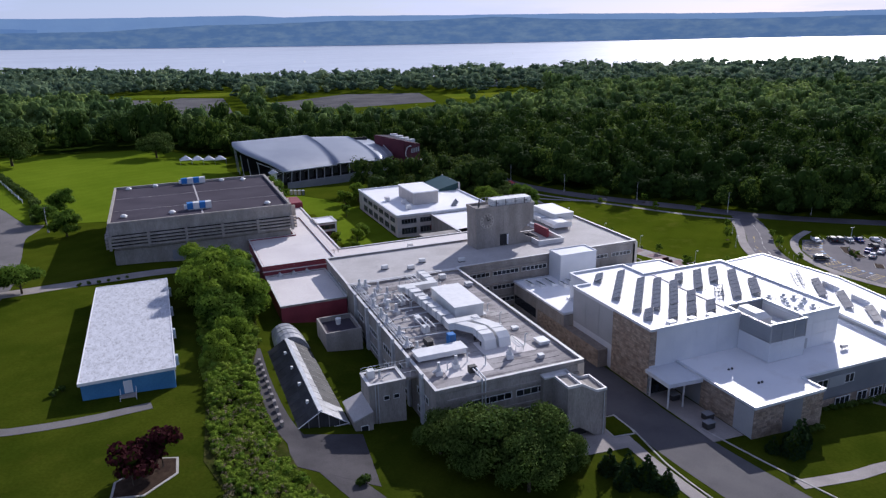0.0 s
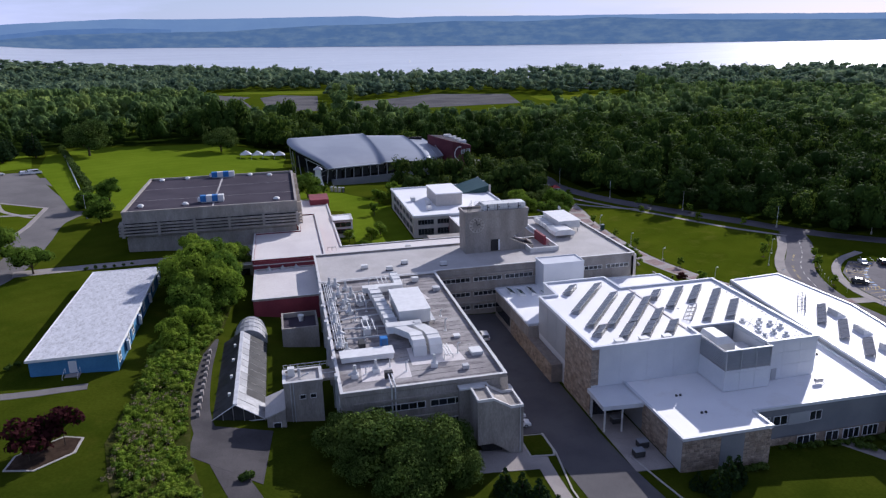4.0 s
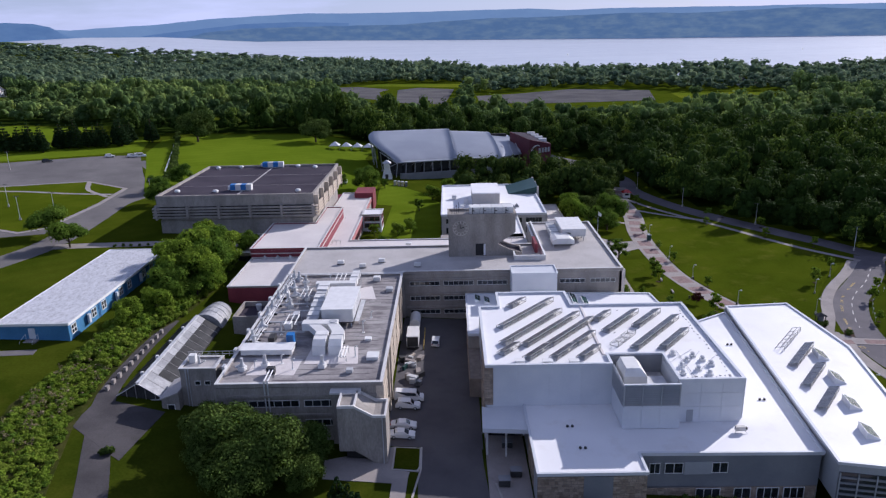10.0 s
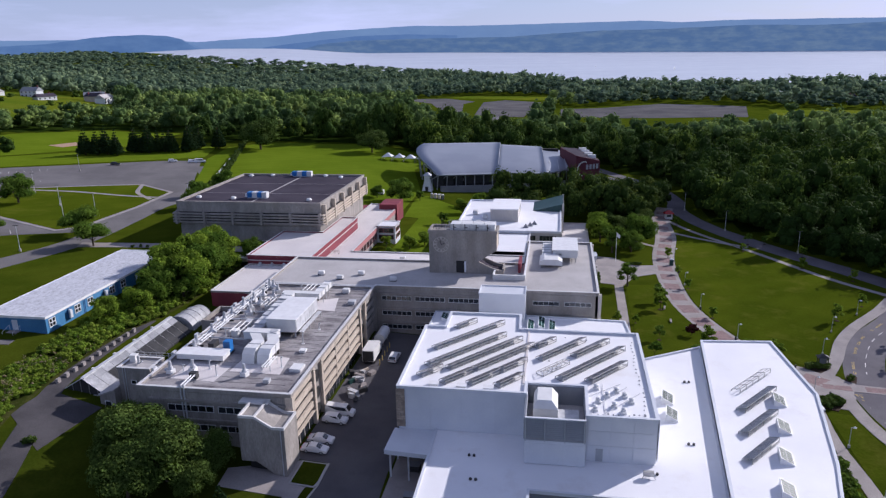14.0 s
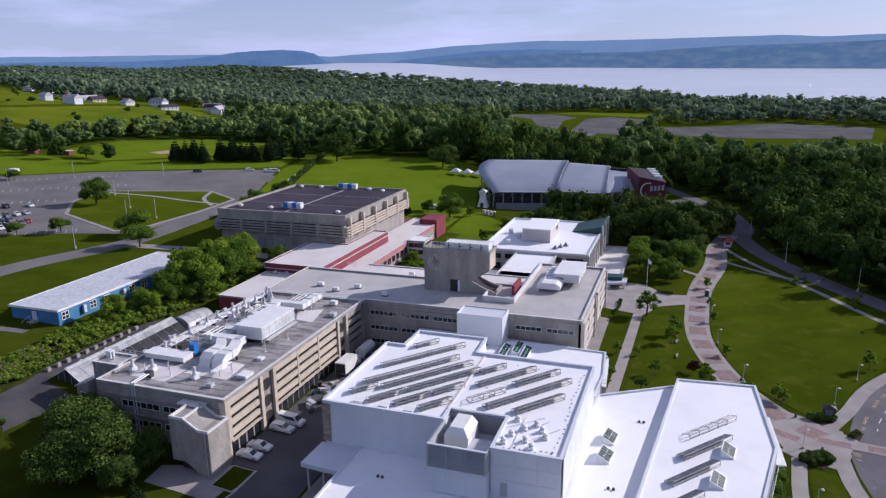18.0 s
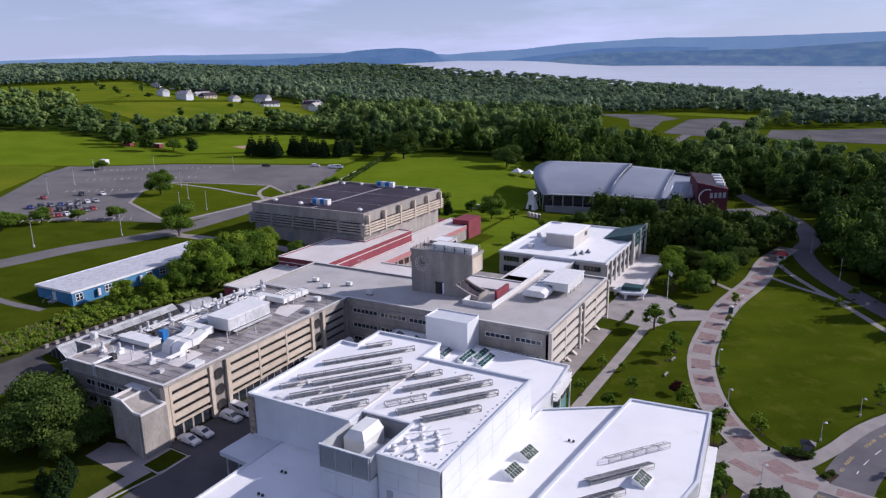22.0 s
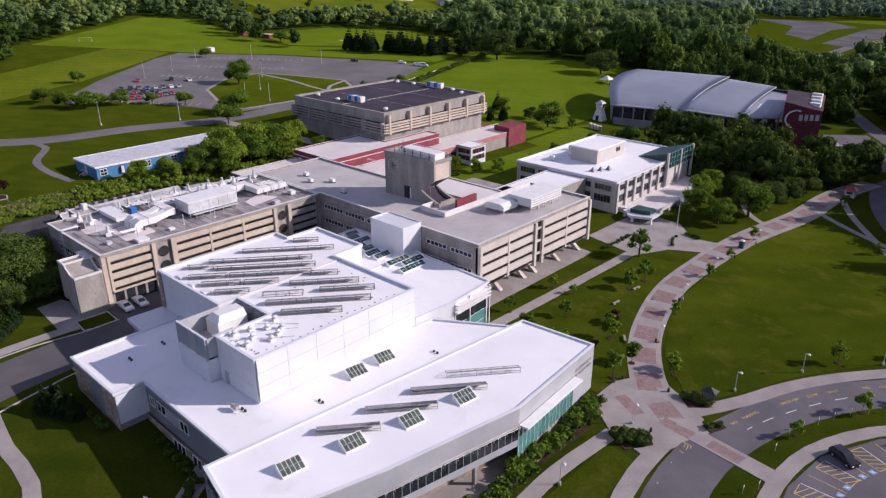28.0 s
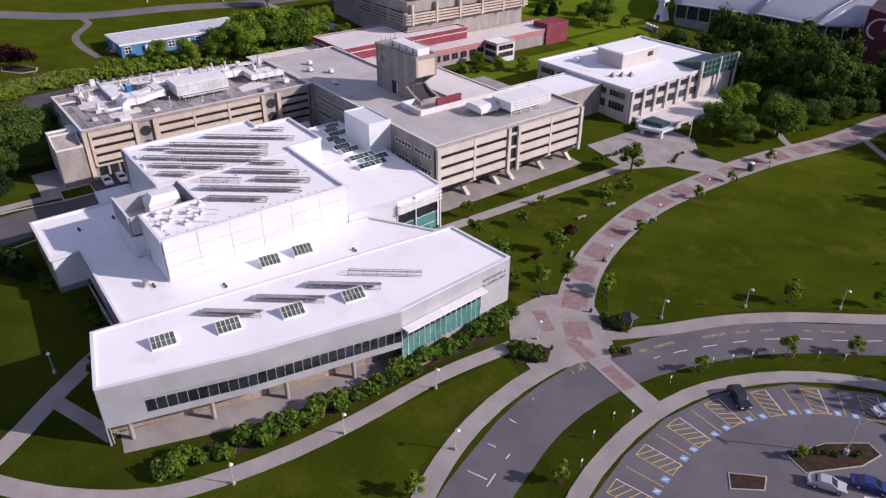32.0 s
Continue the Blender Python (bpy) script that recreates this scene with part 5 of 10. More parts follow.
for x, y in ((2.0, 211.8), (29.2, 210.8), (-10.5, 254.8), (27.0, 253.4), (-2, 256), (20, 256)):
    copy_thing(vent, Matrix.Translation((x, y, 20.2)))

Mb().box(10.0, 10.5, 205.3, 256.8, 20.3, 20.36).out("roof_seam", ROOF_G, gym)
for y in (222, 240):
    Mb().box(-14, 34.3, y, y + 0.12, 20.3, 20.33).out("roof_seam", ROOF_G, gym)

# blue classroom building
blue = thing("blue_classroom", "long single-storey blue classroom with stained white roof", "building")
Mb().prism(rect(-17.1, -1.8, 122.4, 175.3), 4.5, 11.9).out("wall", BLUE, blue)
Mb().prism(rect(-17.4, -1.5, 122.1, 175.6), 11.9, 12.2).out("roof", ROOF_B, blue)
Mb().ring(rect(-17.5, -1.4, 122.0, 175.7), 0.2, 11.75, 12.3).out("gutter", TRIM, blue)
for k in range(4):
    for y in (124.4 + k * 13.6, 133.2 + k * 13.6):
        window(blue, ("x", 1), -1.8, y - 1.0, y + 1.0, 9.3, 11.2, panes=2, rows=2, bars=0.14)
        window(blue, ("x", -1), -17.1, y - 1.0, y + 1.0, 9.5, 11.1, panes=2, rows=2, bars=0.14)
    y = 130.1 + k * 13.6
    B("vent_panel", -1.78, -1.4, y - 0.3, y + 0.7, 8.9, 11.3, BLUE_D, blue)
    B("vent_unit", -1.4, -0.9, y - 0.6, y + 0.2, 9.2, 11.2, PANEL_W, blue)
    for y in (135.4 + k * 13.6, 135.9 + k * 13.6):
        B("batten", -1.8, -1.72, y, y + 0.15, 5.2, 11.8, BLUE_D, blue)
d = thing_part("door", blue)
B("leaf", -10.2, -9.1, 122.28, 122.4, 8.9, 11.0, PANEL_W, d)
B("frame", -10.35, -8.95, 122.32, 122.42, 8.8, 11.15, TRIM, d)
for k in range(4):
    B("step", -11.0, -8.4, 120.8 - k * 0.32, 122.3, 8.7 - (k + 1) * 0.2, 8.9 - (k + 1) * 0.2, PAVE, blue)
for x in (-11.0, -8.4):
    Mb().bar((x, 122.2, 9.9), (x, 119.8, 9.2), 0.04).bar((x, 122.2, 8.8), (x, 122.2, 9.9), 0.04).bar((x, 119.8, 8.2), (x, 119.8, 9.2), 0.04).out("handrail", TRIM, blue)

# greenhouse, its tunnel and head house
gh = thing("greenhouse", "lean glazed greenhouse with metal ridge", "greenhouse")
gx0, gx1, gy0, gy1, ze, zr = 14.7, 25.2, 103.0, 136.2, 4.6, 8.0
xm = 20.4
Mb().box(gx0, gx1, gy0, gy1, 1.2, 3.9).out("wall", CONC, gh)
Mb().add([(gx0 + 0.15, gy0 + 0.1, 3.9), (gx1 - 0.15, gy0 + 0.1, 3.9), (gx1 - 0.15, gy0 + 0.1, 4.4), (xm, gy0 + 0.1, 7.7), (gx0 + 0.15, gy0 + 0.1, 4.4)], [(0, 1, 2, 3, 4)]).out("gable_pane", GH_GLASS, gh)
Mb().box(gx0 - 0.4, gx0, gy0, gy1, 2.4, 4.2).out("bench", PAVE, gh)
for s, xa in ((-1, gx0), (1, gx1)):
    for k in range(12):
        ya, yb = gy0 + (gy1 - gy0) * k / 12, gy0 + (gy1 - gy0) * (k + 1) / 12
        for q in range(3):
            a, b = q / 3, (q + 1) / 3
            p = lambda t: (xa + (xm - xa) * t, ze + (zr - ze) * t)
            (x0, z0), (x1, z1) = p(a), p(b)
            Mb().add([(x0, ya + 0.05, z0), (x0, yb - 0.05, z0), (x1, yb - 0.05, z1), (x1, ya + 0.05, z1), (x0, ya + 0.05, z0 - 0.03), (x0, yb - 0.05, z0 - 0.03), (x1, yb - 0.05, z1 - 0.03), (x1, ya + 0.05, z1 - 0.03)],
                     [(0, 1, 2, 3), (7, 6, 5, 4), (0, 4, 5, 1), (1, 5, 6, 2), (2, 6, 7, 3), (3, 7, 4, 0)]).out("pane", (GH_PALE if s > 0 and (q == 2 or k < 2) else GH_GLASS), gh)
        Mb().bar((xa, ya, ze), (xm, ya, zr), 0.05).bar((xa, ya, 3.3), (xa, ya, ze), 0.06).out("rafter", (DARK if s < 0 else RACK_D), gh)
        Mb().box(min(xa, xa + s * 0.02), max(xa, xa + s * 0.02) + 0.01, ya + 0.06, yb - 0.06, 3.4, ze).out("side_pane", GH_GLASS, gh)
Mb().box(xm - 0.35, xm + 0.35, gy0 + 0.2, gy1 - 0.3, zr - 0.25, zr + 0.1).out("ridge_cap", GALV, gh)
for k in range(4):
    B("ridge_vent", xm - 1.5, xm - 1.0, gy0 + 5 + k * 7.2, gy0 + 5.5 + k * 7.2, zr - 0.9, zr - 0.25, UNIT_W, gh)
for k in range(7):
    x = gx0 + (gx1 - gx0) * k / 6
    zt = ze + (zr - ze) * (1 - abs(x - xm) / (xm - gx0 if x < xm else gx1 - xm))
    Mb().bar((x, gy0, 2), (x, gy0, zt), 0.06).out("mullion", RACK, gh)
Mb().bar((gx0, gy0, ze), (gx1, gy0, ze), 0.07).bar((gx0, gy0, ze), (xm, gy0, zr), 0.08).bar((gx1, gy0, ze), (xm, gy0, zr), 0.08).out("gable_frame", TRIM, gh)
B("gable_glazing", gx0 + 0.1, gx1 - 0.1, gy0 + 0.02, gy0 + 0.06, 3.4, ze, GH_GLASS, gh)
for k in range(11):
    B("side_box", gx0 - 0.95, gx0 - 0.42, gy0 + 1 + k * 2.6, gy0 + 1.9 + k * 2.6, gz(14, 110) - 0.2, gz(14, 110) + 0.9, PAVE, gh)
tun = thing("tunnel_greenhouse", "rounded white film tunnel", "greenhouse tunnel")
tv = []
for j in range(9):
    for i in range(13):
        a = math.pi * i / 12
        k = 1 - 0.18 * (j / 8) ** 3
        tv.append((21.6 + 3.9 * k * math.cos(a), 137.0 + j * 1.3, 3.0 + 4.6 * k * math.sin(a)))
Mb().add(tv, [(j * 13 + i, j * 13 + i + 1, j * 13 + 14 + i, j * 13 + 13 + i) for j in range(8) for i in range(12)] + [tuple(range(12, -1, -1)), tuple(range(8 * 13, 9 * 13))]).out("skin", GH_PALE, tun)
for j in range(0, 9, 2):
    k = (1 - 0.18 * (j / 8) ** 3) * 1.01
    pts_ = [(21.6 + 3.9 * k * math.cos(math.pi * i / 12), 137.0 + j * 1.3, 3.0 + 4.6 * k * math.sin(math.pi * i / 12)) for i in range(13)]
    hb = Mb()
    for a, b in zip(pts_, pts_[1:]):
        hb.bar(a, b, 0.05, 4)
    hb.out("hoop", GALV, tun)
hh = thing("head_house", "tall concrete head house with railed roof", "building")
Mb().prism(rect(28.8, 35.4, 102.5, 107.6), 0, 10.7).out("wall", CONC, hh)
flat_roof(hh, rect(28.7, 35.5, 102.4, 107.7), 11.2, ROOF_G, up=0.4)
for k in range(8):
    Mb().bar((28.9 + k * 1.28, 107.5, 11.1), (28.9 + k * 1.28, 107.5, 12.2), 0.04).out("post", GALV, hh)
for z in (11.6, 12.15):
    Mb().bar((28.9, 107.5, z), (38.0, 107.5, z), 0.04).out("rail", GALV, hh)
B("bridge", 35.4, 38.0, 103.4, 107.0, 10.3, 10.8, CONC, hh)
Mb().bar((35.4, 103.5, 11.8), (38.0, 103.5, 11.8), 0.04).bar((36.7, 103.5, 10.8), (36.7, 103.5, 11.8), 0.04).out("rail", GALV, hh)
for x0 in (31.4, 33.2):
    window(hh, ("y", -1), 102.5, x0, x0 + 1.0, 7.8, 8.6)
for x in (29.9, 30.4):
    Mb().bar((x, 102.35, 2.6), (x, 102.35, 11.2), 0.09).out("pipe", GALV, hh)
B("roof_box", 29.6, 30.8, 105.4, 106.6, 10.8, 12.3, UNIT_W, hh)
Mb().cone(31.6, 105.2, 10.8, 12.4, 0.25, 0.25).out("flue", GALV, hh)
Mb().bar((31.8, 104.6, 11.0), (33.2, 104.0, 11.9), 0.14).out("duct", GALV, hh)
Mb().prism(rect(25.6, 28.8, 100.6, 107.8), 0, lambda x, y: 6.0 + (x - 25.6) * 0.35).out("porch_wall", CONC, hh)
Mb().prism(rect(25.3, 28.8, 100.3, 108.0), lambda x, y: 6.05 + (x - 25.6) * 0.35, lambda x, y: 6.3 + (x - 25.6) * 0.35).out("porch_roof", ROOF_G, hh)
window(hh, ("y", -1), 100.6, 26.6, 27.9, 3.6, 4.9)
hut = thing("plant_hut", "small open-topped concrete plant enclosure", "building")
Mb().ring(rect(28.7, 36.6, 134.8, 144.4), 0.4, 0.5, 7.9).out("wall", CONC, hut)
B("roof", 29.0, 36.3, 135.1, 144.1, 6.2, 6.8, ROOF_D, hut)
Mb().cone(33.0, 141.5, 6.8, 8.2, 0.5, 0.7).out("vent", UNIT_W, hut)

# stair tower
st = thing("stair_tower", "pale concrete stair tower with sloping stepped top", "stair tower")
sp = [(59.6, 10.5), (62.4, 10.5), (65.4, 8.7), (67.5, 8.7)]
w_ = Mb()
for y in (88.3,):
    poly_ = [(59.6, 2.6), (62.2, 2.6), (64.0, 1.4), (65.2, 0.4), (65.2, 0.0), (67.5, 0.0)] + sp[::-1]
    k = len(poly_)
    w_.add([(x, 88.3, z) for x, z in poly_] + [(x, 94.0, z) for x, z in poly_], [tuple(range(k)), tuple(range(2 * k - 1, k - 1, -1))] + [(i, k + i, k + (i + 1) % k, (i + 1) % k) for i in range(k)])
w_.out("wall", CONC, st)
for (xa, za), (xb, zb) in zip(sp, sp[1:]):
    for y in (88.3, 93.7):
        Mb().add([(xa, y, za), (xb, y, zb), (xb, y + 0.3, zb), (xa, y + 0.3, za), (xa, y, za + 0.45), (xb, y, zb + 0.45), (xb, y + 0.3, zb + 0.45), (xa, y + 0.3, za + 0.45)],
                 [(3, 2, 1, 0), (4, 5, 6, 7), (0, 1, 5, 4), (1, 2, 6, 5), (2, 3, 7, 6), (3, 0, 4, 7)]).out("parapet", COPING, st)
for x, z in ((59.6, 10.5), (67.2, 8.7)):
    B("parapet", x, x + 0.3, 88.6, 93.7, z, z + 0.45, COPING, st)
B("landing", 62.2, 62.5, 88.6, 93.7, 10.5, 10.9, COPING, st)
B("core", 60.6, 64.2, 89.4, 94.0, 0.0, 2.7, VOID, st)
Mb().bar((66.9, 88.15, 0.3), (66.9, 88.15, 8.8), 0.08).out("downpipe", GALV, st)
Mb().prism(rect(57.8, 62.8, 93.4, 94.5), 0.5, 10.6).out("link", CONC, st)
B("link_roof", 57.7, 62.9, 92.8, 94.6, 10.6, 10.9, COPING, st)

# student centre: tall panelled hall, low roofs, curved front
sc = thing("student_centre", "white-roofed student centre with metal panels and rubble stone", "building")
Mb().prism([(84.4, 98.4), (106.5, 98.4), (106.5, 102), (116.0, 102), (116.0, 92.1), (126.7, 92.1), (127.0, 126.1), (103.8, 126.1), (103.5, 134), (88.5, 134), (88.5, 125.8), (84.4, 125.8)], -1.5, 12.1).out("tall_wall", PANEL_W, sc)
roofp = [(84.2, 98.2), (106.4, 98.2), (106.4, 102.0), (116.0, 102.0), (116.0, 91.9), (126.9, 91.9), (127.2, 126.3), (104.0, 126.3), (103.7, 134.2), (88.3, 134.2), (88.3, 126.0), (84.2, 126.0)]
flat_roof(sc, roofp, 12.95, ROOF_W, coping=PANEL_W, w=0.4, up=0.5)
Mb().box(105.5, 105.9, 102.4, 126, 12.46, 12.62).out("roof_seam", ROOF_P, sc)
# metal panels, sheet by sheet
for k in range(6):
    for r in range(3):
        y0, z0 = 92.2 + k * 5.68, 5.3 + r * 2.5
        B("panel", 127.02, 127.12, y0 + 0.03, y0 + 5.65, z0 + 0.03, z0 + 2.47, PANEL_W, sc)
for k in range(3):
    for r in range(3):
        x0, z0 = 116.2 + k * 3.55, 5.2 + r * 2.55
        B("panel", x0 + 0.02, x0 + 3.53, 91.98, 92.08, z0 + 0.02, z0 + 2.53, PANEL_G if r < 0 else PANEL_W, sc)
for k in range(4):
    x0 = 84.5 + k * 5.5
    B("panel", x0 + 0.01, x0 + 5.49, 98.28, 98.38, 5.2, 12.6, PANEL_W, sc)
for k in range(3):
    B("panel", 84.28, 84.38, 110.6 + k * 5.1, 115.6 + k * 5.1, 4.6, 12.2, PANEL_G, sc)
for k in range(3):
    B("panel", 106.45 + k * 3.1, 109.5 + k * 3.1, 90.12, 90.2, 4.9, 8.5, PANEL_W, sc)
# plant well with louvres
B("well_floor", 106.5, 115.9, 90.3, 102, 9.0, 9.3, ROOF_G, sc)
B("well_wall", 106.5, 115.9, 101.7, 101.95, 9.3, 12.6, PANEL_D, sc)
B("well_body", 106.5, 115.9, 90.2, 98.3, 4.9, 9.0, PANEL_W, sc)
B("well_side", 106.5, 106.65, 90.2, 98.2, 9.0, 12.7, PANEL_G, sc)
for k in range(11):
    z = 9.1 + k * 0.34
    Mb().add([(106.6, 90.15, z), (115.8, 90.15, z), (115.8, 90.4, z + 0.16), (106.6, 90.4, z + 0.16), (106.6, 90.15, z + 0.03), (115.8, 90.15, z + 0.03), (115.8, 90.4, z + 0.19), (106.6, 90.4, z + 0.19)],
             [(3, 2, 1, 0), (4, 5, 6, 7), (0, 1, 5, 4), (1, 2, 6, 5), (2, 3, 7, 6), (3, 0, 4, 7)]).out("louvre", PANEL_G, sc)
for x in (106.6, 109.6, 112.7, 115.7):
    B("louvre_post", x - 0.08, x + 0.08, 90.1, 90.25, 8.9, 12.9, PANEL_G, sc)
B("louvre_rail", 106.5, 115.9, 90.1, 90.5, 12.8, 12.98, PANEL_W, sc)
# sheets added behind the blades to keep sun off the low roof
B("louvre_backing", 106.7, 115.7, 90.42, 90.5, 9.0, 12.8, PANEL_G, sc)
B("louvre_backing", 115.78, 115.9, 90.5, 92.1, 9.0, 12.8, PANEL_G, sc)
for k in range(11):
    z = 9.1 + k * 0.34
    B("louvre", 106.3, 106.5, 90.3, 98.0, z, z + 0.1, PANEL_G, sc)
B("door", 117.6, 118.7, 91.9, 91.98, 5.0, 7.2, PANEL_G, sc, "grey metal roof door")
ahu = thing("air_handler", "large white air handler standing in a roof well", "air unit")
Mb().prism(rect(107.6, 111.6, 95.0, 100.6), 9.3, 11.9).out("casing", UNIT_W, ahu)
Mb().add([(107.6, 95.0, 11.9), (111.6, 95.0, 11.9), (111.6, 100.6, 11.9), (107.6, 100.6, 11.9), (108.2, 96, 13.0), (110.6, 96, 13.0), (110.6, 100.6, 13.0), (108.2, 100.6, 13.0)], [(4, 5, 6, 7), (0, 1, 5, 4), (1, 2, 6, 5), (2, 3, 7, 6), (3, 0, 4, 7)]).out("hood", UNIT_W, ahu)
B("duct", 111.6, 115.0, 93.5, 97.5, 9.3, 10.7, GALV, ahu)
# rubble stone
def stone_wall(parent, face, at, lo, hi, z0, z1, limit, seed, size=0.55):
    """Rubble courses proud of a mortar bed; the first ones are pieces of their own, the rest one mesh."""
    ax, s = face
    rnd = random.Random(seed)
    a0, a1 = sorted((at, at + s * 0.06))
    if ax == "x":
        B("mortar_bed", a0, a1, lo, hi, z0, z1, MORTAR, parent)
    else:
        B("mortar_bed", lo, hi, a0, a1, z0, z1, MORTAR, parent)
    rest, made, z = Mb(), 0, z0 + 0.02
    protos = {}
    while z < z1 - 0.15:
        h = min(size * rnd.uniform(0.55, 1.0), z1 - z)
        a = lo
        while a < hi - 0.1:
            w = min(size * rnd.uniform(0.8, 2.1), hi - a)
            d = rnd.uniform(0.08, 0.16)
            mb = Mb() if made < limit else rest
            g_ = 0.02
            b0, b1 = a + g_, a + w - g_
            c0, c1 = z + g_, z + h - g_
            i_ = 0.04
            ring0 = [(b0, c0), (b1, c0), (b1, c1), (b0, c1)]
            ring1 = [(b0 + i_, c0 + i_), (b1 - i_, c0 + i_ * rnd.random()), (b1 - i_, c1 - i_), (b0 + i_ * rnd.random(), c1 - i_)]
            pts = [(p, 0.04) for p in ring0] + [(p, d) for p in ring1]
            vs = [((at + s * t, p[0], p[1]) if ax == "x" else (p[0], at + s * t, p[1])) for p, t in pts]
            fs = [(4, 5, 6, 7)] + [(i, (i + 1) % 4, 4 + (i + 1) % 4, 4 + i) for i in range(4)]
            if (ax == "x") == (s < 0):
                fs = [f[::-1] for f in fs]
            mb.add(vs, fs)
            if mb is not rest:
                mb.out("stone", STONE, parent)
            made += 1
            a += w
        z += h
    if rest.v:
        tagged(rest.out("stonework", STONE_I, parent), kind="stuff")


w1 = thing_part("stone_pier", sc)
stone_wall(w1, ("x", -1), 84.2, 98.2, 110.4, -1.0, 12.4, 0, 3, 0.6)
stone_wall(w1, ("y", -1), 98.2, 84.05, 85.6, 5.2, 12.4, 0, 4, 0.6)
w2 = thing_part("stone_front", sc)
Mb().prism([(91.2, 78.0), (107.3, 78.0), (107.3, 83.0), (135.7, 82.5), (141.5, 138.6), (128.0, 130.0), (120, 112), (91.2, 98.6)], -5.5, 4.4).out("low_wall", PANEL_D, sc)
stone_wall(w2, ("y", -1), 78.0, 91.0, 98.0, -3.6, 4.3, 140, 5, 0.6)
stone_wall(w2, ("y", -1), 78.0, 102.4, 107.5, -3.6, 4.3, 120, 6, 0.6)
B("grey_panel", 98.0, 102.4, 77.85, 78.0, -3.6, 4.3, PANEL_D, sc)
stone_wall(w2, ("x", -1), 91.2, 82.5, 91.2, -2.4, 4.3, 0, 7, 0.6)
B("blue_grey_panel", 91.05, 91.2, 78.0, 82.5, -2.8, 4.3, PANEL_G, sc)
B("white_panel", 107.3, 107.4, 78.0, 83.0, -1.0, 4.3, PANEL_W, sc)
stone_wall(w2, ("y", -1), 82.5, 107.6, 135.6, -5.2, -1.1, 0, 8, 0.6)
flat_roof(sc, [(90.9, 77.7), (107.6, 77.7), (107.6, 82.7), (136.0, 82.2), (142.0, 139.4), (127.6, 130.6), (127.1, 126.4), (120, 110), (90.9, 98.6)], 5.15, ROOF_W, coping=PANEL_W, w=0.3, up=0.35, name="low_roof")
for x0, x1 in ((109.2, 110.8), (111.6, 114.4), (119.0, 121.4)):
    window(sc, ("y", -1), 82.72, x0, x1, 1.4, 3.2, panes=2)
for x0, x1, n_ in ((116.6, 120.4, 3), (122.6, 125.2, 2), (126.2, 129.6, 3), (130.4, 133.6, 3)):
    window(sc, ("y", -1), 82.28, x0, x1, -3.2, -1.2, panes=n_)
B("light_panel", 114.6, 118.9, 82.55, 82.72, 1.2, 3.4, PANEL_G, sc)
# entrance canopy
can = thing_part("canopy", sc)
Mb().prism([(83.4, 91.2), (91.0, 90.6), (91.0, 98.4), (83.6, 98.4)], 3.9, 4.7).out("deck", PANEL_W, can)
Mb().prism([(83.8, 91.6), (90.8, 91.1), (90.8, 98.2), (83.9, 98.2)], 3.6, 3.9).out("soffit", PANEL_D, can)
for x, y in ((84.2, 92.0), (84.2, 97.4), (87.4, 91.6)):
    Mb().cone(x, y, -1.2, 3.7, 0.18, 0.18, 10).out("column", GALV, can)
B("glass_front", 84.6, 90.9, 98.1, 98.2, -1.0, 3.5, GLASS, can)
# low hall between the range and the tall block
lh = thing("link_hall", "low white-roofed hall with roof lights and a glazed end", "building")
Mb().prism([(82.0, 126.0), (88.3, 126.0), (88.4, 134.4), (104, 134.4), (104, 150.6), (82.0, 150.6)], -2, 5.8).out("west_wall", CONC, lh)
stone_wall(lh, ("x", -1), 82.0, 112, 138, -1.0, 3.2, 0, 11, 0.6)
B("west_base", 82.05, 84.3, 112, 126.2, -1.2, 3.2, MORTAR, lh)
B("dark_band", 81.9, 82.0, 139, 150, 0.6, 3.0, GLASS, lh)
flat_roof(lh, [(81.9, 126.1), (88.3, 126.1), (88.3, 134.3), (104.0, 134.3), (104.0, 150.8), (81.9, 150.8)], 6.5, ROOF_W, coping=PANEL_W, w=0.3, up=0.3)
Mb().prism([(104, 126.5), (127.0, 126.5), (127.2, 136.9), (126.4, 148.6), (104, 149.6)], -4.8, 6.0).out("east_wall", PANEL_W, lh)
flat_roof(lh, [(104.0, 126.5), (127.2, 126.4), (127.9, 136.9), (126.9, 148.7), (104.0, 149.8)], 6.7, ROOF_W, coping=PANEL_W, w=0.3, up=0.3)
for r in range(3):
    for k in range(5):
        y0 = 137.6 + k * 2.1
        x0 = 127.15 - k * 0.145
        B("glass_pane", x0, x0 + 0.08, y0 + 0.06, y0 + 2.0, -3.9 + r * 2.3, -1.8 + r * 2.3, TEAL if r < 2 else GLASS, lh)
for z in (3.6, 4.4, 5.2):
    Mb().add([(127.1, 137.3, z), (128.3, 137.3, z), (127.6, 148.6, z), (126.5, 148.6, z), (127.1, 137.3, z + 0.12), (128.3, 137.3, z + 0.12), (127.6, 148.6, z + 0.12), (126.5, 148.6, z + 0.12)],
             [(3, 2, 1, 0), (4, 5, 6, 7), (0, 1, 5, 4), (1, 2, 6, 5), (2, 3, 7, 6), (3, 0, 4, 7)]).out("sun_shade", TRIM, lh)
for y in (137.5, 142.0, 148.3):
    B("mullion", 127.0, 127.35, y - 0.1, y + 0.1, -4.6, 6.0, TRIM, lh)


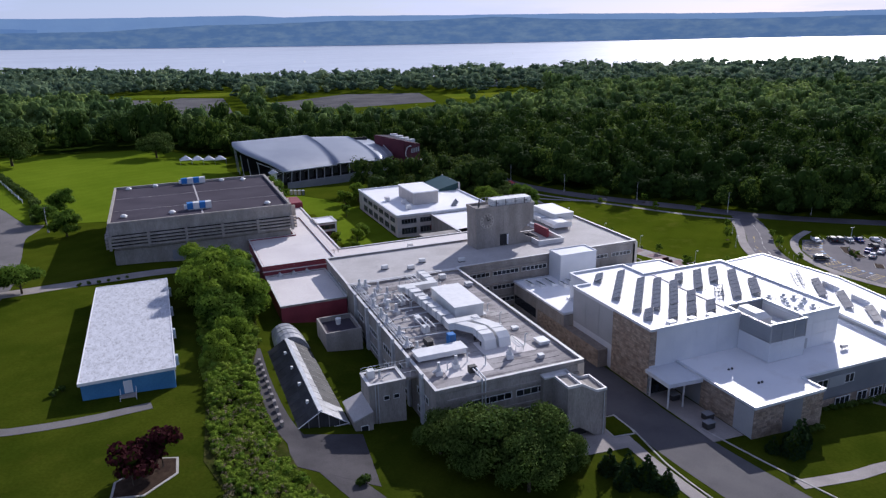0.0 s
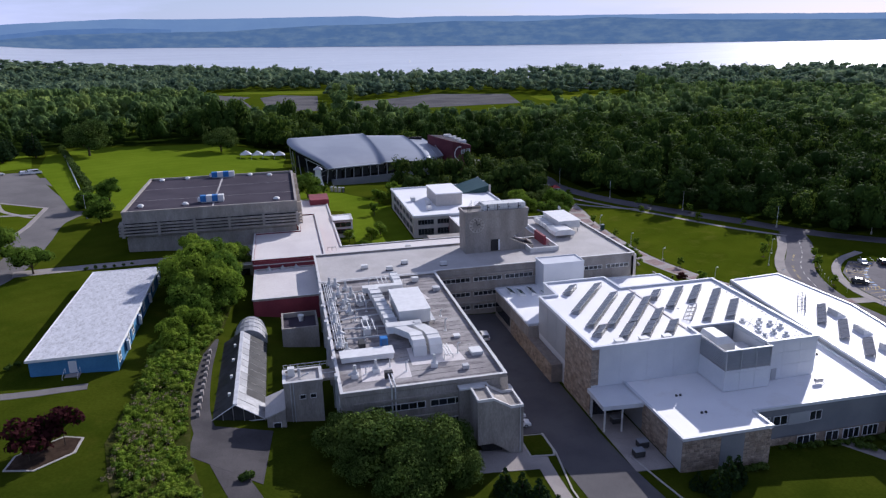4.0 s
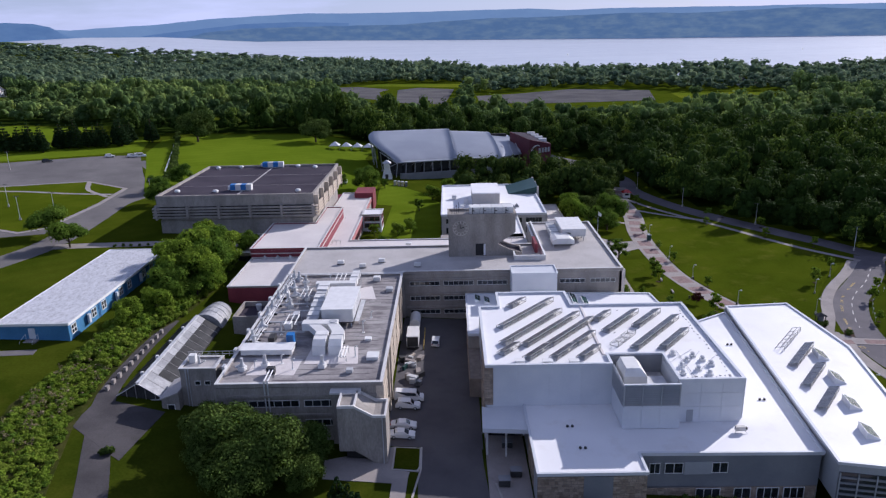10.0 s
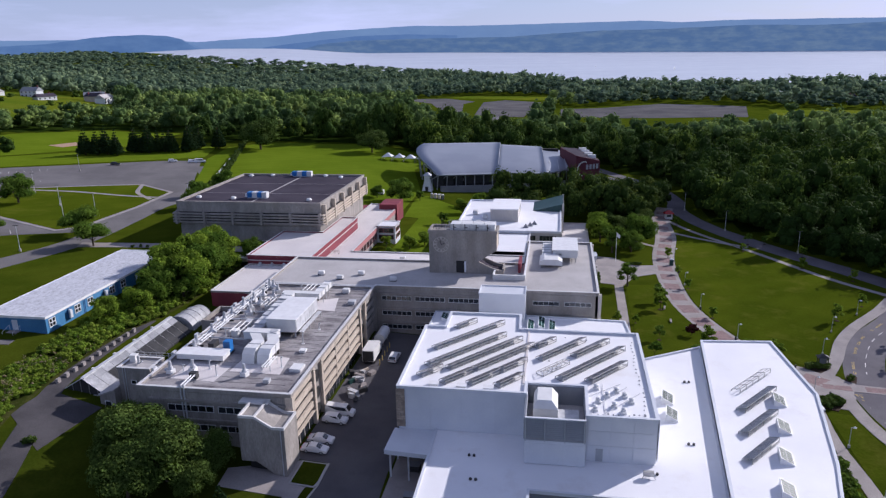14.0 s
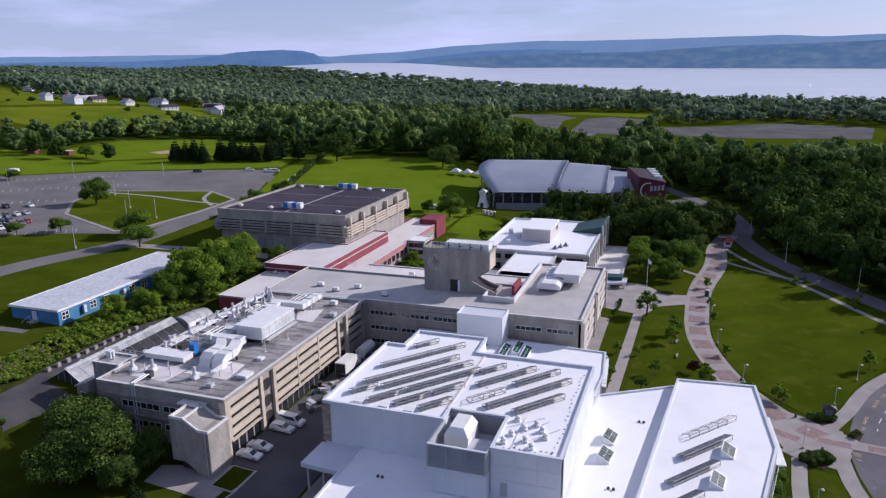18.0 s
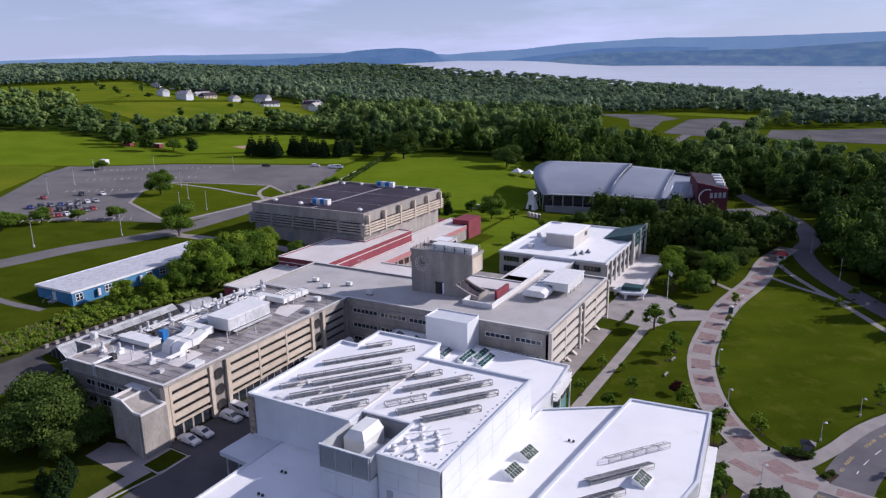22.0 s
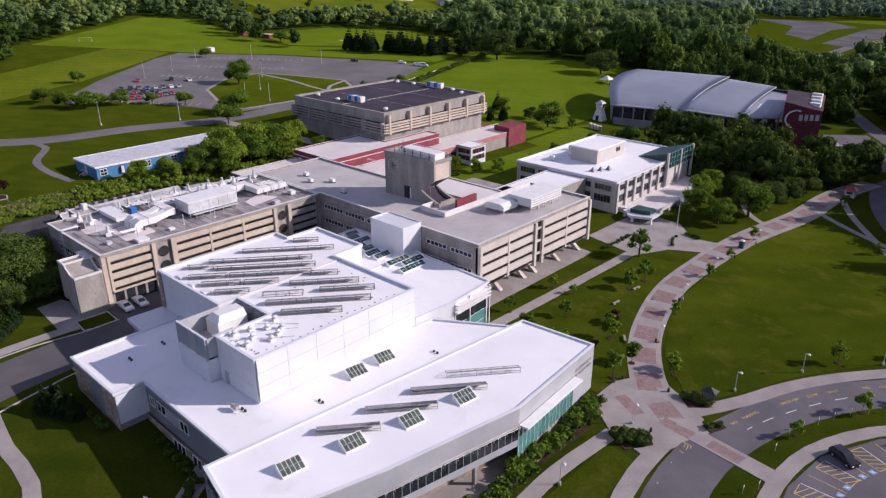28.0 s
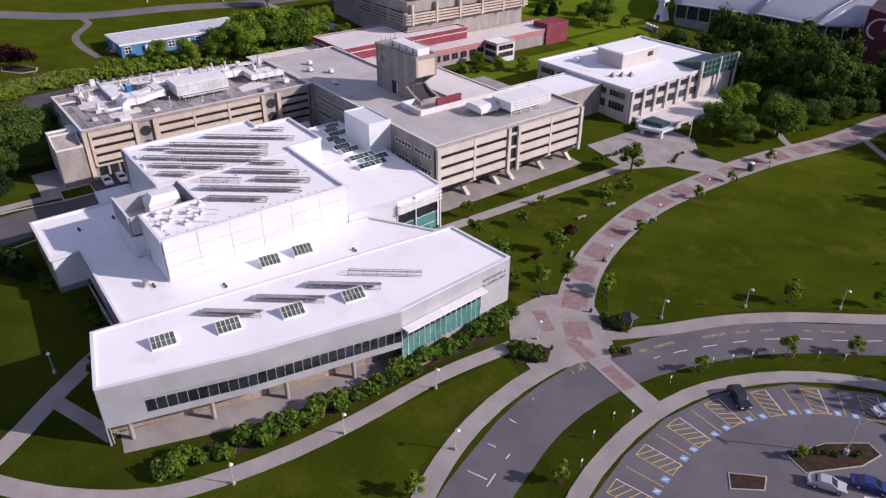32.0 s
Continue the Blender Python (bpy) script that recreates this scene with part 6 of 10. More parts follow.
def skylight(x, y, z, u, group, lu=3.6, lw=2.1, hi=1.35, dark=None):
    """A sloping roof light: a white wedge with dark panes between bars."""
    t = thing("roof_light", "sloping roof light with dark panes and white bars", "skylight", group, at=(x, y, z))
    ob = Matrix((Vector((*u, 0)), Vector((-u[1], u[0], 0)), Vector((0, 0, 1)))).transposed()
    a, b = lu / 2, lw / 2
    base = Mb().add([tuple(ob @ Vector(p)) for p in ((-a, -b, 0), (a, -b, 0), (a, b, 0), (-a, b, 0), (-a, -b, 0.35), (a, -b, 0.35), (a, b, hi), (-a, b, hi))],
                    [(3, 2, 1, 0), (4, 5, 6, 7), (0, 1, 5, 4), (1, 2, 6, 5), (2, 3, 7, 6), (3, 0, 4, 7)])
    base.out("kerb", TRIM, t)
    for k in range(5):
        x0, x1 = -a + 0.12 + k * (lu - 0.24) / 5, -a + 0.12 + (k + 1) * (lu - 0.24) / 5 - 0.1
        for q in range(2):
            y0, y1 = -b + 0.12 + q * (lw - 0.2) / 2, -b + 0.12 + (q + 1) * (lw - 0.2) / 2 - 0.06
            zz = lambda yy: 0.35 + (hi - 0.35) * (yy + b) / lw + 0.03
            Mb().add([tuple(ob @ Vector(p)) for p in ((x0, y0, zz(y0)), (x1, y0, zz(y0)), (x1, y1, zz(y1)), (x0, y1, zz(y1)), (x0, y0, zz(y0) - 0.02), (x1, y0, zz(y0) - 0.02), (x1, y1, zz(y1) - 0.02), (x0, y1, zz(y1) - 0.02))],
                     [(0, 1, 2, 3), (7, 6, 5, 4), (0, 4, 5, 1), (1, 5, 6, 2), (2, 6, 7, 3), (3, 7, 4, 0)]).out("pane", dark or SKYPANE, t)
    return t


RU = (0.634, 0.773)   # the line of the solar rows
s0 = skylight(131.6, 108.0, 4.8, (0.15, 0.989), "roof lights")
for x, y, z in ((131.7, 114.2, 4.8), (144.4, 85.5, 6.0), (146.6, 94.4, 6.0), (148.9, 103.7, 6.0), (150.8, 113.3, 6.0)):
    copy_thing(s0, Matrix.Translation((x, y, z)))


for x, y0, y1, z in ((84.8, 145.2, 148.9, 6.2), (87.0, 143.8, 147.3, 6.2), (89.9, 143.3, 148.2, 6.2), (92.3, 141.4, 144.7, 6.2), (94.7, 142.0, 145.1, 6.2), (97.6, 140.3, 144.4, 6.2), (100.2, 140.7, 145.2, 6.2), (105.4, 139.7, 146.1, 6.4), (107.8, 142.0, 148.3, 6.4), (110.2, 139.1, 146.2, 6.4)):
    skylight(x, (y0 + y1) / 2, z, (0, 1), "hall roof lights", y1 - y0, 1.5, 0.95, LANTERN)


def solar_rack(ax, ay, bx, by, z, bare=False):
    """A tilted row of panels on a frame with legs; its low edge faces away from the curved front."""
    a, b = Vector((ax, ay)), Vector((bx, by))
    L_ = (b - a).length
    u = (b - a).normalized()
    n = Vector((u.y, -u.x))
    t = thing("solar_rack", "empty aluminium rack on a white roof" if bare else "tilted row of grey solar panels on an aluminium rack", "solar rack", "roof racks", at=(ax, ay, z))
    P = lambda s, d, h: (u.x * s + n.x * d, u.y * s + n.y * d, h)
    w, lo, hi = 0.82, 0.5, 1.12
    if not bare:
        k = max(1, round(L_ / 2.6))
        for i in range(k):
            s0_, s1_ = L_ * i / k + 0.04, L_ * (i + 1) / k - 0.04
            Mb().add([P(s0_, -w, lo), P(s1_, -w, lo), P(s1_, w, hi), P(s0_, w, hi)], [(0, 1, 2, 3)]).out("panel", PVPANEL, t)
            Mb().add([P(s0_, -w, lo - 0.05), P(s1_, -w, lo - 0.05), P(s1_, w, hi - 0.05), P(s0_, w, hi - 0.05)], [(3, 2, 1, 0)]).out("back_sheet", PVBACK, t)
    for d, h in ((-w, lo), (w, hi), (0.1, 0.8), (w, 0.55)):
        Mb().bar(P(0, d, h - 0.06), P(L_, d, h - 0.06), 0.07, 4).out("rail", RACK_D, t)
    Mb().bar(P(0, w, 0.06), P(L_, w, 0.06), 0.06, 4).out("foot_rail", RACK_D, t)
    k = max(2, round(L_ / 2.6))
    for i in range(k + 1):
        s = L_ * i / k
        Mb().bar(P(s, w, 0.0), P(s, w, hi), 0.05, 4).bar(P(s, -w, 0), P(s, -w, lo), 0.05, 4).bar(P(s, -w, 0.05), P(s, w, 0.05), 0.05, 4).bar(P(s, -w, lo), P(s, w, hi), 0.045, 4).out("leg", RACK_D, t)
    return t


def row_at(x, y, length, z, bare=False):
    return solar_rack(x, y, x + RU[0] * length, y + RU[1] * length, z, bare)


for x, y, l_ in ((90.7, 125.9, 5.2), (88.0, 115.0, 18.7), (87.9, 107.5, 20.2), (91.9, 106.6, 19.1), (96.6, 106.7, 15.4), (101.3, 106.7, 6.4), (87.3, 103.1, 4.9), (91.7, 100.9, 6.9), (96.4, 100.9, 6.9), (101.2, 100.7, 6.1), (107.2, 117.8, 5.2), (108.1, 112.3, 12.8), (114.4, 114.4, 10.0), (111.7, 104.5, 18.5), (116.7, 104.2, 10.4)):
    row_at(x, y, l_, 12.46)
row_at(108.4, 106.1, 7.2, 12.46, True)
for x, y, l_, br in ((144.1, 116.3, 12.2, True), (143.3, 109.0, 12.0, False), (141.8, 100.8, 10.9, False), (140.5, 92.7, 9.1, False)):
    row_at(x, y, l_, 6.05, br)
for k, (x, y) in enumerate(((90.4, 99.9), (95.3, 99.6), (99.9, 99.4))):
    t = thing("roof_hatch", "small white kerbed roof hatch", "roof hatch", "roof hatches")
    B("kerb", x - 0.8, x + 0.8, y - 0.5, y + 0.7, 12.45, 12.95, UNIT_W, t)
    B("lid", x - 0.9, x + 0.9, y - 0.6, y + 0.8, 12.95, 13.05, TRIM, t)
fan = thing("exhaust_fan", "white round exhaust fan with curb on the roof", "exhaust fan", "exhaust fans", at=(117.9, 102.0, 12.46))
Mb().box(-0.45, 0.45, -0.45, 0.45, 0, 0.4).out("curb", UNIT_W, fan)
Mb().cone(0, 0, 0.4, 0.8, 0.3, 0.44, 14).out("drum", GALV, fan)
Mb().cone(0, 0, 0.8, 0.98, 0.44, 0.2, 14).out("cap", UNIT_W, fan)
for x, y in ((121.2, 101.2), (118.0, 97.2), (120.5, 96.0), (123.3, 97.7), (119.6, 99.4), (122.4, 99.6), (117.4, 94.6), (121.8, 94.2)):
    copy_thing(fan, Matrix.Translation((x, y, 12.46)))
for (ax, ay, bx, by) in ((117, 95, 123, 103), (118.5, 93, 125, 101), (116.6, 99, 122, 104), (119, 92.6, 119, 103.5)):
    Mb().bar((ax, ay, 12.6), (bx, by, 12.6), 0.05, 5).out("roof_pipe", GALV, sc)
for x, y, z in ((126.0, 89.6, 4.85), (97.6, 91.1, 4.85), (98.6, 84.6, 4.85), (133, 99, 4.85), (136, 122, 4.85)):
    t = thing("roof_drain", "small dark drain box on a white roof", "roof drain", "roof drains")
    for dx in (0, 0.8):
        Mb().cone(x + dx, y, z, z + 0.3, 0.25, 0.2, 8).out("dome", DARK, t)
t = thing("roof_stand", "small metal stand with a box on a white roof", "roof equipment")
B("box", 124.6, 126.2, 88.4, 89.0, 5.2, 5.9, RACK, t)
Mb().bar((124.4, 88.2, 4.85), (124.8, 88.6, 5.4), 0.05).bar((126.4, 88.2, 4.85), (126.0, 88.6, 5.4), 0.05).bar((125.4, 89.4, 4.85), (125.4, 88.8, 5.4), 0.05).out("leg", RACK, t)

# small dark ballast pads along the tall roof
rp = random.Random(23)
for k in range(44):
    x, y = ((125.8 - rp.uniform(0, 0.8), 94 + k * 1.5) if k < 20 else (117 + (k - 20) * 0.8, 93.2 + rp.uniform(0, 0.8)) if k < 31 else (rp.uniform(107, 124), rp.uniform(98, 124)))
    w_ = rp.uniform(0.08, 0.17)
    B("ballast_pad", x - w_, x + w_, y - w_, y + w_, 12.44, 12.53, PANEL_D, sc)
# curved front building
arc = thing("curved_front", "grey metal-panelled front building raised on round columns", "building")
ARC = [(135.5, 77.7), (148.7, 74.8), (153.9, 93.5), (158.5, 117.0), (156.8, 141.0), (142.1, 139.8)]
Mb().prism(inset(ARC, 0.35), -0.6, 5.9).out("wall", PANEL_G, arc)
Mb().prism(inset(ARC, 3.2), -6.0, -0.6).out("base_wall", CONC, arc)
flat_roof(arc, ARC, 6.45, ROOF_W, coping=PANEL_W, w=0.35, up=0.3)
A0, A1, A2, A3 = Vector((148.7, 74.8)), Vector((153.9, 93.5)), Vector((158.5, 117.0)), Vector((156.8, 141.0))


def fpanel(name, p, q, z0, z1, out, thick, m, parent):
    d = (q - p).normalized()
    n = Vector((d.y, -d.x))
    a = [p + n * (out - thick), q + n * (out - thick), q + n * out, p + n * out]
    return Mb().prism([tuple(v) for v in a], z0, z1).out(name, m, parent)


segs = 16
for k in range(segs):
    p, q = (A0.lerp(A1, k / 7), A0.lerp(A1, (k + 1) / 7)) if k < 7 else (A1.lerp(A2, (k - 7) / 9), A1.lerp(A2, (k - 6) / 9))
    fpanel("panel", p, q, 2.6, 6.2, 0.02, 0.3, PANEL_G, arc)
    fpanel("panel", p, q, -0.7, 0.5, 0.02, 0.3, PANEL_G, arc)
    if k < 2:
        fpanel("panel", p, q, 0.5, 2.6, 0.02, 0.3, PANEL_G, arc)
    else:
        for h in range(2):
            a, b = p.lerp(q, h / 2 + 0.01), p.lerp(q, h / 2 + 0.485)
            fpanel("pane", a, b, 0.5, 2.6, -0.02, 0.1, GLASS, arc)
            fpanel("mullion", b, p.lerp(q, h / 2 + 0.51), 0.5, 2.6, 0.0, 0.2, PANEL_G, arc)
        d = (q - p).normalized()
        n = Vector((d.y, -d.x))
        for h in range(2):
            a = p.lerp(q, h / 2 + 0.5) + n * 0.5
            Mb().bar((a.x, a.y, 2.5), (a.x, a.y, 3.5), 0.03, 4).bar((a.x - n.x * 0.5, a.y - n.y * 0.5, 2.6), (a.x, a.y, 2.6), 0.03, 4).out("shade_post", RACK, arc)
        for z in (3.05, 3.5):
            Mb().bar((p.x + n.x * 0.5, p.y + n.y * 0.5, z), (q.x + n.x * 0.5, q.y + n.y * 0.5, z), 0.03, 4).out("shade_rail", RACK, arc)
    if k % 4 == 1 or k == 0:
        d = (q - p).normalized()
        n = Vector((d.y, -d.x))
        c = p - n * 0.8
        Mb().cone(c.x, c.y, gz(c.x, c.y) - 0.4, -0.6, 0.35, 0.35, 12).out("column", CONC, arc)
    d = (q - p).normalized()
    n = Vector((d.y, -d.x))
    a, b = p - n * 2.9, q - n * 2.9
    zg = gz(a.x, a.y)
    fpanel("stone_base", a, b, zg - 0.3, zg + 1.2, 0.0, 0.3, STONE, arc)
    fpanel("base_pane", a.lerp(b, 0.15), b.lerp(a, 0.15), zg + 1.5, zg + 3.0, 0.0, 0.2, GLASS, arc)
S0, S1 = Vector((135.9, 77.62)), Vector((148.3, 74.9))
fpanel("south_glass", S0, S1, -4.4, 4.6, -0.1, 0.2, GLASS, arc)
for k in range(9):
    fpanel("slat", S0, S1, -3.9 + k * 0.95, -3.62 + k * 0.95, 0.12, 0.22, PANEL_D, arc)
for k in range(6):
    fpanel("mullion", S0.lerp(S1, k / 5.05), S0.lerp(S1, k / 5.05 + 0.012), -4.4, 4.6, 0.16, 0.2, PANEL_G, arc)
drape("pavement_apron", [(146.5, 76.5), (150.6, 75.8), (156.2, 93.0), (160.4, 117), (158.8, 140), (154, 140), (155, 117), (150.6, 95)], PAVE, 0.07, label="pale concrete apron under a raised facade", category="pavement")
for k in range(5):
    p, q = A2.lerp(A3, k / 7), A2.lerp(A3, (k + 1) / 7)
    for r in range(3):
        for h in range(3):
            fpanel("pane", p.lerp(q, h / 3 + 0.02), p.lerp(q, (h + 1) / 3 - 0.02), -2.6 + r * 1.75, -0.95 + r * 1.75, 0.05, 0.1, TEAL if r != 2 else GLASS, arc)
    for h in range(4):
        fpanel("mullion", p.lerp(q, h / 3 - 0.01), p.lerp(q, h / 3 + 0.01), -3.0, 3.1, 0.12, 0.2, TRIM, arc)
    fpanel("awning", p, q, 3.0, 3.3, 1.7, 1.6, TRIM, arc)
    fpanel("glass_base", p, q, -5.5, -2.7, -0.05, 0.4, CONC, arc)
for k in range(7):
    p, q = A2.lerp(A3, k / 7), A2.lerp(A3, (k + 1) / 7)
    fpanel("panel", p, q, 3.3, 6.2, 0.02, 0.3, PANEL_G, arc)
    if k > 4:
        fpanel("panel", p, q, -2.6, 3.3, 0.02, 0.3, PANEL_G, arc)
for row, z in ((0, 3.9), (1, 2.9)):
    for k in range(14):
        p, q = A2.lerp(A3, 0.73 + k * 0.0165), A2.lerp(A3, 0.73 + k * 0.0165 + 0.011)
        if (k + row * 3) % 7 != 5:
            fpanel("letter_bar", p, q, z, z + 0.55, 0.12, 0.06, RACK, arc)
for k in range(8):
    x0, x1 = 142.3 + k * 1.8, 142.3 + (k + 1) * 1.8
    B("panel", x0, x1 - 0.04, 140.2 + k * 0.08, 140.5 + k * 0.08, 0.2, 6.0, PANEL_G, arc)

# library
lib = thing("library", "white-roofed library with ribbon windows and green glass lantern", "building")
Mb().prism(rect(75.4, 112.0, 226.4, 276.0), -6.5, 6.9).out("wall", PRECAST, lib)
flat_roof(lib, rect(75.2, 112.3, 226.2, 276.4), 7.7, ROOF_W, coping=PANEL_W)
for z0, z1 in ((4.3, 6.0), (0.6, 2.8)):
    for k in range(5):
        window(lib, ("y", -1), 226.4, 77 + k * 7, 82.6 + k * 7, z0, z1, panes=5, frame=PANEL_D)
    for k in range(6):
        window(lib, ("x", 1), 112.0, 228.4 + k * 5.2, 232.4 + k * 5.2, z0, z1, panes=4, frame=PANEL_D)
        window(lib, ("x", -1), 75.4, 229 + k * 7, 234 + k * 7, z0, z1, panes=4, frame=PANEL_D)
for k in range(7):
    B("pier", 112.0, 112.6, 227.0 + k * 5.2, 228.0 + k * 5.2, -4, 6.9, PRECAST, lib)
B("red_band", 88, 96, 226.2, 226.4, 1.2, 3.0, RED, lib)
pent = thing_part("penthouse", lib)
Mb().prism(rect(86.8, 96.8, 240.6, 258.0), 7.2, 11.6).out("wall", PRECAST, pent)
B("roof", 86.6, 97.0, 240.4, 258.2, 11.6, 12.0, ROOF_W, pent)
B("louvre", 96.8, 96.9, 252.5, 255.0, 9.2, 10.6, DARK, pent)
lant = thing_part("lantern", lib)
Mb().add([(101.5, 259.2, 7.2), (112.9, 258.2, 7.2), (112.9, 276.2, 7.2), (101.5, 275.4, 7.2), (112.9, 258.2, 10.2), (112.9, 276.2, 10.2)], [(0, 1, 4), (0, 4, 5, 3), (3, 5, 2), (1, 2, 5, 4)]).out("hood", GREEN_M, lant)
for k in range(2):
    for i in range(4):
        for r in range(3):
            y0 = 258.6 + k * 9.2 + i * 2.1
            B("pane", 112.92, 113.0, y0, y0 + 1.95, 5.0 + r * 1.7, 6.6 + r * 1.7, LANTERN, lant)
    for i in range(5):
        B("mullion", 112.98, 113.06, 258.5 + k * 9.2 + i * 2.1, 258.62 + k * 9.2 + i * 2.1, 5.0, 10.1, PANEL_D, lant)
    for r in range(4):
        B("transom", 112.98, 113.05, 258.5 + k * 9.2, 267.0 + k * 9.2, 4.94 + r * 1.7, 5.06 + r * 1.7, PANEL_D, lant)
    B("post", 112.6, 113.3, 257.8 + k * 9.2, 258.4 + k * 9.2, -0.9, 10.3, PRECAST, lant)
B("post", 112.6, 113.3, 276.0, 276.6, -0.9, 10.3, PRECAST, lant)
Mb().prism(rect(112.0, 122.4, 229.6, 274.0), -6, -1.4).out("terrace_wall", PRECAST, lib)
flat_roof(lib, rect(112.0, 122.6, 229.4, 274.2), -0.9, ROOF_P, coping=PRECAST, up=0.4, name="terrace")
for k in range(6):
    window(lib, ("x", 1), 122.4, 238 + k * 5.6, 241.6 + k * 5.6, -4.2, -2.0, panes=3, frame=PANEL_D)
ent = thing_part("entrance", lib)
Mb().prism([(118.5, 224.0), (124.6, 226.4), (124.6, 231.6), (116.0, 231.6), (114.5, 227.5)], -1.4, -0.7).out("roof", PANEL_W, ent)
Mb().prism([(117.4, 226.6), (123.2, 227.8), (123.2, 231.2), (117.4, 231.2)], -0.7, 0.5).out("green_hood", GREEN_M, ent)
for x, y in ((119.2, 224.9), (124.0, 226.9), (115.4, 227.4)):
    B("pier", x - 0.35, x + 0.35, y - 0.35, y + 0.35, -5, -1.3, TRIM, ent)
B("glass", 116.4, 122.4, 229.3, 229.4, -4.6, -1.5, GLASS, ent)
for x, y in ((100.0, 233.0), (101.4, 235.4), (102.8, 237.8)):
    t = thing("roof_hood", "small dark pyramid hood on the library roof", "roof hood", "library hoods")
    Mb().add([(x - 0.9, y - 0.9, 7.2), (x + 0.9, y - 0.9, 7.2), (x + 0.9, y + 0.9, 7.2), (x - 0.9, y + 0.9, 7.2), (x, y, 8.6)], [(0, 1, 4), (1, 2, 4), (2, 3, 4), (3, 0, 4)]).out("hood", PANEL_D, t)
for x, y in ((83.0, 236), (84.4, 245), (80, 252)):
    t = thing("roof_unit", "small white rooftop unit on the library", "air unit", "library roof units")
    B("casing", x - 0.8, x + 0.8, y - 1, y + 1, 7.4, 8.8, UNIT_W, t)
    B("curb", x - 0.6, x + 0.6, y - 0.8, y + 0.8, 7.15, 7.4, GALV, t)
B("bridge", 75.4, 101.9, 197.2, 204.0, 3.0, 6.6, CONC, lib)
flat_roof(lib, rect(88, 102, 197.2, 226.3), 6.9, ROOF_W, up=0.3, name="link_roof")
B("link_wall", 88.2, 101.8, 197.2, 226.3, -4, 6.4, CONC, lib)

# concert shell: three lapped vaults, low at the open front, high over the seats
shell = thing("concert_shell", "vaulted pale metal concert shell on steel columns", "shell")
FRONT = ([0.0, 0.46, 0.82, 1.0], [52.6, 80.6, 106.0, 116.2], [325.0, 336.8, 341.0, 354.5])
REAR = ([0.0, 0.46, 0.82, 1.0], [36.5, 77.5, 102.5, 112.0], [378.0, 391.0, 389.0, 388.0])


def shell_pt(s, v, z):
    """Plan point at share s along the front and share v of the depth."""
    f = Vector((float(np.interp(s, FRONT[0], FRONT[1])), float(np.interp(s, FRONT[0], FRONT[2]))))
    r = Vector((float(np.interp(s, REAR[0], REAR[1])), float(np.interp(s, REAR[0], REAR[2]))))
    bow = 4 * v * (1 - v) * max(0.0, 1 - s / 0.3)
    p = f.lerp(r, v)
    return (p.x - 7.0 * bow, p.y + 1.0 * bow, z)


for s0_, s1_, eave, top_z in ((0.0, 0.47, 8.6, 17.0), (0.455, 0.80, 8.3, 14.9), (0.785, 1.0, 7.9, 12.9)):
    nv, ns = 21, 9
    arch = []
    for i in range(nv):
        a = 1.4 * i / (nv - 1)
        arch.append((0.2 * a / 1.4 + 0.8 * (1 - math.cos(a)) / (1 - math.cos(1.4)), eave + (top_z - eave) * math.sin(a) / math.sin(1.4)))
    vs = []
    for k in range(ns):
        s = s0_ + (s1_ - s0_) * k / (ns - 1)
        lift_ = 0.5 * (1 - 2 * k / (ns - 1))
        vs += [shell_pt(s, v, z + lift_) for v, z in arch]
    top = len(vs)
    vs += [(x, y, z - 0.55) for x, y, z in vs]
    fs = [(q * nv + i, q * nv + nv + i, q * nv + nv + i + 1, q * nv + i + 1) for q in range(ns - 1) for i in range(nv - 1)]
    fs += [tuple(top + k for k in f[::-1]) for f in fs]
    for q in (0, ns - 1):
        fs += [(q * nv + i, q * nv + i + 1, top + q * nv + i + 1, top + q * nv + i) for i in range(nv - 1)]
    for i in (0, nv - 1):
        fs += [(q * nv + i, q * nv + nv + i, top + q * nv + nv + i, top + q * nv + i) for q in range(ns - 1)]
    m_ = Mb().add(vs, fs).out("vault", SHELLM, shell)
    m_.data.polygons.foreach_set("use_smooth", [True] * (2 * (ns - 1) * (nv - 1)) + [False] * (len(fs) - 2 * (ns - 1) * (nv - 1)))
    if s1_ < 1:
        rib, truss = Mb(), Mb()
        for k, ((v0, z0), (v1, z1)) in enumerate(zip(arch, arch[1:])):
            rib.bar(shell_pt(s1_, v0, z0 - 0.75), shell_pt(s1_, v1, z1 - 0.75), 0.2, 6)
            if k > 3:
                truss.bar(shell_pt(s1_, v0, z0 - 0.7), shell_pt(s1_, v0, z0 - 0.7 - 2.0 * v0 ** 0.6), 0.1, 4)
        rib.out("rib", PANEL_G, shell)
        truss.out("truss", PANEL_G, shell)
    Mb().bar(shell_pt(s0_, 0.0, eave + 0.3), shell_pt(s1_, 0.0, eave - 0.7), 0.22, 6).out("eave_beam", PANEL_G, shell)
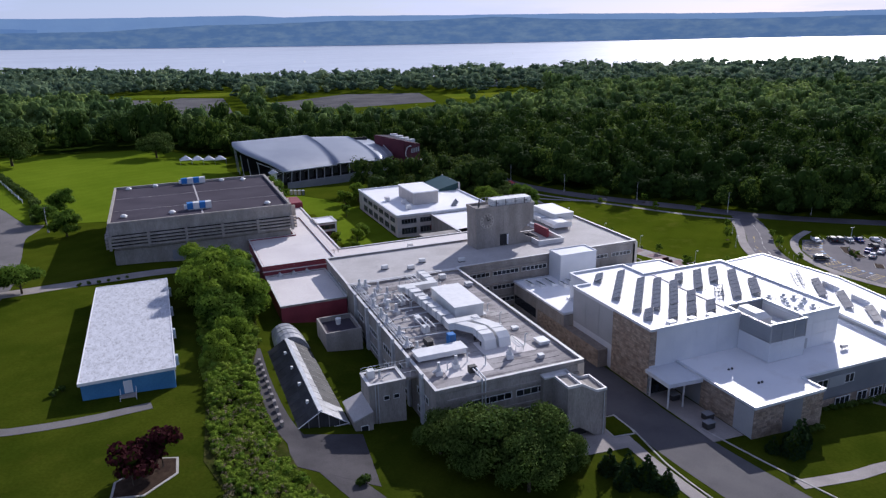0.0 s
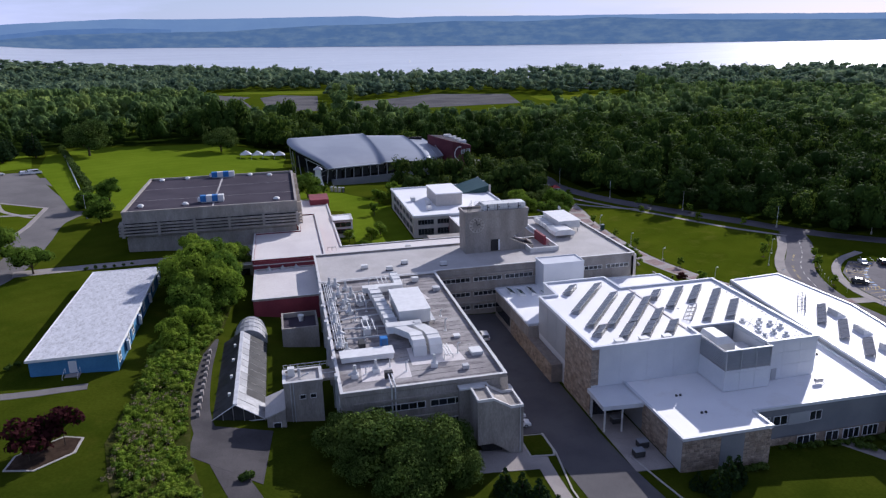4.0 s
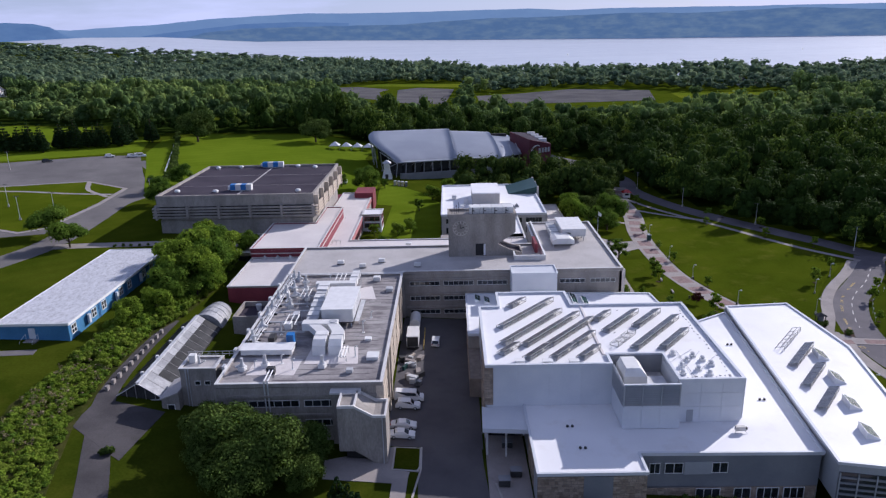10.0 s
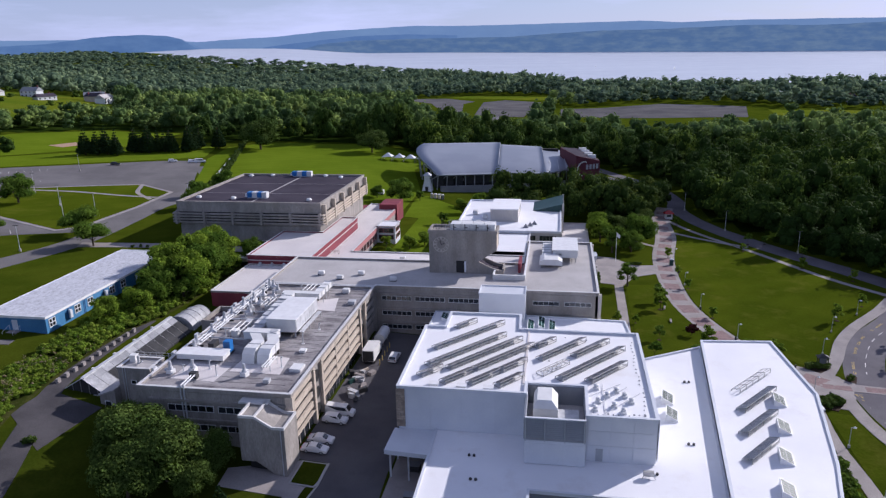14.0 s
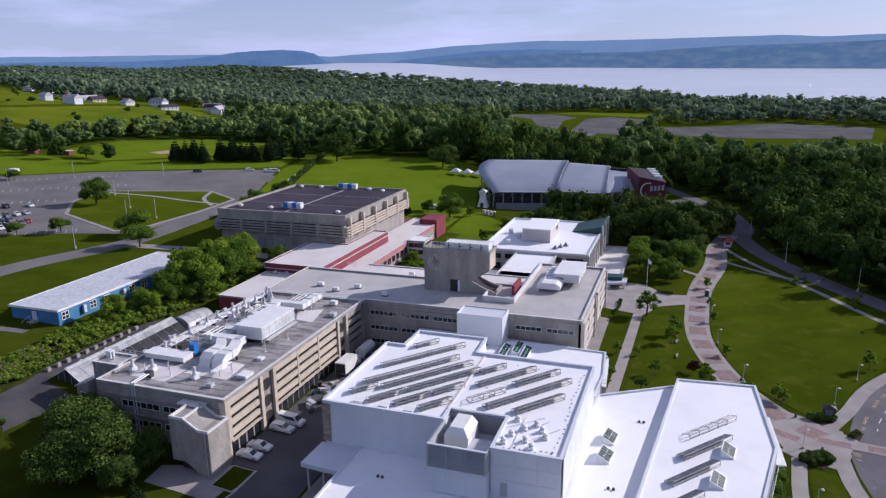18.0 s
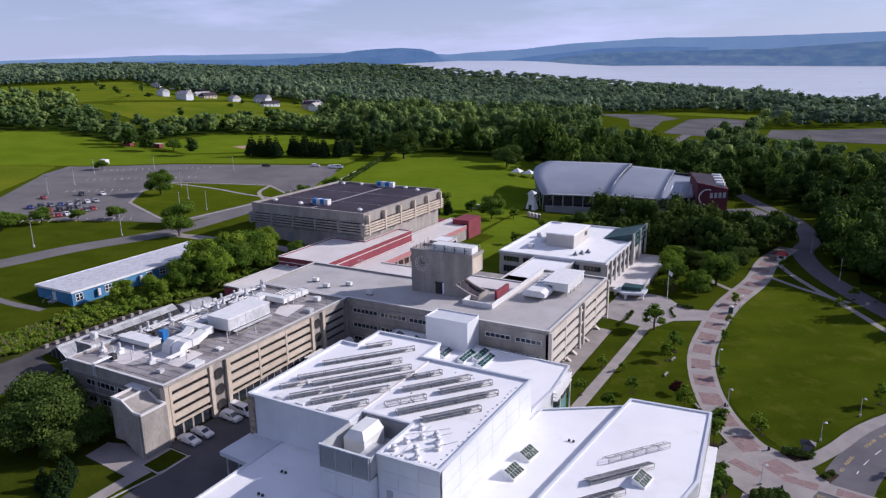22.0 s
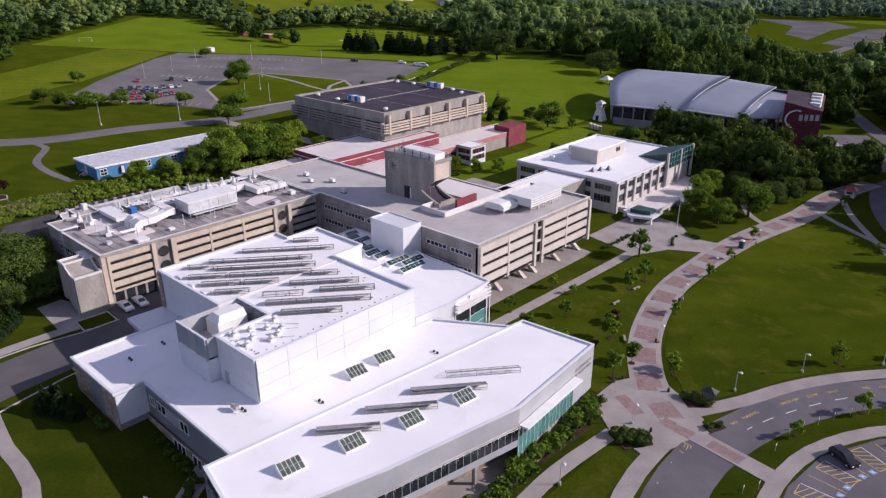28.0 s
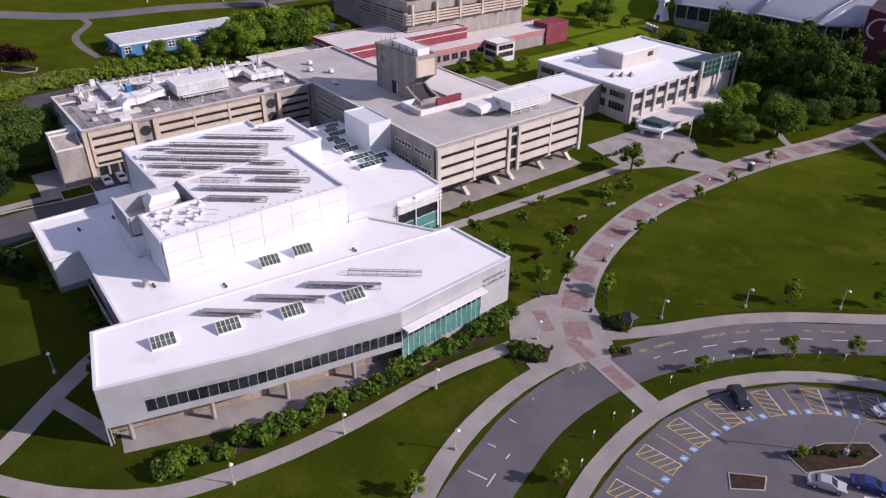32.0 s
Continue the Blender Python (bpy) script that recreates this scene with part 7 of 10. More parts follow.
for k in range(15):
    s = 0.015 + k * 0.069
    p0, p1 = shell_pt(s, 0.03, 0), shell_pt(s, 0.01, 8.4)
    zg = gz(p0[0], p0[1])
    Mb().bar((p0[0], p0[1], zg - 0.4), p1, 0.26, 6).out("column", PANEL_G, shell)
    p2 = shell_pt(s, 0.28, 0)
    Mb().bar((p2[0], p2[1], gz(p2[0], p2[1])), shell_pt(s, 0.03, 8.0), 0.16, 5).bar(p1, shell_pt(s, 0.3, 11.6), 0.2, 5).out("brace", GALV, shell)
    q0, q1 = shell_pt(s + 0.008, 0.06, 0), shell_pt(s + 0.058, 0.06, 0)
    if k < 14:
        Mb().obox(((q0[0] + q1[0]) / 2, (q0[1] + q1[1]) / 2), tuple((Vector(q1[:2]) - Vector(q0[:2])).normalized()), 3.6, 0.4, 3.2, 7.4).out("screen", DARK, shell)
for k in range(6):
    v = 0.12 + k * 0.15
    p0 = shell_pt(0.02, v, 0)
    Mb().bar((p0[0], p0[1], gz(p0[0], p0[1]) - 0.3), shell_pt(0.01, v, 8.0 + 8.4 * v ** 0.75), 0.24, 6).out("column", PANEL_G, shell)
bw = [shell_pt(a, b, 0)[:2] for a, b in ((0.02, -0.035), (0.5, -0.035), (1.0, -0.035), (1.0, -0.012), (0.5, -0.012), (0.02, -0.012))]
Mb().prism(bw, -6, lambda x, y: 2.0 + 1.8 * min(1, max(0, (104 - x) / 50))).out("berm_wall", PANEL_D, shell)
# near-black floor and added rear sheet paint the shade beneath the vaults
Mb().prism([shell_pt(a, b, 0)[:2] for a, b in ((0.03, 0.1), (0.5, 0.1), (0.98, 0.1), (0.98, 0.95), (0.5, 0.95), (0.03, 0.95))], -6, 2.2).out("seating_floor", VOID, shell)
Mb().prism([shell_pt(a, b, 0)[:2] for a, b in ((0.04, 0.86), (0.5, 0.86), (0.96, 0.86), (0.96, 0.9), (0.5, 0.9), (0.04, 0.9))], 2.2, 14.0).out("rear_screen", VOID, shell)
stage = thing("stage_house", "crimson stage house with pale curved emblem", "building")
p_ = [(119.4, 345.0), (131.5, 354), (124.5, 381), (111.5, 372)]
slope = lambda x, y: 16.4 - 0.3 * max(0.0, x - 117.5)
Mb().prism(p_, -6, slope).out("wall", STAGE_RED, stage)
Mb().prism(inset(p_, 0.5), lambda x, y: slope(x, y) - 0.1, lambda x, y: slope(x, y) + 0.05).out("roof", ROOF_D, stage)
a_, b_ = Vector(p_[0]), Vector(p_[1])
for k in range(4):
    c0, c1 = a_.lerp(b_, 0.42 + k * 0.14), a_.lerp(b_, 0.42 + k * 0.14 + 0.09)
    fpanel("letter_bar", c0, c1, 8.4, 10.8, 0.15, 0.1, PANEL_G, stage)
em = Mb()
em_pts = []
for k in range(13):
    t = math.pi * (0.35 + k * 0.09)
    for r_ in (3.35, 3.95):
        q = a_ + (b_ - a_).normalized() * (5.0 + r_ * 1.05 * math.cos(t)) + Vector((0.6, -0.8)) * 0.12
        em_pts.append((q.x, q.y, 9.0 + r_ * 0.95 * math.sin(t)))
em_back = [(x - 0.06, y + 0.08, z) for x, y, z in em_pts]
em.add(em_pts + em_back, [(2 * k, 2 * k + 2, 2 * k + 3, 2 * k + 1) for k in range(12)] + [(26 + 2 * k + 1, 26 + 2 * k + 3, 26 + 2 * k + 2, 26 + 2 * k) for k in range(12)] + [(2 * k + e, 26 + 2 * k + e, 26 + 2 * k + 2 + e, 2 * k + 2 + e) for k in range(12) for e in (0, 1)])
em.out("emblem", COPING, stage)
for k in range(4):
    t = thing("roof_duct", "short white duct on the stage roof", "duct", "stage roof ducts")
    c = Vector(p_[1]).lerp(Vector(p_[2]), 0.12 + k * 0.2)
    zz = slope(c.x - 3.2, c.y)
    B("casing", c.x - 5.2, c.x - 1.2, c.y - 1.1, c.y + 1.1, zz - 0.3, zz + 1.3, UNIT_W, t)
    B("curb", c.x - 4.8, c.x - 1.6, c.y - 0.9, c.y + 0.9, zz - 0.9, zz - 0.3, GALV, t)
kt = thing("lantern_tower", "small white lantern tower with flared base", "tower")
zt = gz(48, 324)
Mb().add([(45.6, 321.6, zt - 0.5), (50.6, 321.6, zt - 0.5), (50.6, 326.6, zt - 0.5), (45.6, 326.6, zt - 0.5), (46.9, 322.9, zt + 5.2), (49.3, 322.9, zt + 5.2), (49.3, 325.3, zt + 5.2), (46.9, 325.3, zt + 5.2)],
         [(4, 5, 6, 7), (0, 1, 5, 4), (1, 2, 6, 5), (2, 3, 7, 6), (3, 0, 4, 7)]).out("base", TRIM, kt)
B("lantern", 46.7, 49.5, 322.7, 325.5, zt + 5.2, zt + 7.4, TRIM, kt)
B("lantern_glass", 46.66, 49.54, 323.2, 325.0, zt + 5.6, zt + 7.0, GLASS, kt)
Mb().add([(46.0, 322.0, zt + 7.4), (50.2, 322.0, zt + 7.4), (50.2, 326.2, zt + 7.4), (46.0, 326.2, zt + 7.4), (48.1, 324.1, zt + 9.0)], [(0, 1, 4), (1, 2, 4), (2, 3, 4), (3, 0, 4), (3, 2, 1, 0)]).out("cap", GALV, kt)
B("door", 47.4, 48.8, 321.7, 322.1, zt, zt + 2.2, DARK, kt)

# lab roof machinery
rq = random.Random(77)
for k in range(27):
    y = 96.4 + k * 2.0
    x0 = 44.5 + rq.choice([0, 0, 3, 8, 15]) + rq.uniform(-1.5, 2.5)
    B("roof_seam", x0, 65.9 - rq.uniform(0, 2), y, y + rq.uniform(0.05, 0.13), 11.55, 11.562, ROOF_D, lab)
au = thing("air_handler", "long white air handler on the lab roof", "air unit", "lab roof units")
B("casing", 52.1, 58.4, 119.2, 132.4, 12.7, 15.4, UNIT_W, au)
B("lid", 51.95, 58.55, 119.05, 132.55, 15.4, 15.55, TRIM, au)
for x in (52.5, 58.0):
    for k in range(5):
        B("leg", x - 0.12, x + 0.12, 119.6 + k * 3.1, 119.85 + k * 3.1, 11.5, 12.7, GALV, au)
for k in range(4):
    B("walkway_leg", 59.4, 59.5, 120.5 + k * 3.6, 120.6 + k * 3.6, 11.5, 12.6, GALV, au)
B("walkway", 58.6, 59.6, 120.0, 132.0, 12.5, 12.58, GALV, au)
for k in range(5):
    B("side_panel", 58.4, 58.48, 119.4 + k * 2.6, 121.9 + k * 2.6, 12.9, 15.2, GALV, au)
B("skid", 52.2, 58.3, 119.3, 132.3, 12.5, 12.7, DARK, au)
dk = thing("roof_duct", "broad galvanised duct run with bends on the lab roof", "duct", "lab roof ducts")
for k in range(9):
    B("run", 49.2 - 0.12 * k, 51.5 - 0.12 * k, 117.2 + k * 2.5, 119.45 + k * 2.5, 12.5, 14.0 + 0.14 * (k % 2), UNIT_W if k % 3 else GALV, dk)
for k in range(8):
    B("flange", 49.1 - 0.12 * k, 51.6 - 0.12 * k, 119.45 + k * 2.5, 119.7 + k * 2.5, 12.4, 14.25, GALV, dk)
B("cross", 48.9, 55.9, 115.0, 117.2, 12.7, 14.2, UNIT_W, dk)
Mb().cone(55.0, 116.1, 14.2, 14.32, 0.8, 0.8, 16).out("access_hatch", GALV, dk)
for x0, xs in ((52.5, 50.2), (55.5, 54.0)):
    Mb().add([(xs, 115.0, 12.8), (xs + 2.4, 115.0, 12.8), (x0 + 2.4, 111.4, 12.8), (x0, 111.4, 12.8), (xs, 115.0, 14.1), (xs + 2.4, 115.0, 14.1), (x0 + 2.4, 111.4, 14.1), (x0, 111.4, 14.1)], [(0, 1, 5, 4), (1, 2, 6, 5), (2, 3, 7, 6), (3, 0, 4, 7), (4, 5, 6, 7), (3, 2, 1, 0)]).out("elbow", UNIT_W, dk)
    B("plenum", x0, x0 + 2.4, 107.6, 111.4, 12.6, 14.2, UNIT_W, dk)
    B("flange", x0 - 0.08, x0 + 2.48, 109.4, 109.6, 12.5, 14.28, GALV, dk)
    Mb().add([(x0, 105.9, 11.62), (x0 + 2.4, 105.9, 11.62), (x0 + 2.4, 107.6, 11.62), (x0, 107.6, 11.62), (x0, 106.3, 13.4), (x0 + 2.4, 106.3, 13.4), (x0 + 2.4, 107.6, 14.2), (x0, 107.6, 14.2)], [(3, 2, 1, 0), (4, 5, 6, 7), (0, 1, 5, 4), (1, 2, 6, 5), (2, 3, 7, 6), (3, 0, 4, 7)]).out("drop_duct", UNIT_W, dk)
for poly_ in ([(51.5, 102.6), (61.4, 102.4), (60.6, 109.6), (51.8, 110.2)], [(54.2, 140.8), (59.8, 143.4), (61.6, 134.6), (57.0, 135.4)], [(42.0, 98.6), (50.6, 98.2), (51.0, 104.6), (42.4, 105.2)]):
    Mb().prism(poly_, 11.545, 11.575).out("roof_patch", ROOF_P, lab)
for y in (118, 126, 134, 141):
    B("support", 49.6, 51.7, y, y + 0.25, 11.5, 12.3, DARK, dk)
for x, y in ((52.6, 108.2), (57.5, 108.2), (52.6, 111.0), (57.5, 111.0), (54, 115.6)):
    B("support", x, x + 0.3, y, y + 0.3, 11.5, 12.7, DARK, dk)
t = thing("plant_screen", "low pale plant curb box on the lab roof", "roof box")
B("box", 39.2, 48.7, 106.0, 109.0, 11.9, 12.9, UNIT_W, t)
B("lid", 39.0, 48.9, 105.8, 109.2, 12.9, 13.0, TRIM, t)
for k in range(4):
    B("leg", 39.6 + k * 2.9, 39.8 + k * 2.9, 106.4, 106.6, 11.5, 11.9, GALV, t)
t = thing("blue_tank", "bright blue equipment cabinet on the lab roof", "cabinet")
B("body", 46.9, 48.3, 110.0, 111.4, 11.8, 14.1, UNIT_B, t)
B("plinth", 46.7, 48.5, 109.8, 111.6, 11.5, 11.8, DARK, t)
B("door", 47.1, 48.1, 109.94, 110.0, 12.0, 13.9, BLUE_D, t)
ub = thing("roof_duct", "white duct crossing the lab roof", "duct", "lab roof ducts")
B("run", 47.2, 56.4, 139.6, 141.4, 12.5, 13.8, UNIT_W, ub)
for k in range(3):
    B("rise", 54.7, 56.5, 141.4 + k * 2.5, 143.7 + k * 2.5, 12.5, 13.8 + 0.1 * (k % 2), UNIT_W, ub)
    B("flange", 54.6, 56.6, 143.7 + k * 2.5, 143.9 + k * 2.5, 12.4, 13.95, GALV, ub)
    B("frame", 57.2, 57.3, 140 + k * 2, 140.1 + k * 2, 11.5, 13.6, GALV, ub)
for x, y in ((48.0, 140.4), (55.4, 148.4), (55.4, 141)):
    B("support", x, x + 0.3, y, y + 0.3, 11.5, 12.4, DARK, ub)
stack = thing("exhaust_stack", "galvanised exhaust stack with fan base on the lab roof", "exhaust stack", "lab stacks", at=(40.3, 149.0, 11.55))
Mb().box(-0.6, 0.6, -0.6, 0.6, 0, 0.8).out("base", UNIT_W, stack)
Mb().cone(0, 0, 0.8, 1.5, 0.55, 0.3, 10).out("fan", GALV, stack)
Mb().cone(0, 0, 1.5, 2.4, 0.28, 0.28, 10).out("pipe", GALV, stack)
Mb().bar((0, 0, 1.1), (1.1, 0.2, 0.6), 0.25).out("inlet", GALV, stack)
rs = random.Random(5)
for x, y in ((43.8, 145.5), (40.6, 138.8), (39.6, 135.3), (39.6, 129.4), (39.6, 125.6), (40.0, 119.0), (39.6, 113.2), (41.8, 141.6), (43.0, 137.0), (42.2, 133.4), (41.6, 148.2), (44.6, 141), (41.0, 100.6), (44.8, 101.8), (46.0, 135.0), (43.2, 130.4), (40.6, 110.4), (55.2, 101.2)):
    copy_thing(stack, Matrix.Translation((x, y, 11.55)) @ Matrix.Rotation(rs.uniform(0, 6.3), 4, "Z"))
for x, y, sx, sy, h in ((64.2, 139.8, 1.6, 1.6, 0.7), (63.9, 104.8, 2.2, 2.6, 0.5), (45.8, 124.2, 1.2, 2.0, 1.1), (45.4, 118.6, 1.4, 1.4, 1.3), (60.6, 147.2, 1.6, 1.4, 0.9), (62.2, 112.6, 1.3, 1.3, 0.35), (43.6, 112.4, 1.2, 2.4, 1.2), (46.6, 98.8, 1.4, 1.0, 1.2), (60.4, 99.0, 1.1, 1.1, 0.6)):
    t = thing("roof_unit", "small grey unit on a kerb on the lab roof", "air unit", "lab roof small units")
    B("casing", x - sx / 2, x + sx / 2, y - sy / 2, y + sy / 2, 11.75, 11.75 + h, rs.choice([UNIT_W, GALV, DARK]), t)
    B("curb", x - sx / 2 + 0.1, x + sx / 2 - 0.1, y - sy / 2 + 0.1, y + sy / 2 - 0.1, 11.5, 11.75, GALV, t)
pr = thing("pipe_run", "bundle of insulated pipes along the lab roof edge", "pipework")
for k in range(5):
    x = 38.9 + 0.42 * k
    Mb().bar((x, 112, 12.1 + 0.12 * (k % 2)), (x, 150, 12.1 + 0.12 * (k % 2)), 0.13, 6).out("pipe", GALV, pr)
for k in range(9):
    B("sleeper", 38.5, 41.2, 112.5 + k * 4.6, 112.8 + k * 4.6, 11.5, 12.0, DARK, pr)
for k in range(6):
    y = 116 + k * 5
    Mb().bar((41, y, 12.2), (49.3, y + rs.uniform(-1, 1), 12.4), 0.16, 6).out("branch", GALV, pr)
    Mb().bar((41 + k, y, 11.6), (41 + k, y, 12.3), 0.08, 5).out("prop", DARK, pr)
for k, (x, y) in enumerate(((43.0, 101.5), (47.5, 103.0), (50.0, 100.6), (44.5, 116.0), (46.4, 121.0), (44.0, 126.6), (46.8, 131.0), (60.8, 116.4), (61.6, 124.0), (49.4, 146.6), (60.6, 105.4))):
    t = thing("vent_pipe", "thin galvanised vent pipe with a bent top on the lab roof", "vent pipe", "lab vent pipes")
    h = 1.4 + 0.35 * (k % 4)
    Mb().cone(x, y, 11.5, 11.5 + h, 0.11, 0.11, 8).out("pipe", GALV, t)
    Mb().bar((x, y, 11.5 + h), (x + 0.45, y - 0.2, 11.7 + h), 0.11, 8).out("bend", GALV, t)
    B("flashing", x - 0.3, x + 0.3, y - 0.3, y + 0.3, 11.53, 11.6, UNIT_W, t)
for x0, y0, w_, d_, h in ((44.2, 118.0, 3.2, 4.0, 1.5), (44.6, 133.2, 2.6, 3.6, 1.7), (57.6, 103.4, 1.6, 3.4, 1.1), (50.8, 143.2, 3.0, 3.2, 1.9)):
    t = thing("pipe_rack", "open steel rack carrying pipes on the lab roof", "pipe rack", "lab pipe racks")
    for x in (x0, x0 + w_):
        for y in (y0, y0 + d_):
            Mb().bar((x, y, 11.5), (x, y, 11.5 + h), 0.06, 5).out("post", GALV, t)
    for y in (y0, y0 + d_):
        Mb().bar((x0, y, 11.5 + h), (x0 + w_, y, 11.5 + h), 0.06, 5).out("beam", GALV, t)
    for q in range(3):
        x = x0 + w_ * (q + 0.5) / 3
        Mb().bar((x, y0 - 0.8, 11.62 + h), (x, y0 + d_ + 0.8, 11.62 + h), 0.12, 8).out("pipe", UNIT_W, t)
# range roof machinery
mp_ = thing("roof_plant", "white rooftop air handler on a steel frame with a boxy duct", "air unit", "range roof units")
B("casing", 109.8, 116.4, 177.2, 190.2, 13.0, 15.1, UNIT_W, mp_)
B("lid", 109.6, 116.6, 177.0, 190.4, 15.1, 15.25, TRIM, mp_)
for z in (13.4, 14.0, 14.6):
    B("louvre", 116.4, 116.48, 178.0, 189.6, z, z + 0.3, GALV, mp_)
for x in (110.2, 116.0):
    for k in range(5):
        B("leg", x - 0.1, x + 0.1, 177.6 + k * 3.0, 177.8 + k * 3.0, 11.5, 13.0, GALV, mp_)
for x in (110.2, 116.0):
    Mb().bar((x, 177.7, 12.4), (x, 189.7, 12.4), 0.06, 5).out("brace", GALV, mp_)
for k in range(5):
    Mb().prism(rect(106.9, 109.4, 178.0 + k * 2.5, 180.3 + k * 2.5), 12.3, 13.5 + 0.12 * (k % 2)).out("duct", UNIT_W, mp_)
    B("flange", 106.8, 109.5, 180.3 + k * 2.5, 180.48 + k * 2.5, 12.2, 13.7, GALV, mp_)
Mb().add([(106.4, 171.6, 12.5), (112.4, 171.6, 12.5), (112.4, 177.2, 12.5), (106.4, 177.2, 12.5), (106.4, 171.6, 13.5), (112.4, 171.6, 13.5), (112.4, 177.2, 13.5), (106.4, 177.2, 13.5), (107.6, 171.6, 14.1), (111.2, 171.6, 14.1), (111.2, 177.2, 14.1), (107.6, 177.2, 14.1)],
         [(3, 2, 1, 0), (0, 1, 5, 9, 8, 4), (1, 2, 6, 5), (2, 3, 7, 11, 10, 6), (3, 0, 4, 7), (4, 8, 11, 7), (8, 9, 10, 11), (9, 5, 6, 10)]).out("cowl", UNIT_W, mp_)
B("cowl_joint", 110.6, 112.2, 177.2, 178.4, 13.0, 14.2, GALV, mp_)
for x, y in ((106.7, 172.0), (112.1, 172.0), (112.1, 176.8), (106.7, 176.8), (107.1, 181), (109.2, 186), (107.1, 189.6)):
    B("prop", x - 0.07, x + 0.07, y - 0.07, y + 0.07, 11.5, 12.5, GALV, mp_)
for x, y in ((50, 160), (56, 157), (60.5, 161), (66, 186), (57, 181), (70, 157)):
    t = thing("roof_unit", "small pale unit on a flat roof", "air unit", "range roof small units")
    zz = 8.4 if y > 175 else 11.65
    B("casing", x - 0.8, x + 0.8, y - 0.5, y + 0.5, zz + 0.25, zz + 1.1, UNIT_W, t)
    B("curb", x - 0.9, x + 0.9, y - 0.4, y + 0.4, zz, zz + 0.25, DARK, t)
for x, y in ((45, 176.3), (44, 190), (52, 178.2)):
    t = thing("roof_frame", "small metal frame stand on a flat roof", "roof frame", "roof frames")
    for dx in (-1.2, 0, 1.2):
        Mb().bar((x + dx, y - 0.5, 8.4), (x + dx, y - 0.5, 9.4), 0.05).bar((x + dx, y + 0.5, 8.4), (x + dx, y + 0.5, 9.4), 0.05).bar((x + dx, y - 0.5, 9.4), (x + dx, y + 0.5, 9.4), 0.05).out("hoop", RACK, t)
    Mb().bar((x - 1.2, y - 0.5, 9.4), (x + 1.2, y - 0.5, 9.4), 0.05).bar((x - 1.2, y + 0.5, 9.4), (x + 1.2, y + 0.5, 9.4), 0.05).out("rail", RACK, t)

# ---- trees and shrubs ----


def leaf_cloud(rng, lobes, count, size, flat=0.85, loose=0.8):
    """Leaf sprays on the surfaces of several lobes (x, y, z, radius): arrays of corners and faces (one folded quad a spray)."""
    lob = np.array(lobes, float)
    share = lob[:, 3] ** 2
    pick = rng.choice(len(lob), count, p=share / share.sum())
    d = rng.normal(size=(count, 3))
    d[:, 2] = np.where(d[:, 2] < -0.45, -d[:, 2] * 0.6, d[:, 2])
    d /= np.linalg.norm(d, axis=1)[:, None]
    c = lob[pick, :3] + d * (lob[pick, 3] * rng.uniform(0.62, 1.12, count))[:, None] * np.array([1, 1, flat])
    t = np.cross(d, rng.normal(size=(count, 3)))
    t /= np.linalg.norm(t, axis=1)[:, None] + 1e-9
    n = d + rng.normal(size=(count, 3)) * loose
    n /= np.linalg.norm(n, axis=1)[:, None]
    b = np.cross(n, t)
    b /= np.linalg.norm(b, axis=1)[:, None] + 1e-9
    s = (size * rng.uniform(0.6, 1.35, count))[:, None]
    v = np.stack([c - t * s * 0.9, c - b * s * 0.55 + n * s * 0.12, c + t * s, c + b * s * 0.6 + n * s * 0.15], 1)
    return v.reshape(-1, 3)


def blob(rng, x, y, z, r, flat=0.85, rows=4, cols=7):
    """A rough low-cut ball that fills a lobe."""
    vs, fs = [], []
    for j in range(1, rows):
        for i in range(cols):
            a, p = 2 * math.pi * i / cols + 0.4 * j, math.pi * j / rows
            k = r * rng.uniform(0.72, 0.92)
            vs.append((x + k * math.sin(p) * math.cos(a), y + k * math.sin(p) * math.sin(a), z + k * flat * math.cos(p)))
    vs += [(x, y, z + r * 0.8 * flat), (x, y, z - r * 0.7 * flat)]
    n = (rows - 1) * cols
    for i in range(cols):
        fs.append((n, i, (i + 1) % cols))
        fs.append((n + 1, n - cols + (i + 1) % cols, n - cols + i))
        for j in range(rows - 2):
            a, b = j * cols + i, j * cols + (i + 1) % cols
            fs += [(a, a + cols, b + cols), (a, b + cols, b)]
    return vs, fs


def crown_lobes(rng, r, h, base, n):
    lobes = [(0, 0, base + h * 0.55, r * 0.62)]
    for k in range(n):
        a = 2 * math.pi * k / n + rng.uniform(-0.4, 0.4)
        u = rng.uniform(0.1, 0.95)
        w = r * (0.72 - 0.42 * abs(u - 0.35))
        lobes.append((w * math.cos(a), w * math.sin(a), base + h * (0.12 + 0.76 * u), r * rng.uniform(0.32, 0.46)))
    return lobes


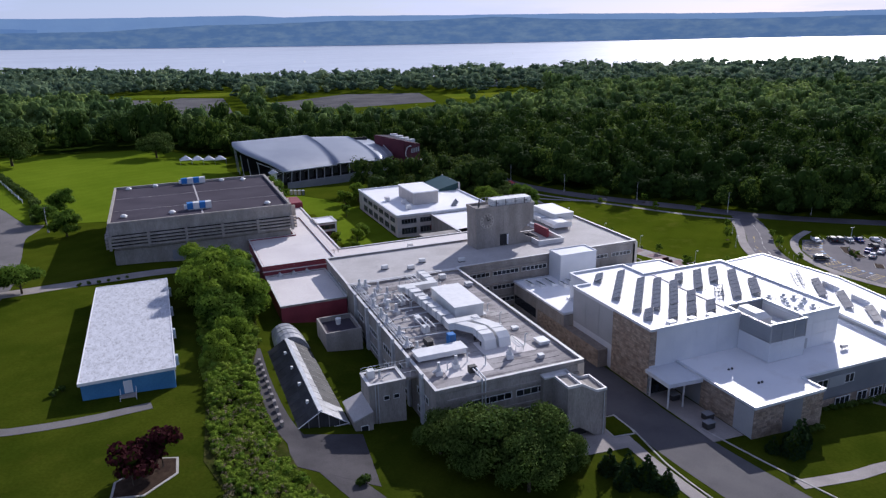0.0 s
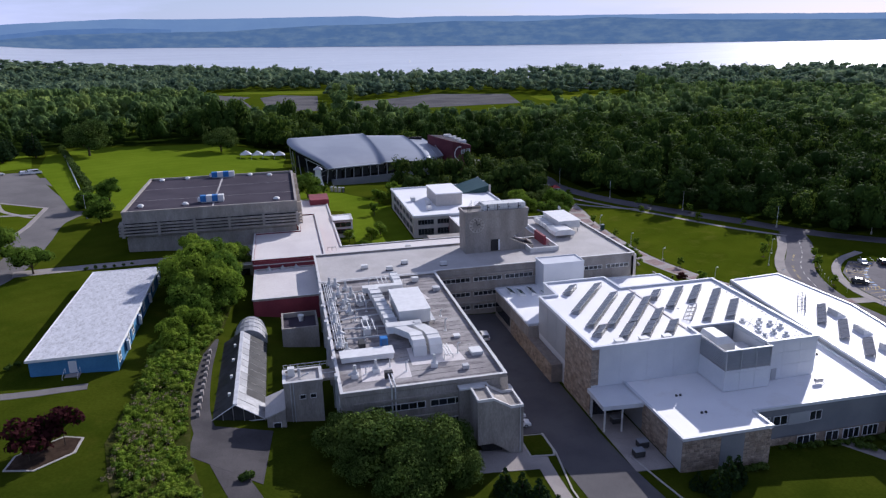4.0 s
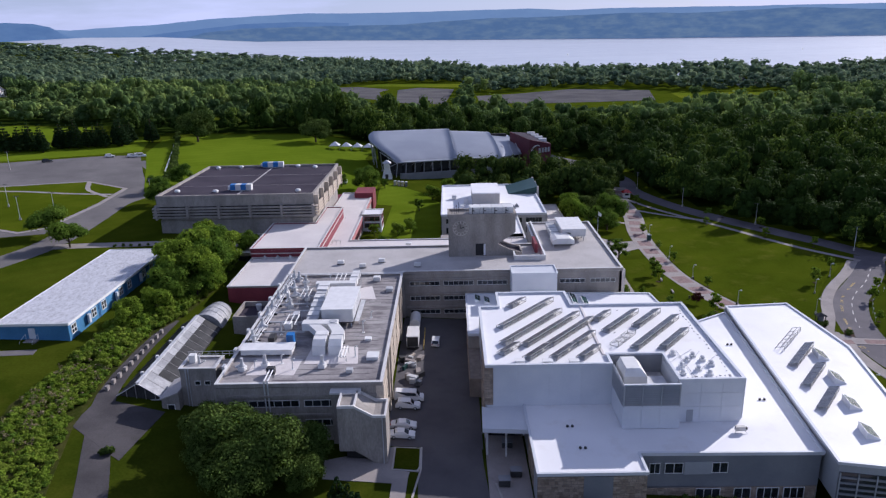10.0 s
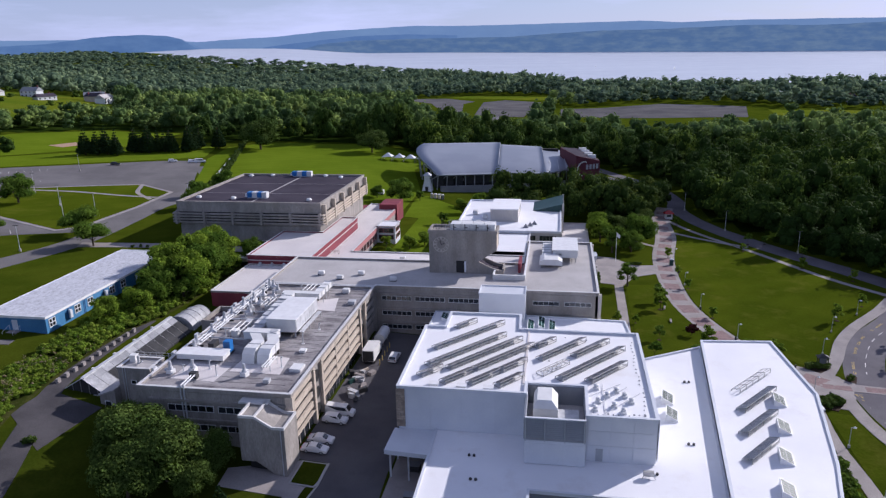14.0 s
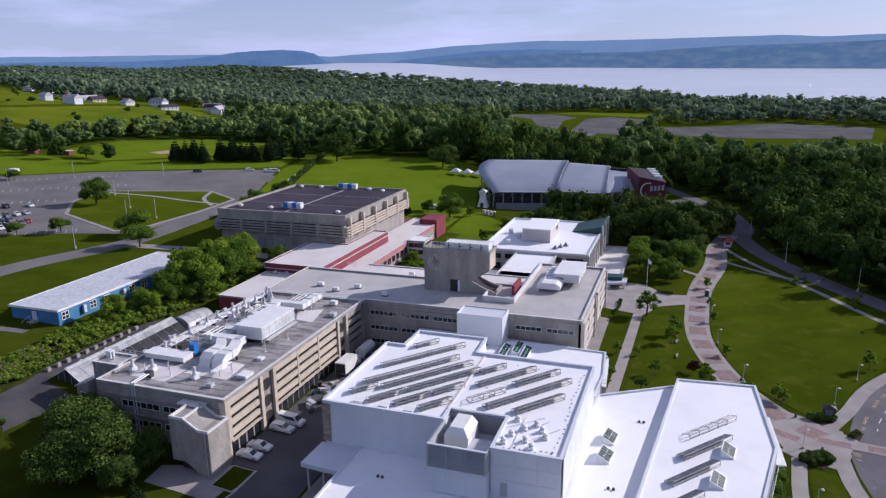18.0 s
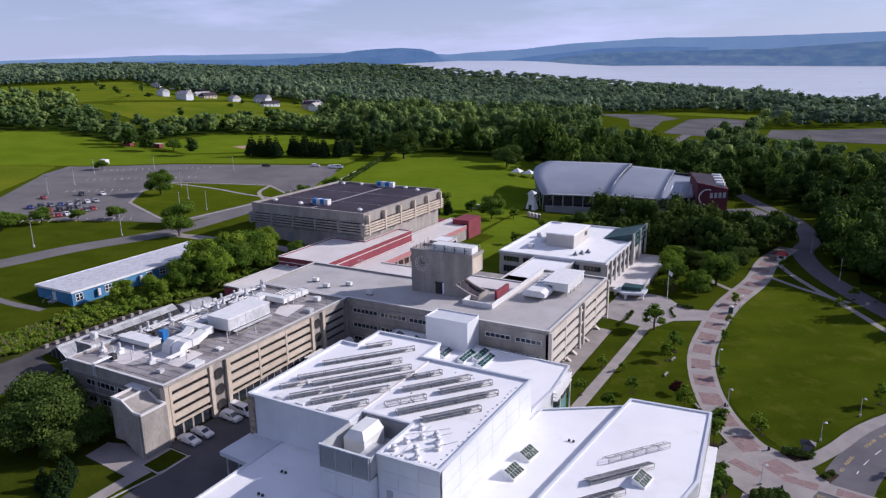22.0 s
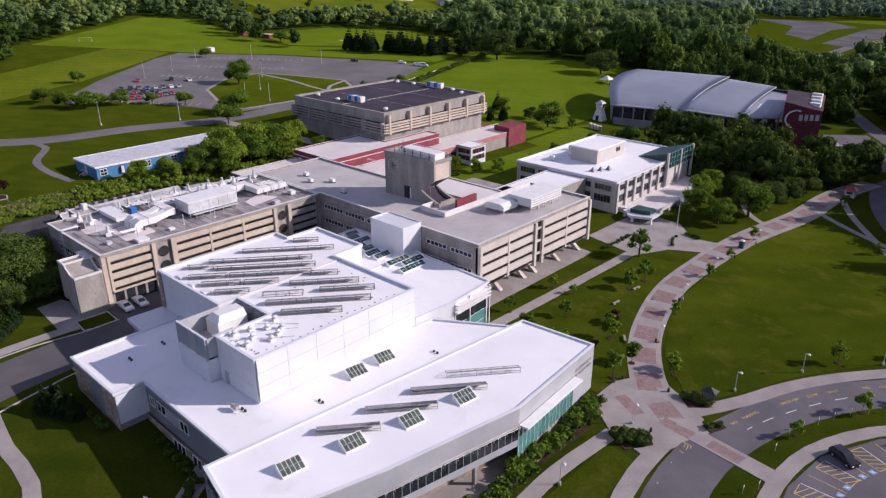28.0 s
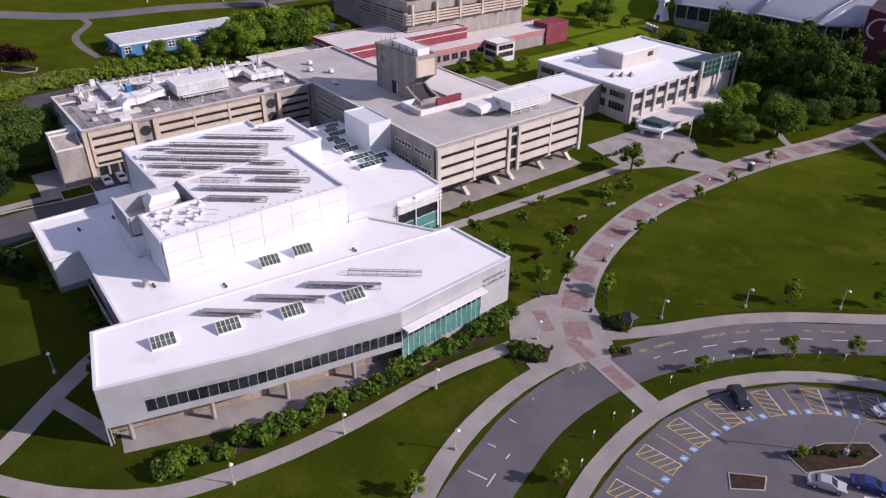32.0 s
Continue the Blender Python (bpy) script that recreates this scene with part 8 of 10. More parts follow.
def make_tree(name, label, leaf, r, h, trunk, seed, sprays, size, group="", n=11, conifer=False):
    """A tapered trunk with limbs and a crown of many sprays with gaps; built at the origin."""
    rng = np.random.default_rng(seed)
    t = thing(name, label, "tree", group)
    tr = 0.028 * (h + trunk) + 0.03 if h > 4 else 0.045
    mb = Mb()
    mb.cone(0, 0, -0.5, trunk + h * 0.3, tr * 1.25, tr * 0.7, 9)
    mb.cone(0, 0, trunk + h * 0.3, trunk + h * 0.8, tr * 0.7, tr * 0.25, 7)
    if conifer:
        lobes = []
        for k in range(9):
            u = k / 8
            rr = r * (1 - u) ** 0.85 + 0.15
            m_ = max(3, int(7 * (1 - u)) + 2)
            for i in range(m_):
                a = 2 * math.pi * (i + 0.5 * (k % 2)) / m_ + rng.uniform(-0.2, 0.2)
                lobes.append((rr * 0.62 * math.cos(a), rr * 0.62 * math.sin(a), trunk + h * (0.06 + 0.9 * u), max(0.25, rr * 0.42)))
    else:
        lobes = crown_lobes(rng, r, h, trunk, n)
        for x, y, z, w in lobes[1::2]:
            mb.bar((0, 0, trunk + h * 0.08), (x * 0.8, y * 0.8, z), tr * 0.3, 5)
    mb.out("trunk", BARK, t)
    v = leaf_cloud(rng, lobes, sprays, size)
    k = len(v) // 4
    big_mesh("crown", v, np.arange(4 * k), [4] * k, leaf, t)
    # dark lobes inside the crown paint the shade between sprays
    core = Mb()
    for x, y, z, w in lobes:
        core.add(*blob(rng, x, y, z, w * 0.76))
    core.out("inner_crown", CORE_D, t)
    return t


PROTO = {}


def tree(kind, x, y, s=1.0, turn=0.0, sz=1.0):
    """A copy of one of the kinds of tree, standing on the ground."""
    m = Matrix.Translation((x, y, gz(x, y))) @ Matrix.Rotation(turn, 4, "Z")
    src = PROTO[kind]
    if not src.get("used"):
        src["used"] = 1
        src.matrix_basis = m @ Matrix.Diagonal((s, s, s * sz, 1))
        src["s"] = s
        return src
    ob = copy_thing(src, m)
    ob.scale = (s, s, s * sz)
    return ob


PROTO["oak"] = make_tree("broadleaf_tree", "broad green tree with a dense round crown", LEAF, 5.2, 9.6, 0.5, 1, 5200, 0.30, "campus trees", 13)
PROTO["maple"] = make_tree("broadleaf_tree", "full light green tree with an uneven crown", LEAF_Y, 4.8, 9.4, 0.5, 2, 4800, 0.29, "campus trees", 12)
PROTO["deep"] = make_tree("broadleaf_tree", "large dark green tree with a heavy crown", LEAF_D, 6.5, 9.5, 1.2, 3, 9000, 0.27, "campus trees", 16)
PROTO["round"] = make_tree("broadleaf_tree", "round-headed open lawn tree", LEAF, 5.3, 6.2, 1.1, 4, 3400, 0.29, "campus trees", 10)
PROTO["thin"] = make_tree("broadleaf_tree", "thinly leaved lawn tree by a path", LEAF, 3.6, 6.5, 1.8, 5, 1100, 0.27, "campus trees", 9)
PROTO["young"] = make_tree("young_tree", "young staked tree in a mulch ring", LEAF_Y, 1.45, 3.0, 0.9, 6, 380, 0.23, "young trees", 7)
PROTO["young_dark"] = make_tree("young_tree", "small dark green young tree in a mulch ring", LEAF, 1.5, 2.9, 0.8, 7, 380, 0.23, "young trees", 7)
PROTO["purple"] = make_tree("purple_tree", "small tree with deep purple leaves", LEAF_R, 1.9, 2.8, 0.8, 8, 620, 0.24, "purple trees", 8)
PROTO["pine"] = make_tree("conifer_tree", "dark conifer with a pointed crown", LEAF_P, 3.2, 11.0, 0.8, 9, 1900, 0.42, "conifers", conifer=True)
PROTO["spruce"] = make_tree("conifer_tree", "small blue-green spruce near a path", LEAF_P, 1.9, 4.6, 0.2, 10, 1100, 0.28, "conifers", conifer=True)
for k_ in ("young", "young_dark"):
    t = PROTO[k_]
    Mb().cone(0, 0, -0.1, 0.12, 0.75, 0.5, 10).out("mulch_ring", MULCH, t)
rt = random.Random(11)
SPOTS = dict(
    deep=[(142, 271, 0.75), (134, 270, 0.75), (145, 281, 0.7), (129, 277, 0.7), (138, 285, 0.75), (147, 293, 0.65), (43.4, 85.5, 1.12), (49.4, 82.5, 0.98), (54.6, 87, 0.62), (37.0, 90.5, 0.62), (46, 77, 0.8), (55.0, 80.5, 0.5), (-67, 394, 1.75), (-1, 406, 1.45), (40.2, 84, 0.7), (33, 112, 0.35)],
    oak=[(141.6, 255.6, 1.12), (137.4, 243.2, 0.82), (12.3, 166, 1.25), (9.8, 178, 1.2), (11.3, 160, 1.1), (11.8, 172, 1.2), (6.8, 181, 0.95), (17.5, 190, 0.7), (9, 150, 1.0), (8.2, 141, 0.5), (10.5, 146, 0.6), (14.8, 152, 0.75), (-98, 232, 1.25), (41.5, 293, 1.2), (-30, 243, 0.9), (-34, 277, 0.9), (-38, 262, 0.8), (30, 296, 0.6)],
    maple=[(5.3, 164, 1.15), (14.3, 178, 1.0), (71, 283, 0.75), (78, 288, 0.8), (7.8, 158, 1.15), (7.8, 170, 1.2), (6.3, 188, 0.95), (127, 254, 0.95), (19, 290, 0.8), (10, 139, 0.72), (15.3, 157, 1.1), (7, 131, 0.7), (64, 231, 0.55), (60, 224, 0.5), (52, 222, 0.45), (126, 262, 0.9), (56, 212, 0.4)],
    round=[(-35, 187, 1.05), (-47, 198, 1.15), (-73, 190, 0.7), (-98, 151, 0.85), (-92, 156, 0.85), (-93, 163, 0.75), (-90, 170, 0.75), (-203, 331, 1.0), (-112, 148, 0.9), (-84, 181, 0.6), (-147, 176, 0.7), (-180, 262, 0.7)],
    thin=[(132.7, 204, 1.0), (130.6, 240.5, 1.2), (49, 300, 0.6), (66, 262, 0.6)],
    purple=[(145.8, 168, 0.9), (-8.6, 92.6, 1.75), (-4.6, 96.2, 1.7), (-6.6, 94.4, 1.4), (148.6, 156, 0.55)],
    pine=[(13.3, 293.8, 0.75), (24.4, 284, 0.7), (22, 278, 0.55)] + [(-148 + k * 5.2 + rt.uniform(-2, 2), 343 + k * 3.2 + rt.uniform(-6, 8), rt.uniform(1.05, 1.45)) for k in range(10)] + [(-144 + k * 6.2 + rt.uniform(-2, 2), 352 + k * 3.2 + rt.uniform(-4, 6), rt.uniform(1.0, 1.4)) for k in range(8)] + [(-91, 388, 1.3), (-102, 386, 1.1), (-116, 398, 1.05), (-97, 401, 1.2)],
    spruce=[(62.8, 75.3, 1.0), (64.6, 73.0, 1.1), (66.6, 70.7, 0.9), (60.8, 77.6, 0.9), (93.6, 71.6, 1.0), (96.4, 73.2, 1.1), (98.8, 74.2, 0.9), (91.4, 73.6, 0.7), (60.5, 73.5, 0.8)],
    young=[(180.1, 104, 1), (153.6, 181.6, 0.9), (164.5, 158.5, 0.9), (127.2, 172.4, 0.9), (132.2, 173.3, 0.7), (140.2, 185.3, 1.3), (148.7, 161.8, 1.4), (151.1, 206, 0.9), (150.4, 220.3, 0.8), (188, 154.8, 0.8), (194.4, 169.2, 1.0), (190.1, 120.5, 0.9), (149.8, 238.7, 1), (186.4, 184.5, 1.1), (163.6, 160.1, 1.0), (201, 178.5, 0.9), (195.2, 111.5, 1.1), (207.6, 149.6, 0.6), (197, 196, 1), (192, 232, 1), (203, 219, 1), (178, 252, 0.9)],
    young_dark=[(127.2, 155.5, 1.1), (140.7, 191.8, 1.5), (156.6, 149.4, 1.5), (143.6, 150.9, 1.3), (134.5, 151.8, 1.2), (156.7, 156.5, 1.2), (137, 163, 1.0), (152, 146, 1.1), (144.4, 146.0, 1.1), (188, 262, 1), (182, 262, 1.1), (196, 245, 1), (160, 288, 1)])
for kind, spots in SPOTS.items():
    for x, y, s in spots:
        tree(kind, x, y, s * rt.uniform(0.95, 1.05), rt.uniform(0, 6.28), rt.uniform(0.9, 1.1))

# rows and beds of shrubs
def shrub_proto(name, label, leaf, seed, sprays=240, size=0.16):
    rng = np.random.default_rng(seed)
    t = thing(name, label, "shrub", "shrubs")
    lobes = [(rng.uniform(-0.35, 0.35), rng.uniform(-0.35, 0.35), rng.uniform(0.3, 0.7), rng.uniform(0.3, 0.5)) for _ in range(6)]
    v = leaf_cloud(rng, lobes, sprays, size)
    k = len(v) // 4
    big_mesh("foliage", v, np.arange(4 * k), [4] * k, leaf, t)
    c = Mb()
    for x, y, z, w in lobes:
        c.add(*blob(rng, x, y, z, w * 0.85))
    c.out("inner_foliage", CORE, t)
    Mb().cone(0, 0, -0.2, 0.35, 0.06, 0.05, 6).out("stem", BARK, t)
    return t


PROTO["bush"] = shrub_proto("shrub", "rounded green shrub in a mulch bed", LEAF, 21)
PROTO["bush_dark"] = shrub_proto("shrub", "rounded dark green shrub in a mulch bed", LEAF_D, 22)
PROTO["yew"] = shrub_proto("shrub", "dense dark clipped shrub", LEAF_D, 23)
for k in range(38):
    u = k / 37
    x, y = np.interp(u, [0, 0.3, 0.6, 0.8, 1], [157.2, 159.8, 159.9, 160.0, 159.2]), 79 + u * 60
    for j in range(2):
        tree(rt.choice(["bush", "bush", "bush_dark"]), x + rt.uniform(-1.2, 1.2), y + rt.uniform(-1, 1), rt.uniform(1.2, 2.5), rt.uniform(0, 6))
for x0, y0, x1, y1, n_, s in ((124.2, 201.5, 124.0, 214, 10, 0.95), (134.5, 227.6, 138.8, 227.2, 6, 1.1), (133, 224, 136, 216.5, 5, 0.8), (165.2, 134.3, 170.6, 137.6, 10, 1.5), (167, 133.6, 171, 136.4, 7, 1.3), (168.8, 153.0, 173.6, 153.6, 10, 1.3), (175.8, 147, 178, 149.8, 4, 0.9), (-24, 188.6, -10, 192, 6, 0.9), (126, 80, 132, 76, 5, 1.2), (100, 76, 106, 76.4, 4, 1.3), (112, 80.8, 134, 80.4, 12, 1.1), (-41, 262, -46, 300, 14, 2.4), (-45, 296, -63, 348, 26, 2.3), (-64, 350, -86, 415, 26, 2.4), (21.8, 84.6, 23.6, 85.4, 2, 1.6), (50.4, 202, 58, 218, 8, 1.3), (66, 200, 72, 206, 5, 1.3), (205.5, 148.6, 212.4, 157, 8, 0.8), (-22, 125, -20, 128, 2, 1.0)):
    for k in range(n_):
        u = (k + 0.5) / n_
        tree(rt.choice(["yew", "bush_dark"]), x0 + (x1 - x0) * u + rt.uniform(-0.4, 0.4), y0 + (y1 - y0) * u + rt.uniform(-0.4, 0.4), s * rt.uniform(0.8, 1.25), rt.uniform(0, 6))

# thicket beside the greenhouse drive: too dense to count
def thicket(name, spots, leaf, seed, per, size, label, core=True):
    rng = np.random.default_rng(seed)
    vs, cb = [], Mb()
    for x, y, r, h in spots:
        z = gz(x, y)
        lobes = [(x + rng.uniform(-0.5, 0.5) * r, y + rng.uniform(-0.5, 0.5) * r, z + h * rng.uniform(0.3, 0.75), r * rng.uniform(0.4, 0.6)) for _ in range(4)]
        vs.append(leaf_cloud(rng, lobes, per, size))
        for x_, y_, z_, w in lobes:
            cb.add(*blob(rng, x_, y_, z_, w * 0.78))
    v = np.concatenate(vs)
    k = len(v) // 4
    ob = big_mesh(name, v, np.arange(4 * k), [4] * k, leaf)
    tagged(ob, label, "thicket", kind="stuff")
    if core:
        cb.out("inner_foliage", leaf, ob)
    return ob


rr_ = random.Random(4)
spots_a, spots_b, spots_c = [], [], []
for _ in range(1900):
    y = rr_.uniform(70, 190)
    x0, x1 = np.interp(y, [72, 95, 109, 122, 135, 154, 190], [9, 1.8, 3, 3.6, 3.8, 4.5, 6]), np.interp(y, [72, 92, 110, 128, 142, 160, 190], [19.5, 13.0, 11.6, 11.8, 15, 16.5, 15.5])
    x = rr_.uniform(x0, x1)
    big_ = 1.0 if y < 112 else min(1.7, 1.0 + (y - 112) / 24)
    tall_ = rr_.choice([0.5, 0.7, 0.9, 1.3]) if y < 112 else rr_.choice([0.8, 1.3, 2.0, 2.8])
    rr_.choice([spots_a, spots_a, spots_b, spots_b, spots_c]).append((x, y, rr_.uniform(0.55, 1.25) * big_, tall_ * rr_.uniform(0.8, 1.2)))
thicket("thicket", spots_a, BRAMBLE, 31, 80, 0.13, "tangled bright green thicket on a bank")
thicket("thicket", spots_b, LEAF_Y, 32, 80, 0.13, "tangled darker green thicket on a bank")
thicket("thicket", spots_c, LEAF, 34, 80, 0.13, "dark briars tangled on a bank")
dry = pmat("dry_stalks", (0.22, 0.17, 0.10), (0.30, 0.24, 0.14), scale=0.8, rough=1.0, island=0.3)
thicket("dry_stalks", [(rr_.uniform(3, 11.5), rr_.uniform(84, 122), rr_.uniform(0.4, 0.9), 1.7) for _ in range(120)], dry, 33, 34, 0.12, "dry brown stalks in a thicket", core=False)

# ---- woodland ----
def in_poly(x, y, poly):
    c = np.zeros(len(x), bool)
    for (x0, y0), (x1, y1) in zip(poly, poly[1:] + poly[:1]):
        hit = (y0 > y) != (y1 > y)
        with np.errstate(divide="ignore", invalid="ignore"):
            c ^= hit & (x < (x1 - x0) * (y - y0) / (y1 - y0 if y1 != y0 else 1e-9) + x0)
    return c


ROADX = ([-400, 130, 175, 203, 228, 259, 290, 318, 345, 400, 430, 500, 580, 660, 900], [700, 330, 268, 236, 221, 203, 187, 178, 180, 164, 150, 112, 78, 62, 40])
OPEN = [
    [(40, 262), (160, 262), (154, 300), (142, 352), (40, 332)],
    [(-60, 250), (45, 250), (58, 330), (28, 425), (-12, 440), (-72, 426)],
    [(-140, 995), (-60, 1030), (-50, 1105), (130, 1095), (110, 1000), (96, 960), (92, 740), (84, 580), (4, 565), (-60, 800)], [(104, 870), (170, 905), (240, 962), (348, 912), (322, 610), (205, 600), (104, 610)], [(338, 862), (468, 846), (436, 640), (330, 620)],
    [(-240, 325), (-190, 320), (-128, 375), (-120, 405), (-135, 455), (-208, 455), (-246, 400)],
    [(-296, 380), (-270, 560), (-380, 725), (-700, 770), (-1060, 970), (-1010, 600), (-600, 455)],
    [(-340, 300), (-260, 190), (-120, 120), (-60, 60), (64, 60), (74, 300), (48, 395), (28, 425), (-12, 440), (-72, 426), (-100, 418), (-128, 380), (-190, 318), (-230, 318), (-310, 330)],
    [(60, -200), (400, -200), (330, 124), (260, 167), (228, 195), (212, 222), (194, 253), (178, 285), (171, 318), (173, 345), (160, 395), (140, 400), (138, 330), (150, 285), (120, 275), (60, 275)],
    [(36, 322), (138, 338), (140, 400), (80, 402), (36, 398)], [(-120, 520), (-60, 500), (-50, 530), (-110, 560)],
]


def wooded(x, y):
    ok = np.ones(len(x), bool)
    for p in OPEN:
        ok &= ~in_poly(x, y, p)
    road = np.interp(y, *ROADX)
    ok &= ~((np.abs(x - np.interp(y, [395, 485, 570, 650, 700], [150, 100, 62, 48, 40])) < 8) & (y > 395) & (y < 690))
    r, th = bearing(x, y)
    ok &= r < np.interp(th, SHORE_A, SHORE_D) - 25
    return ok & (y > 100)


def canopy_templates(seed, count, sprays, size, cells, cores, grain, loose=0.7):
    rng = np.random.default_rng(seed)
    out = []
    for _ in range(count):
        lobes = [(0, 0, 1.55, 0.56), (0, 0, 0.8, 0.62)] + [(0.55 * math.cos(a) * rng.uniform(0.6, 1.2), 0.55 * math.sin(a) * rng.uniform(0.6, 1.2), rng.uniform(0.55, 1.8), rng.uniform(0.28, 0.48)) for a in np.arange(cells) * 6.283 / cells + rng.uniform(0, 1)]
        v = leaf_cloud(rng, lobes, sprays, size, 1.0, loose)
        cv, cf = [], []
        for x, y, z, w in lobes[:cores]:
            a, f = blob(rng, x, y, z, w * 0.9, 1.0, grain[0], grain[1])
            cf += [tuple(i + len(cv) for i in q) for q in f]
            cv += a
        out.append((v, np.array(cv), np.array(cf)))
    return out


def wood(name, pts, templ, seed, leaf, label, rad, high, pale=0.06, inner=1.0):
    """Crowns from a few templates, turned and sized at random, each tree with its own tone of green, as one canopy and
    one inner mass. An inner below 1 darkens that mass to paint the shade within.
    """
    rng = np.random.default_rng(seed)
    V, CV, CF, TV, TC, base = [], [], [], [], [], 0
    for x, y in pts:
        v, cv, cf = templ[rng.integers(len(templ))]
        wave = math.sin(x / 37 + 1.3 * math.sin(y / 53)) + math.sin(y / 29 - x / 61)
        k_ = rng.uniform(0.62, 1.38) * (1 + 0.1 * wave)
        a, r, h = rng.uniform(0, 6.28), rad * (0.35 + 0.65 * k_), rad * high * k_ * rng.uniform(0.85, 1.2)
        if x < -180 and y < 620:
            r, h = r * 0.8, h * 0.6
        tone = 0.92 if rng.random() < pale else min(1.0, max(0.0, 0.42 + 0.2 * rng.normal() + 0.12 * wave))
        c, s = math.cos(a), math.sin(a)
        M = np.array([[c * r, -s * r, 0], [s * r, c * r, 0], [0, 0, h]])
        o = np.array([x, y, gz(x, y) + 0.5])
        V.append(v @ M.T + o)
        CV.append(cv @ M.T + o)
        CF.append(cf + base)
        TV.append(np.full(len(v), tone))
        # inner mass takes a darker tone as painted shade
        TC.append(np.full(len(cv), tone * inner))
        base += len(cv)
    v = np.concatenate(V)
    k = len(v) // 4
    ob = big_mesh(name, v, np.arange(4 * k), [4] * k, leaf)
    tagged(ob, label, "woodland", kind="stuff")
    cf = np.concatenate(CF)
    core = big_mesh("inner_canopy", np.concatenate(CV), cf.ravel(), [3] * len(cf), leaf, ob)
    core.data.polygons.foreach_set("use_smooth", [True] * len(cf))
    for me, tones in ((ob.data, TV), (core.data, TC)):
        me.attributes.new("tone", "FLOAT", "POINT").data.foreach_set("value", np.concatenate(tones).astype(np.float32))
    return ob


def scatter(x0, x1, y0, y1, step, seed, test):
    rng = np.random.default_rng(seed)
    X, Y = np.meshgrid(np.arange(x0, x1, step), np.arange(y0, y1, step))
    x, y = X.ravel() + rng.uniform(-0.42, 0.42, X.size) * step, Y.ravel() + rng.uniform(-0.42, 0.42, X.size) * step
    ok = wooded(x, y) & test(x, y)
    return np.stack([x[ok], y[ok]], 1)


# undergrowth floor beneath the trees, with their shade put into its dark colour
cell = 8.0
FX, FY = np.meshgrid(np.arange(-420, 480, cell), np.arange(100, 640, cell))
fx, fy = FX.ravel(), FY.ravel()
OUTER = np.array([tuple(p) for p in curve([(330, 130), (290, 152), (254, 175), (222, 203), (206, 228), (187, 259), (172, 290), (165, 318), (167, 340), (160, 375), (139, 412), (100, 485), (62, 570), (48, 650)], 6.0)])
far_off = np.min(np.hypot(fx[:, None] - OUTER[:, 0], fy[:, None] - OUTER[:, 1]), axis=1) > 10.5
keep = wooded(fx, fy) & wooded(fx + 4, fy + 4) & wooded(fx - 4, fy - 4) & far_off
fx, fy = fx[keep], fy[keep]
corners = np.stack([np.stack([fx + a * cell, fy + b * cell], -1) for a, b in ((-0.5, -0.5), (0.5, -0.5), (0.5, 0.5), (-0.5, 0.5))], 1).reshape(-1, 2)
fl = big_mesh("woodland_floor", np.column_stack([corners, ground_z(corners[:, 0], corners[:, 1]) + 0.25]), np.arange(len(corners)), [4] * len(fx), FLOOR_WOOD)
tagged(fl, "dark shaded undergrowth beneath the trees", "ground", kind="structure")

dist_cam = lambda x, y: np.hypot(x - 110, y - 60)
near_t = canopy_templates(41, 9, 560, 0.085, 13, 11, (4, 7), 0.42)
mid_t = canopy_templates(42, 8, 130, 0.13, 8, 8, (4, 6))
far_t = canopy_templates(43, 6, 34, 0.22, 4, 5, (3, 5))
view = lambda x, y: (bearing(x, y)[1] > -66) & (bearing(x, y)[1] < 96)
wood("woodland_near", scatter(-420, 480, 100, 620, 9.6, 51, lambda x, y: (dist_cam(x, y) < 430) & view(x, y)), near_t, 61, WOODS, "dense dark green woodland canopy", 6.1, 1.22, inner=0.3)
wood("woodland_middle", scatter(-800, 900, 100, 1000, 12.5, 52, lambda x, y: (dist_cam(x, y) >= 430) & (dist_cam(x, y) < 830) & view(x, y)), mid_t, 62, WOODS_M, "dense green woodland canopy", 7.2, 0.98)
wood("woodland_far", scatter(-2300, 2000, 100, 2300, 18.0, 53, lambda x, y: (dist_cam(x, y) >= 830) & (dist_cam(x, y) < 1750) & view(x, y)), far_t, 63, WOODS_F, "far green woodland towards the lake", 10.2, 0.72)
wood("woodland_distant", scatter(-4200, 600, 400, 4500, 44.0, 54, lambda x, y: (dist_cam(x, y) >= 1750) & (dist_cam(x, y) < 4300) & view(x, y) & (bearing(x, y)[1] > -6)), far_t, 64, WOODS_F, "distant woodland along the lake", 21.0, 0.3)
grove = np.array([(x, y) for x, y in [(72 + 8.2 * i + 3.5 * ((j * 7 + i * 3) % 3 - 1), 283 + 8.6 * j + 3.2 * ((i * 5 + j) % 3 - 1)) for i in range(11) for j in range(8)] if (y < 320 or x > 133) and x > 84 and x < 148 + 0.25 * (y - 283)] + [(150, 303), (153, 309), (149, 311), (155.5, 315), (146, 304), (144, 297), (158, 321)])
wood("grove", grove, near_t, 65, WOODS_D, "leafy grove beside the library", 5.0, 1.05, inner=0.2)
rows_ = np.array([(-296 + 80 * k / 25 + rt.uniform(-2, 2), 346 + 165 * k / 25 + rt.uniform(-4, 4)) for k in range(26)])
wood("tree_row", rows_, near_t, 66, WOODS_D, "row of trees along a field", 5.0, 0.95)
farm = np.array([(rt.uniform(-900, -310), rt.uniform(450, 850)) for _ in range(45)])
wood("field_trees", farm, mid_t, 67, WOODS, "scattered trees in a hillside meadow", 5.0, 0.7)

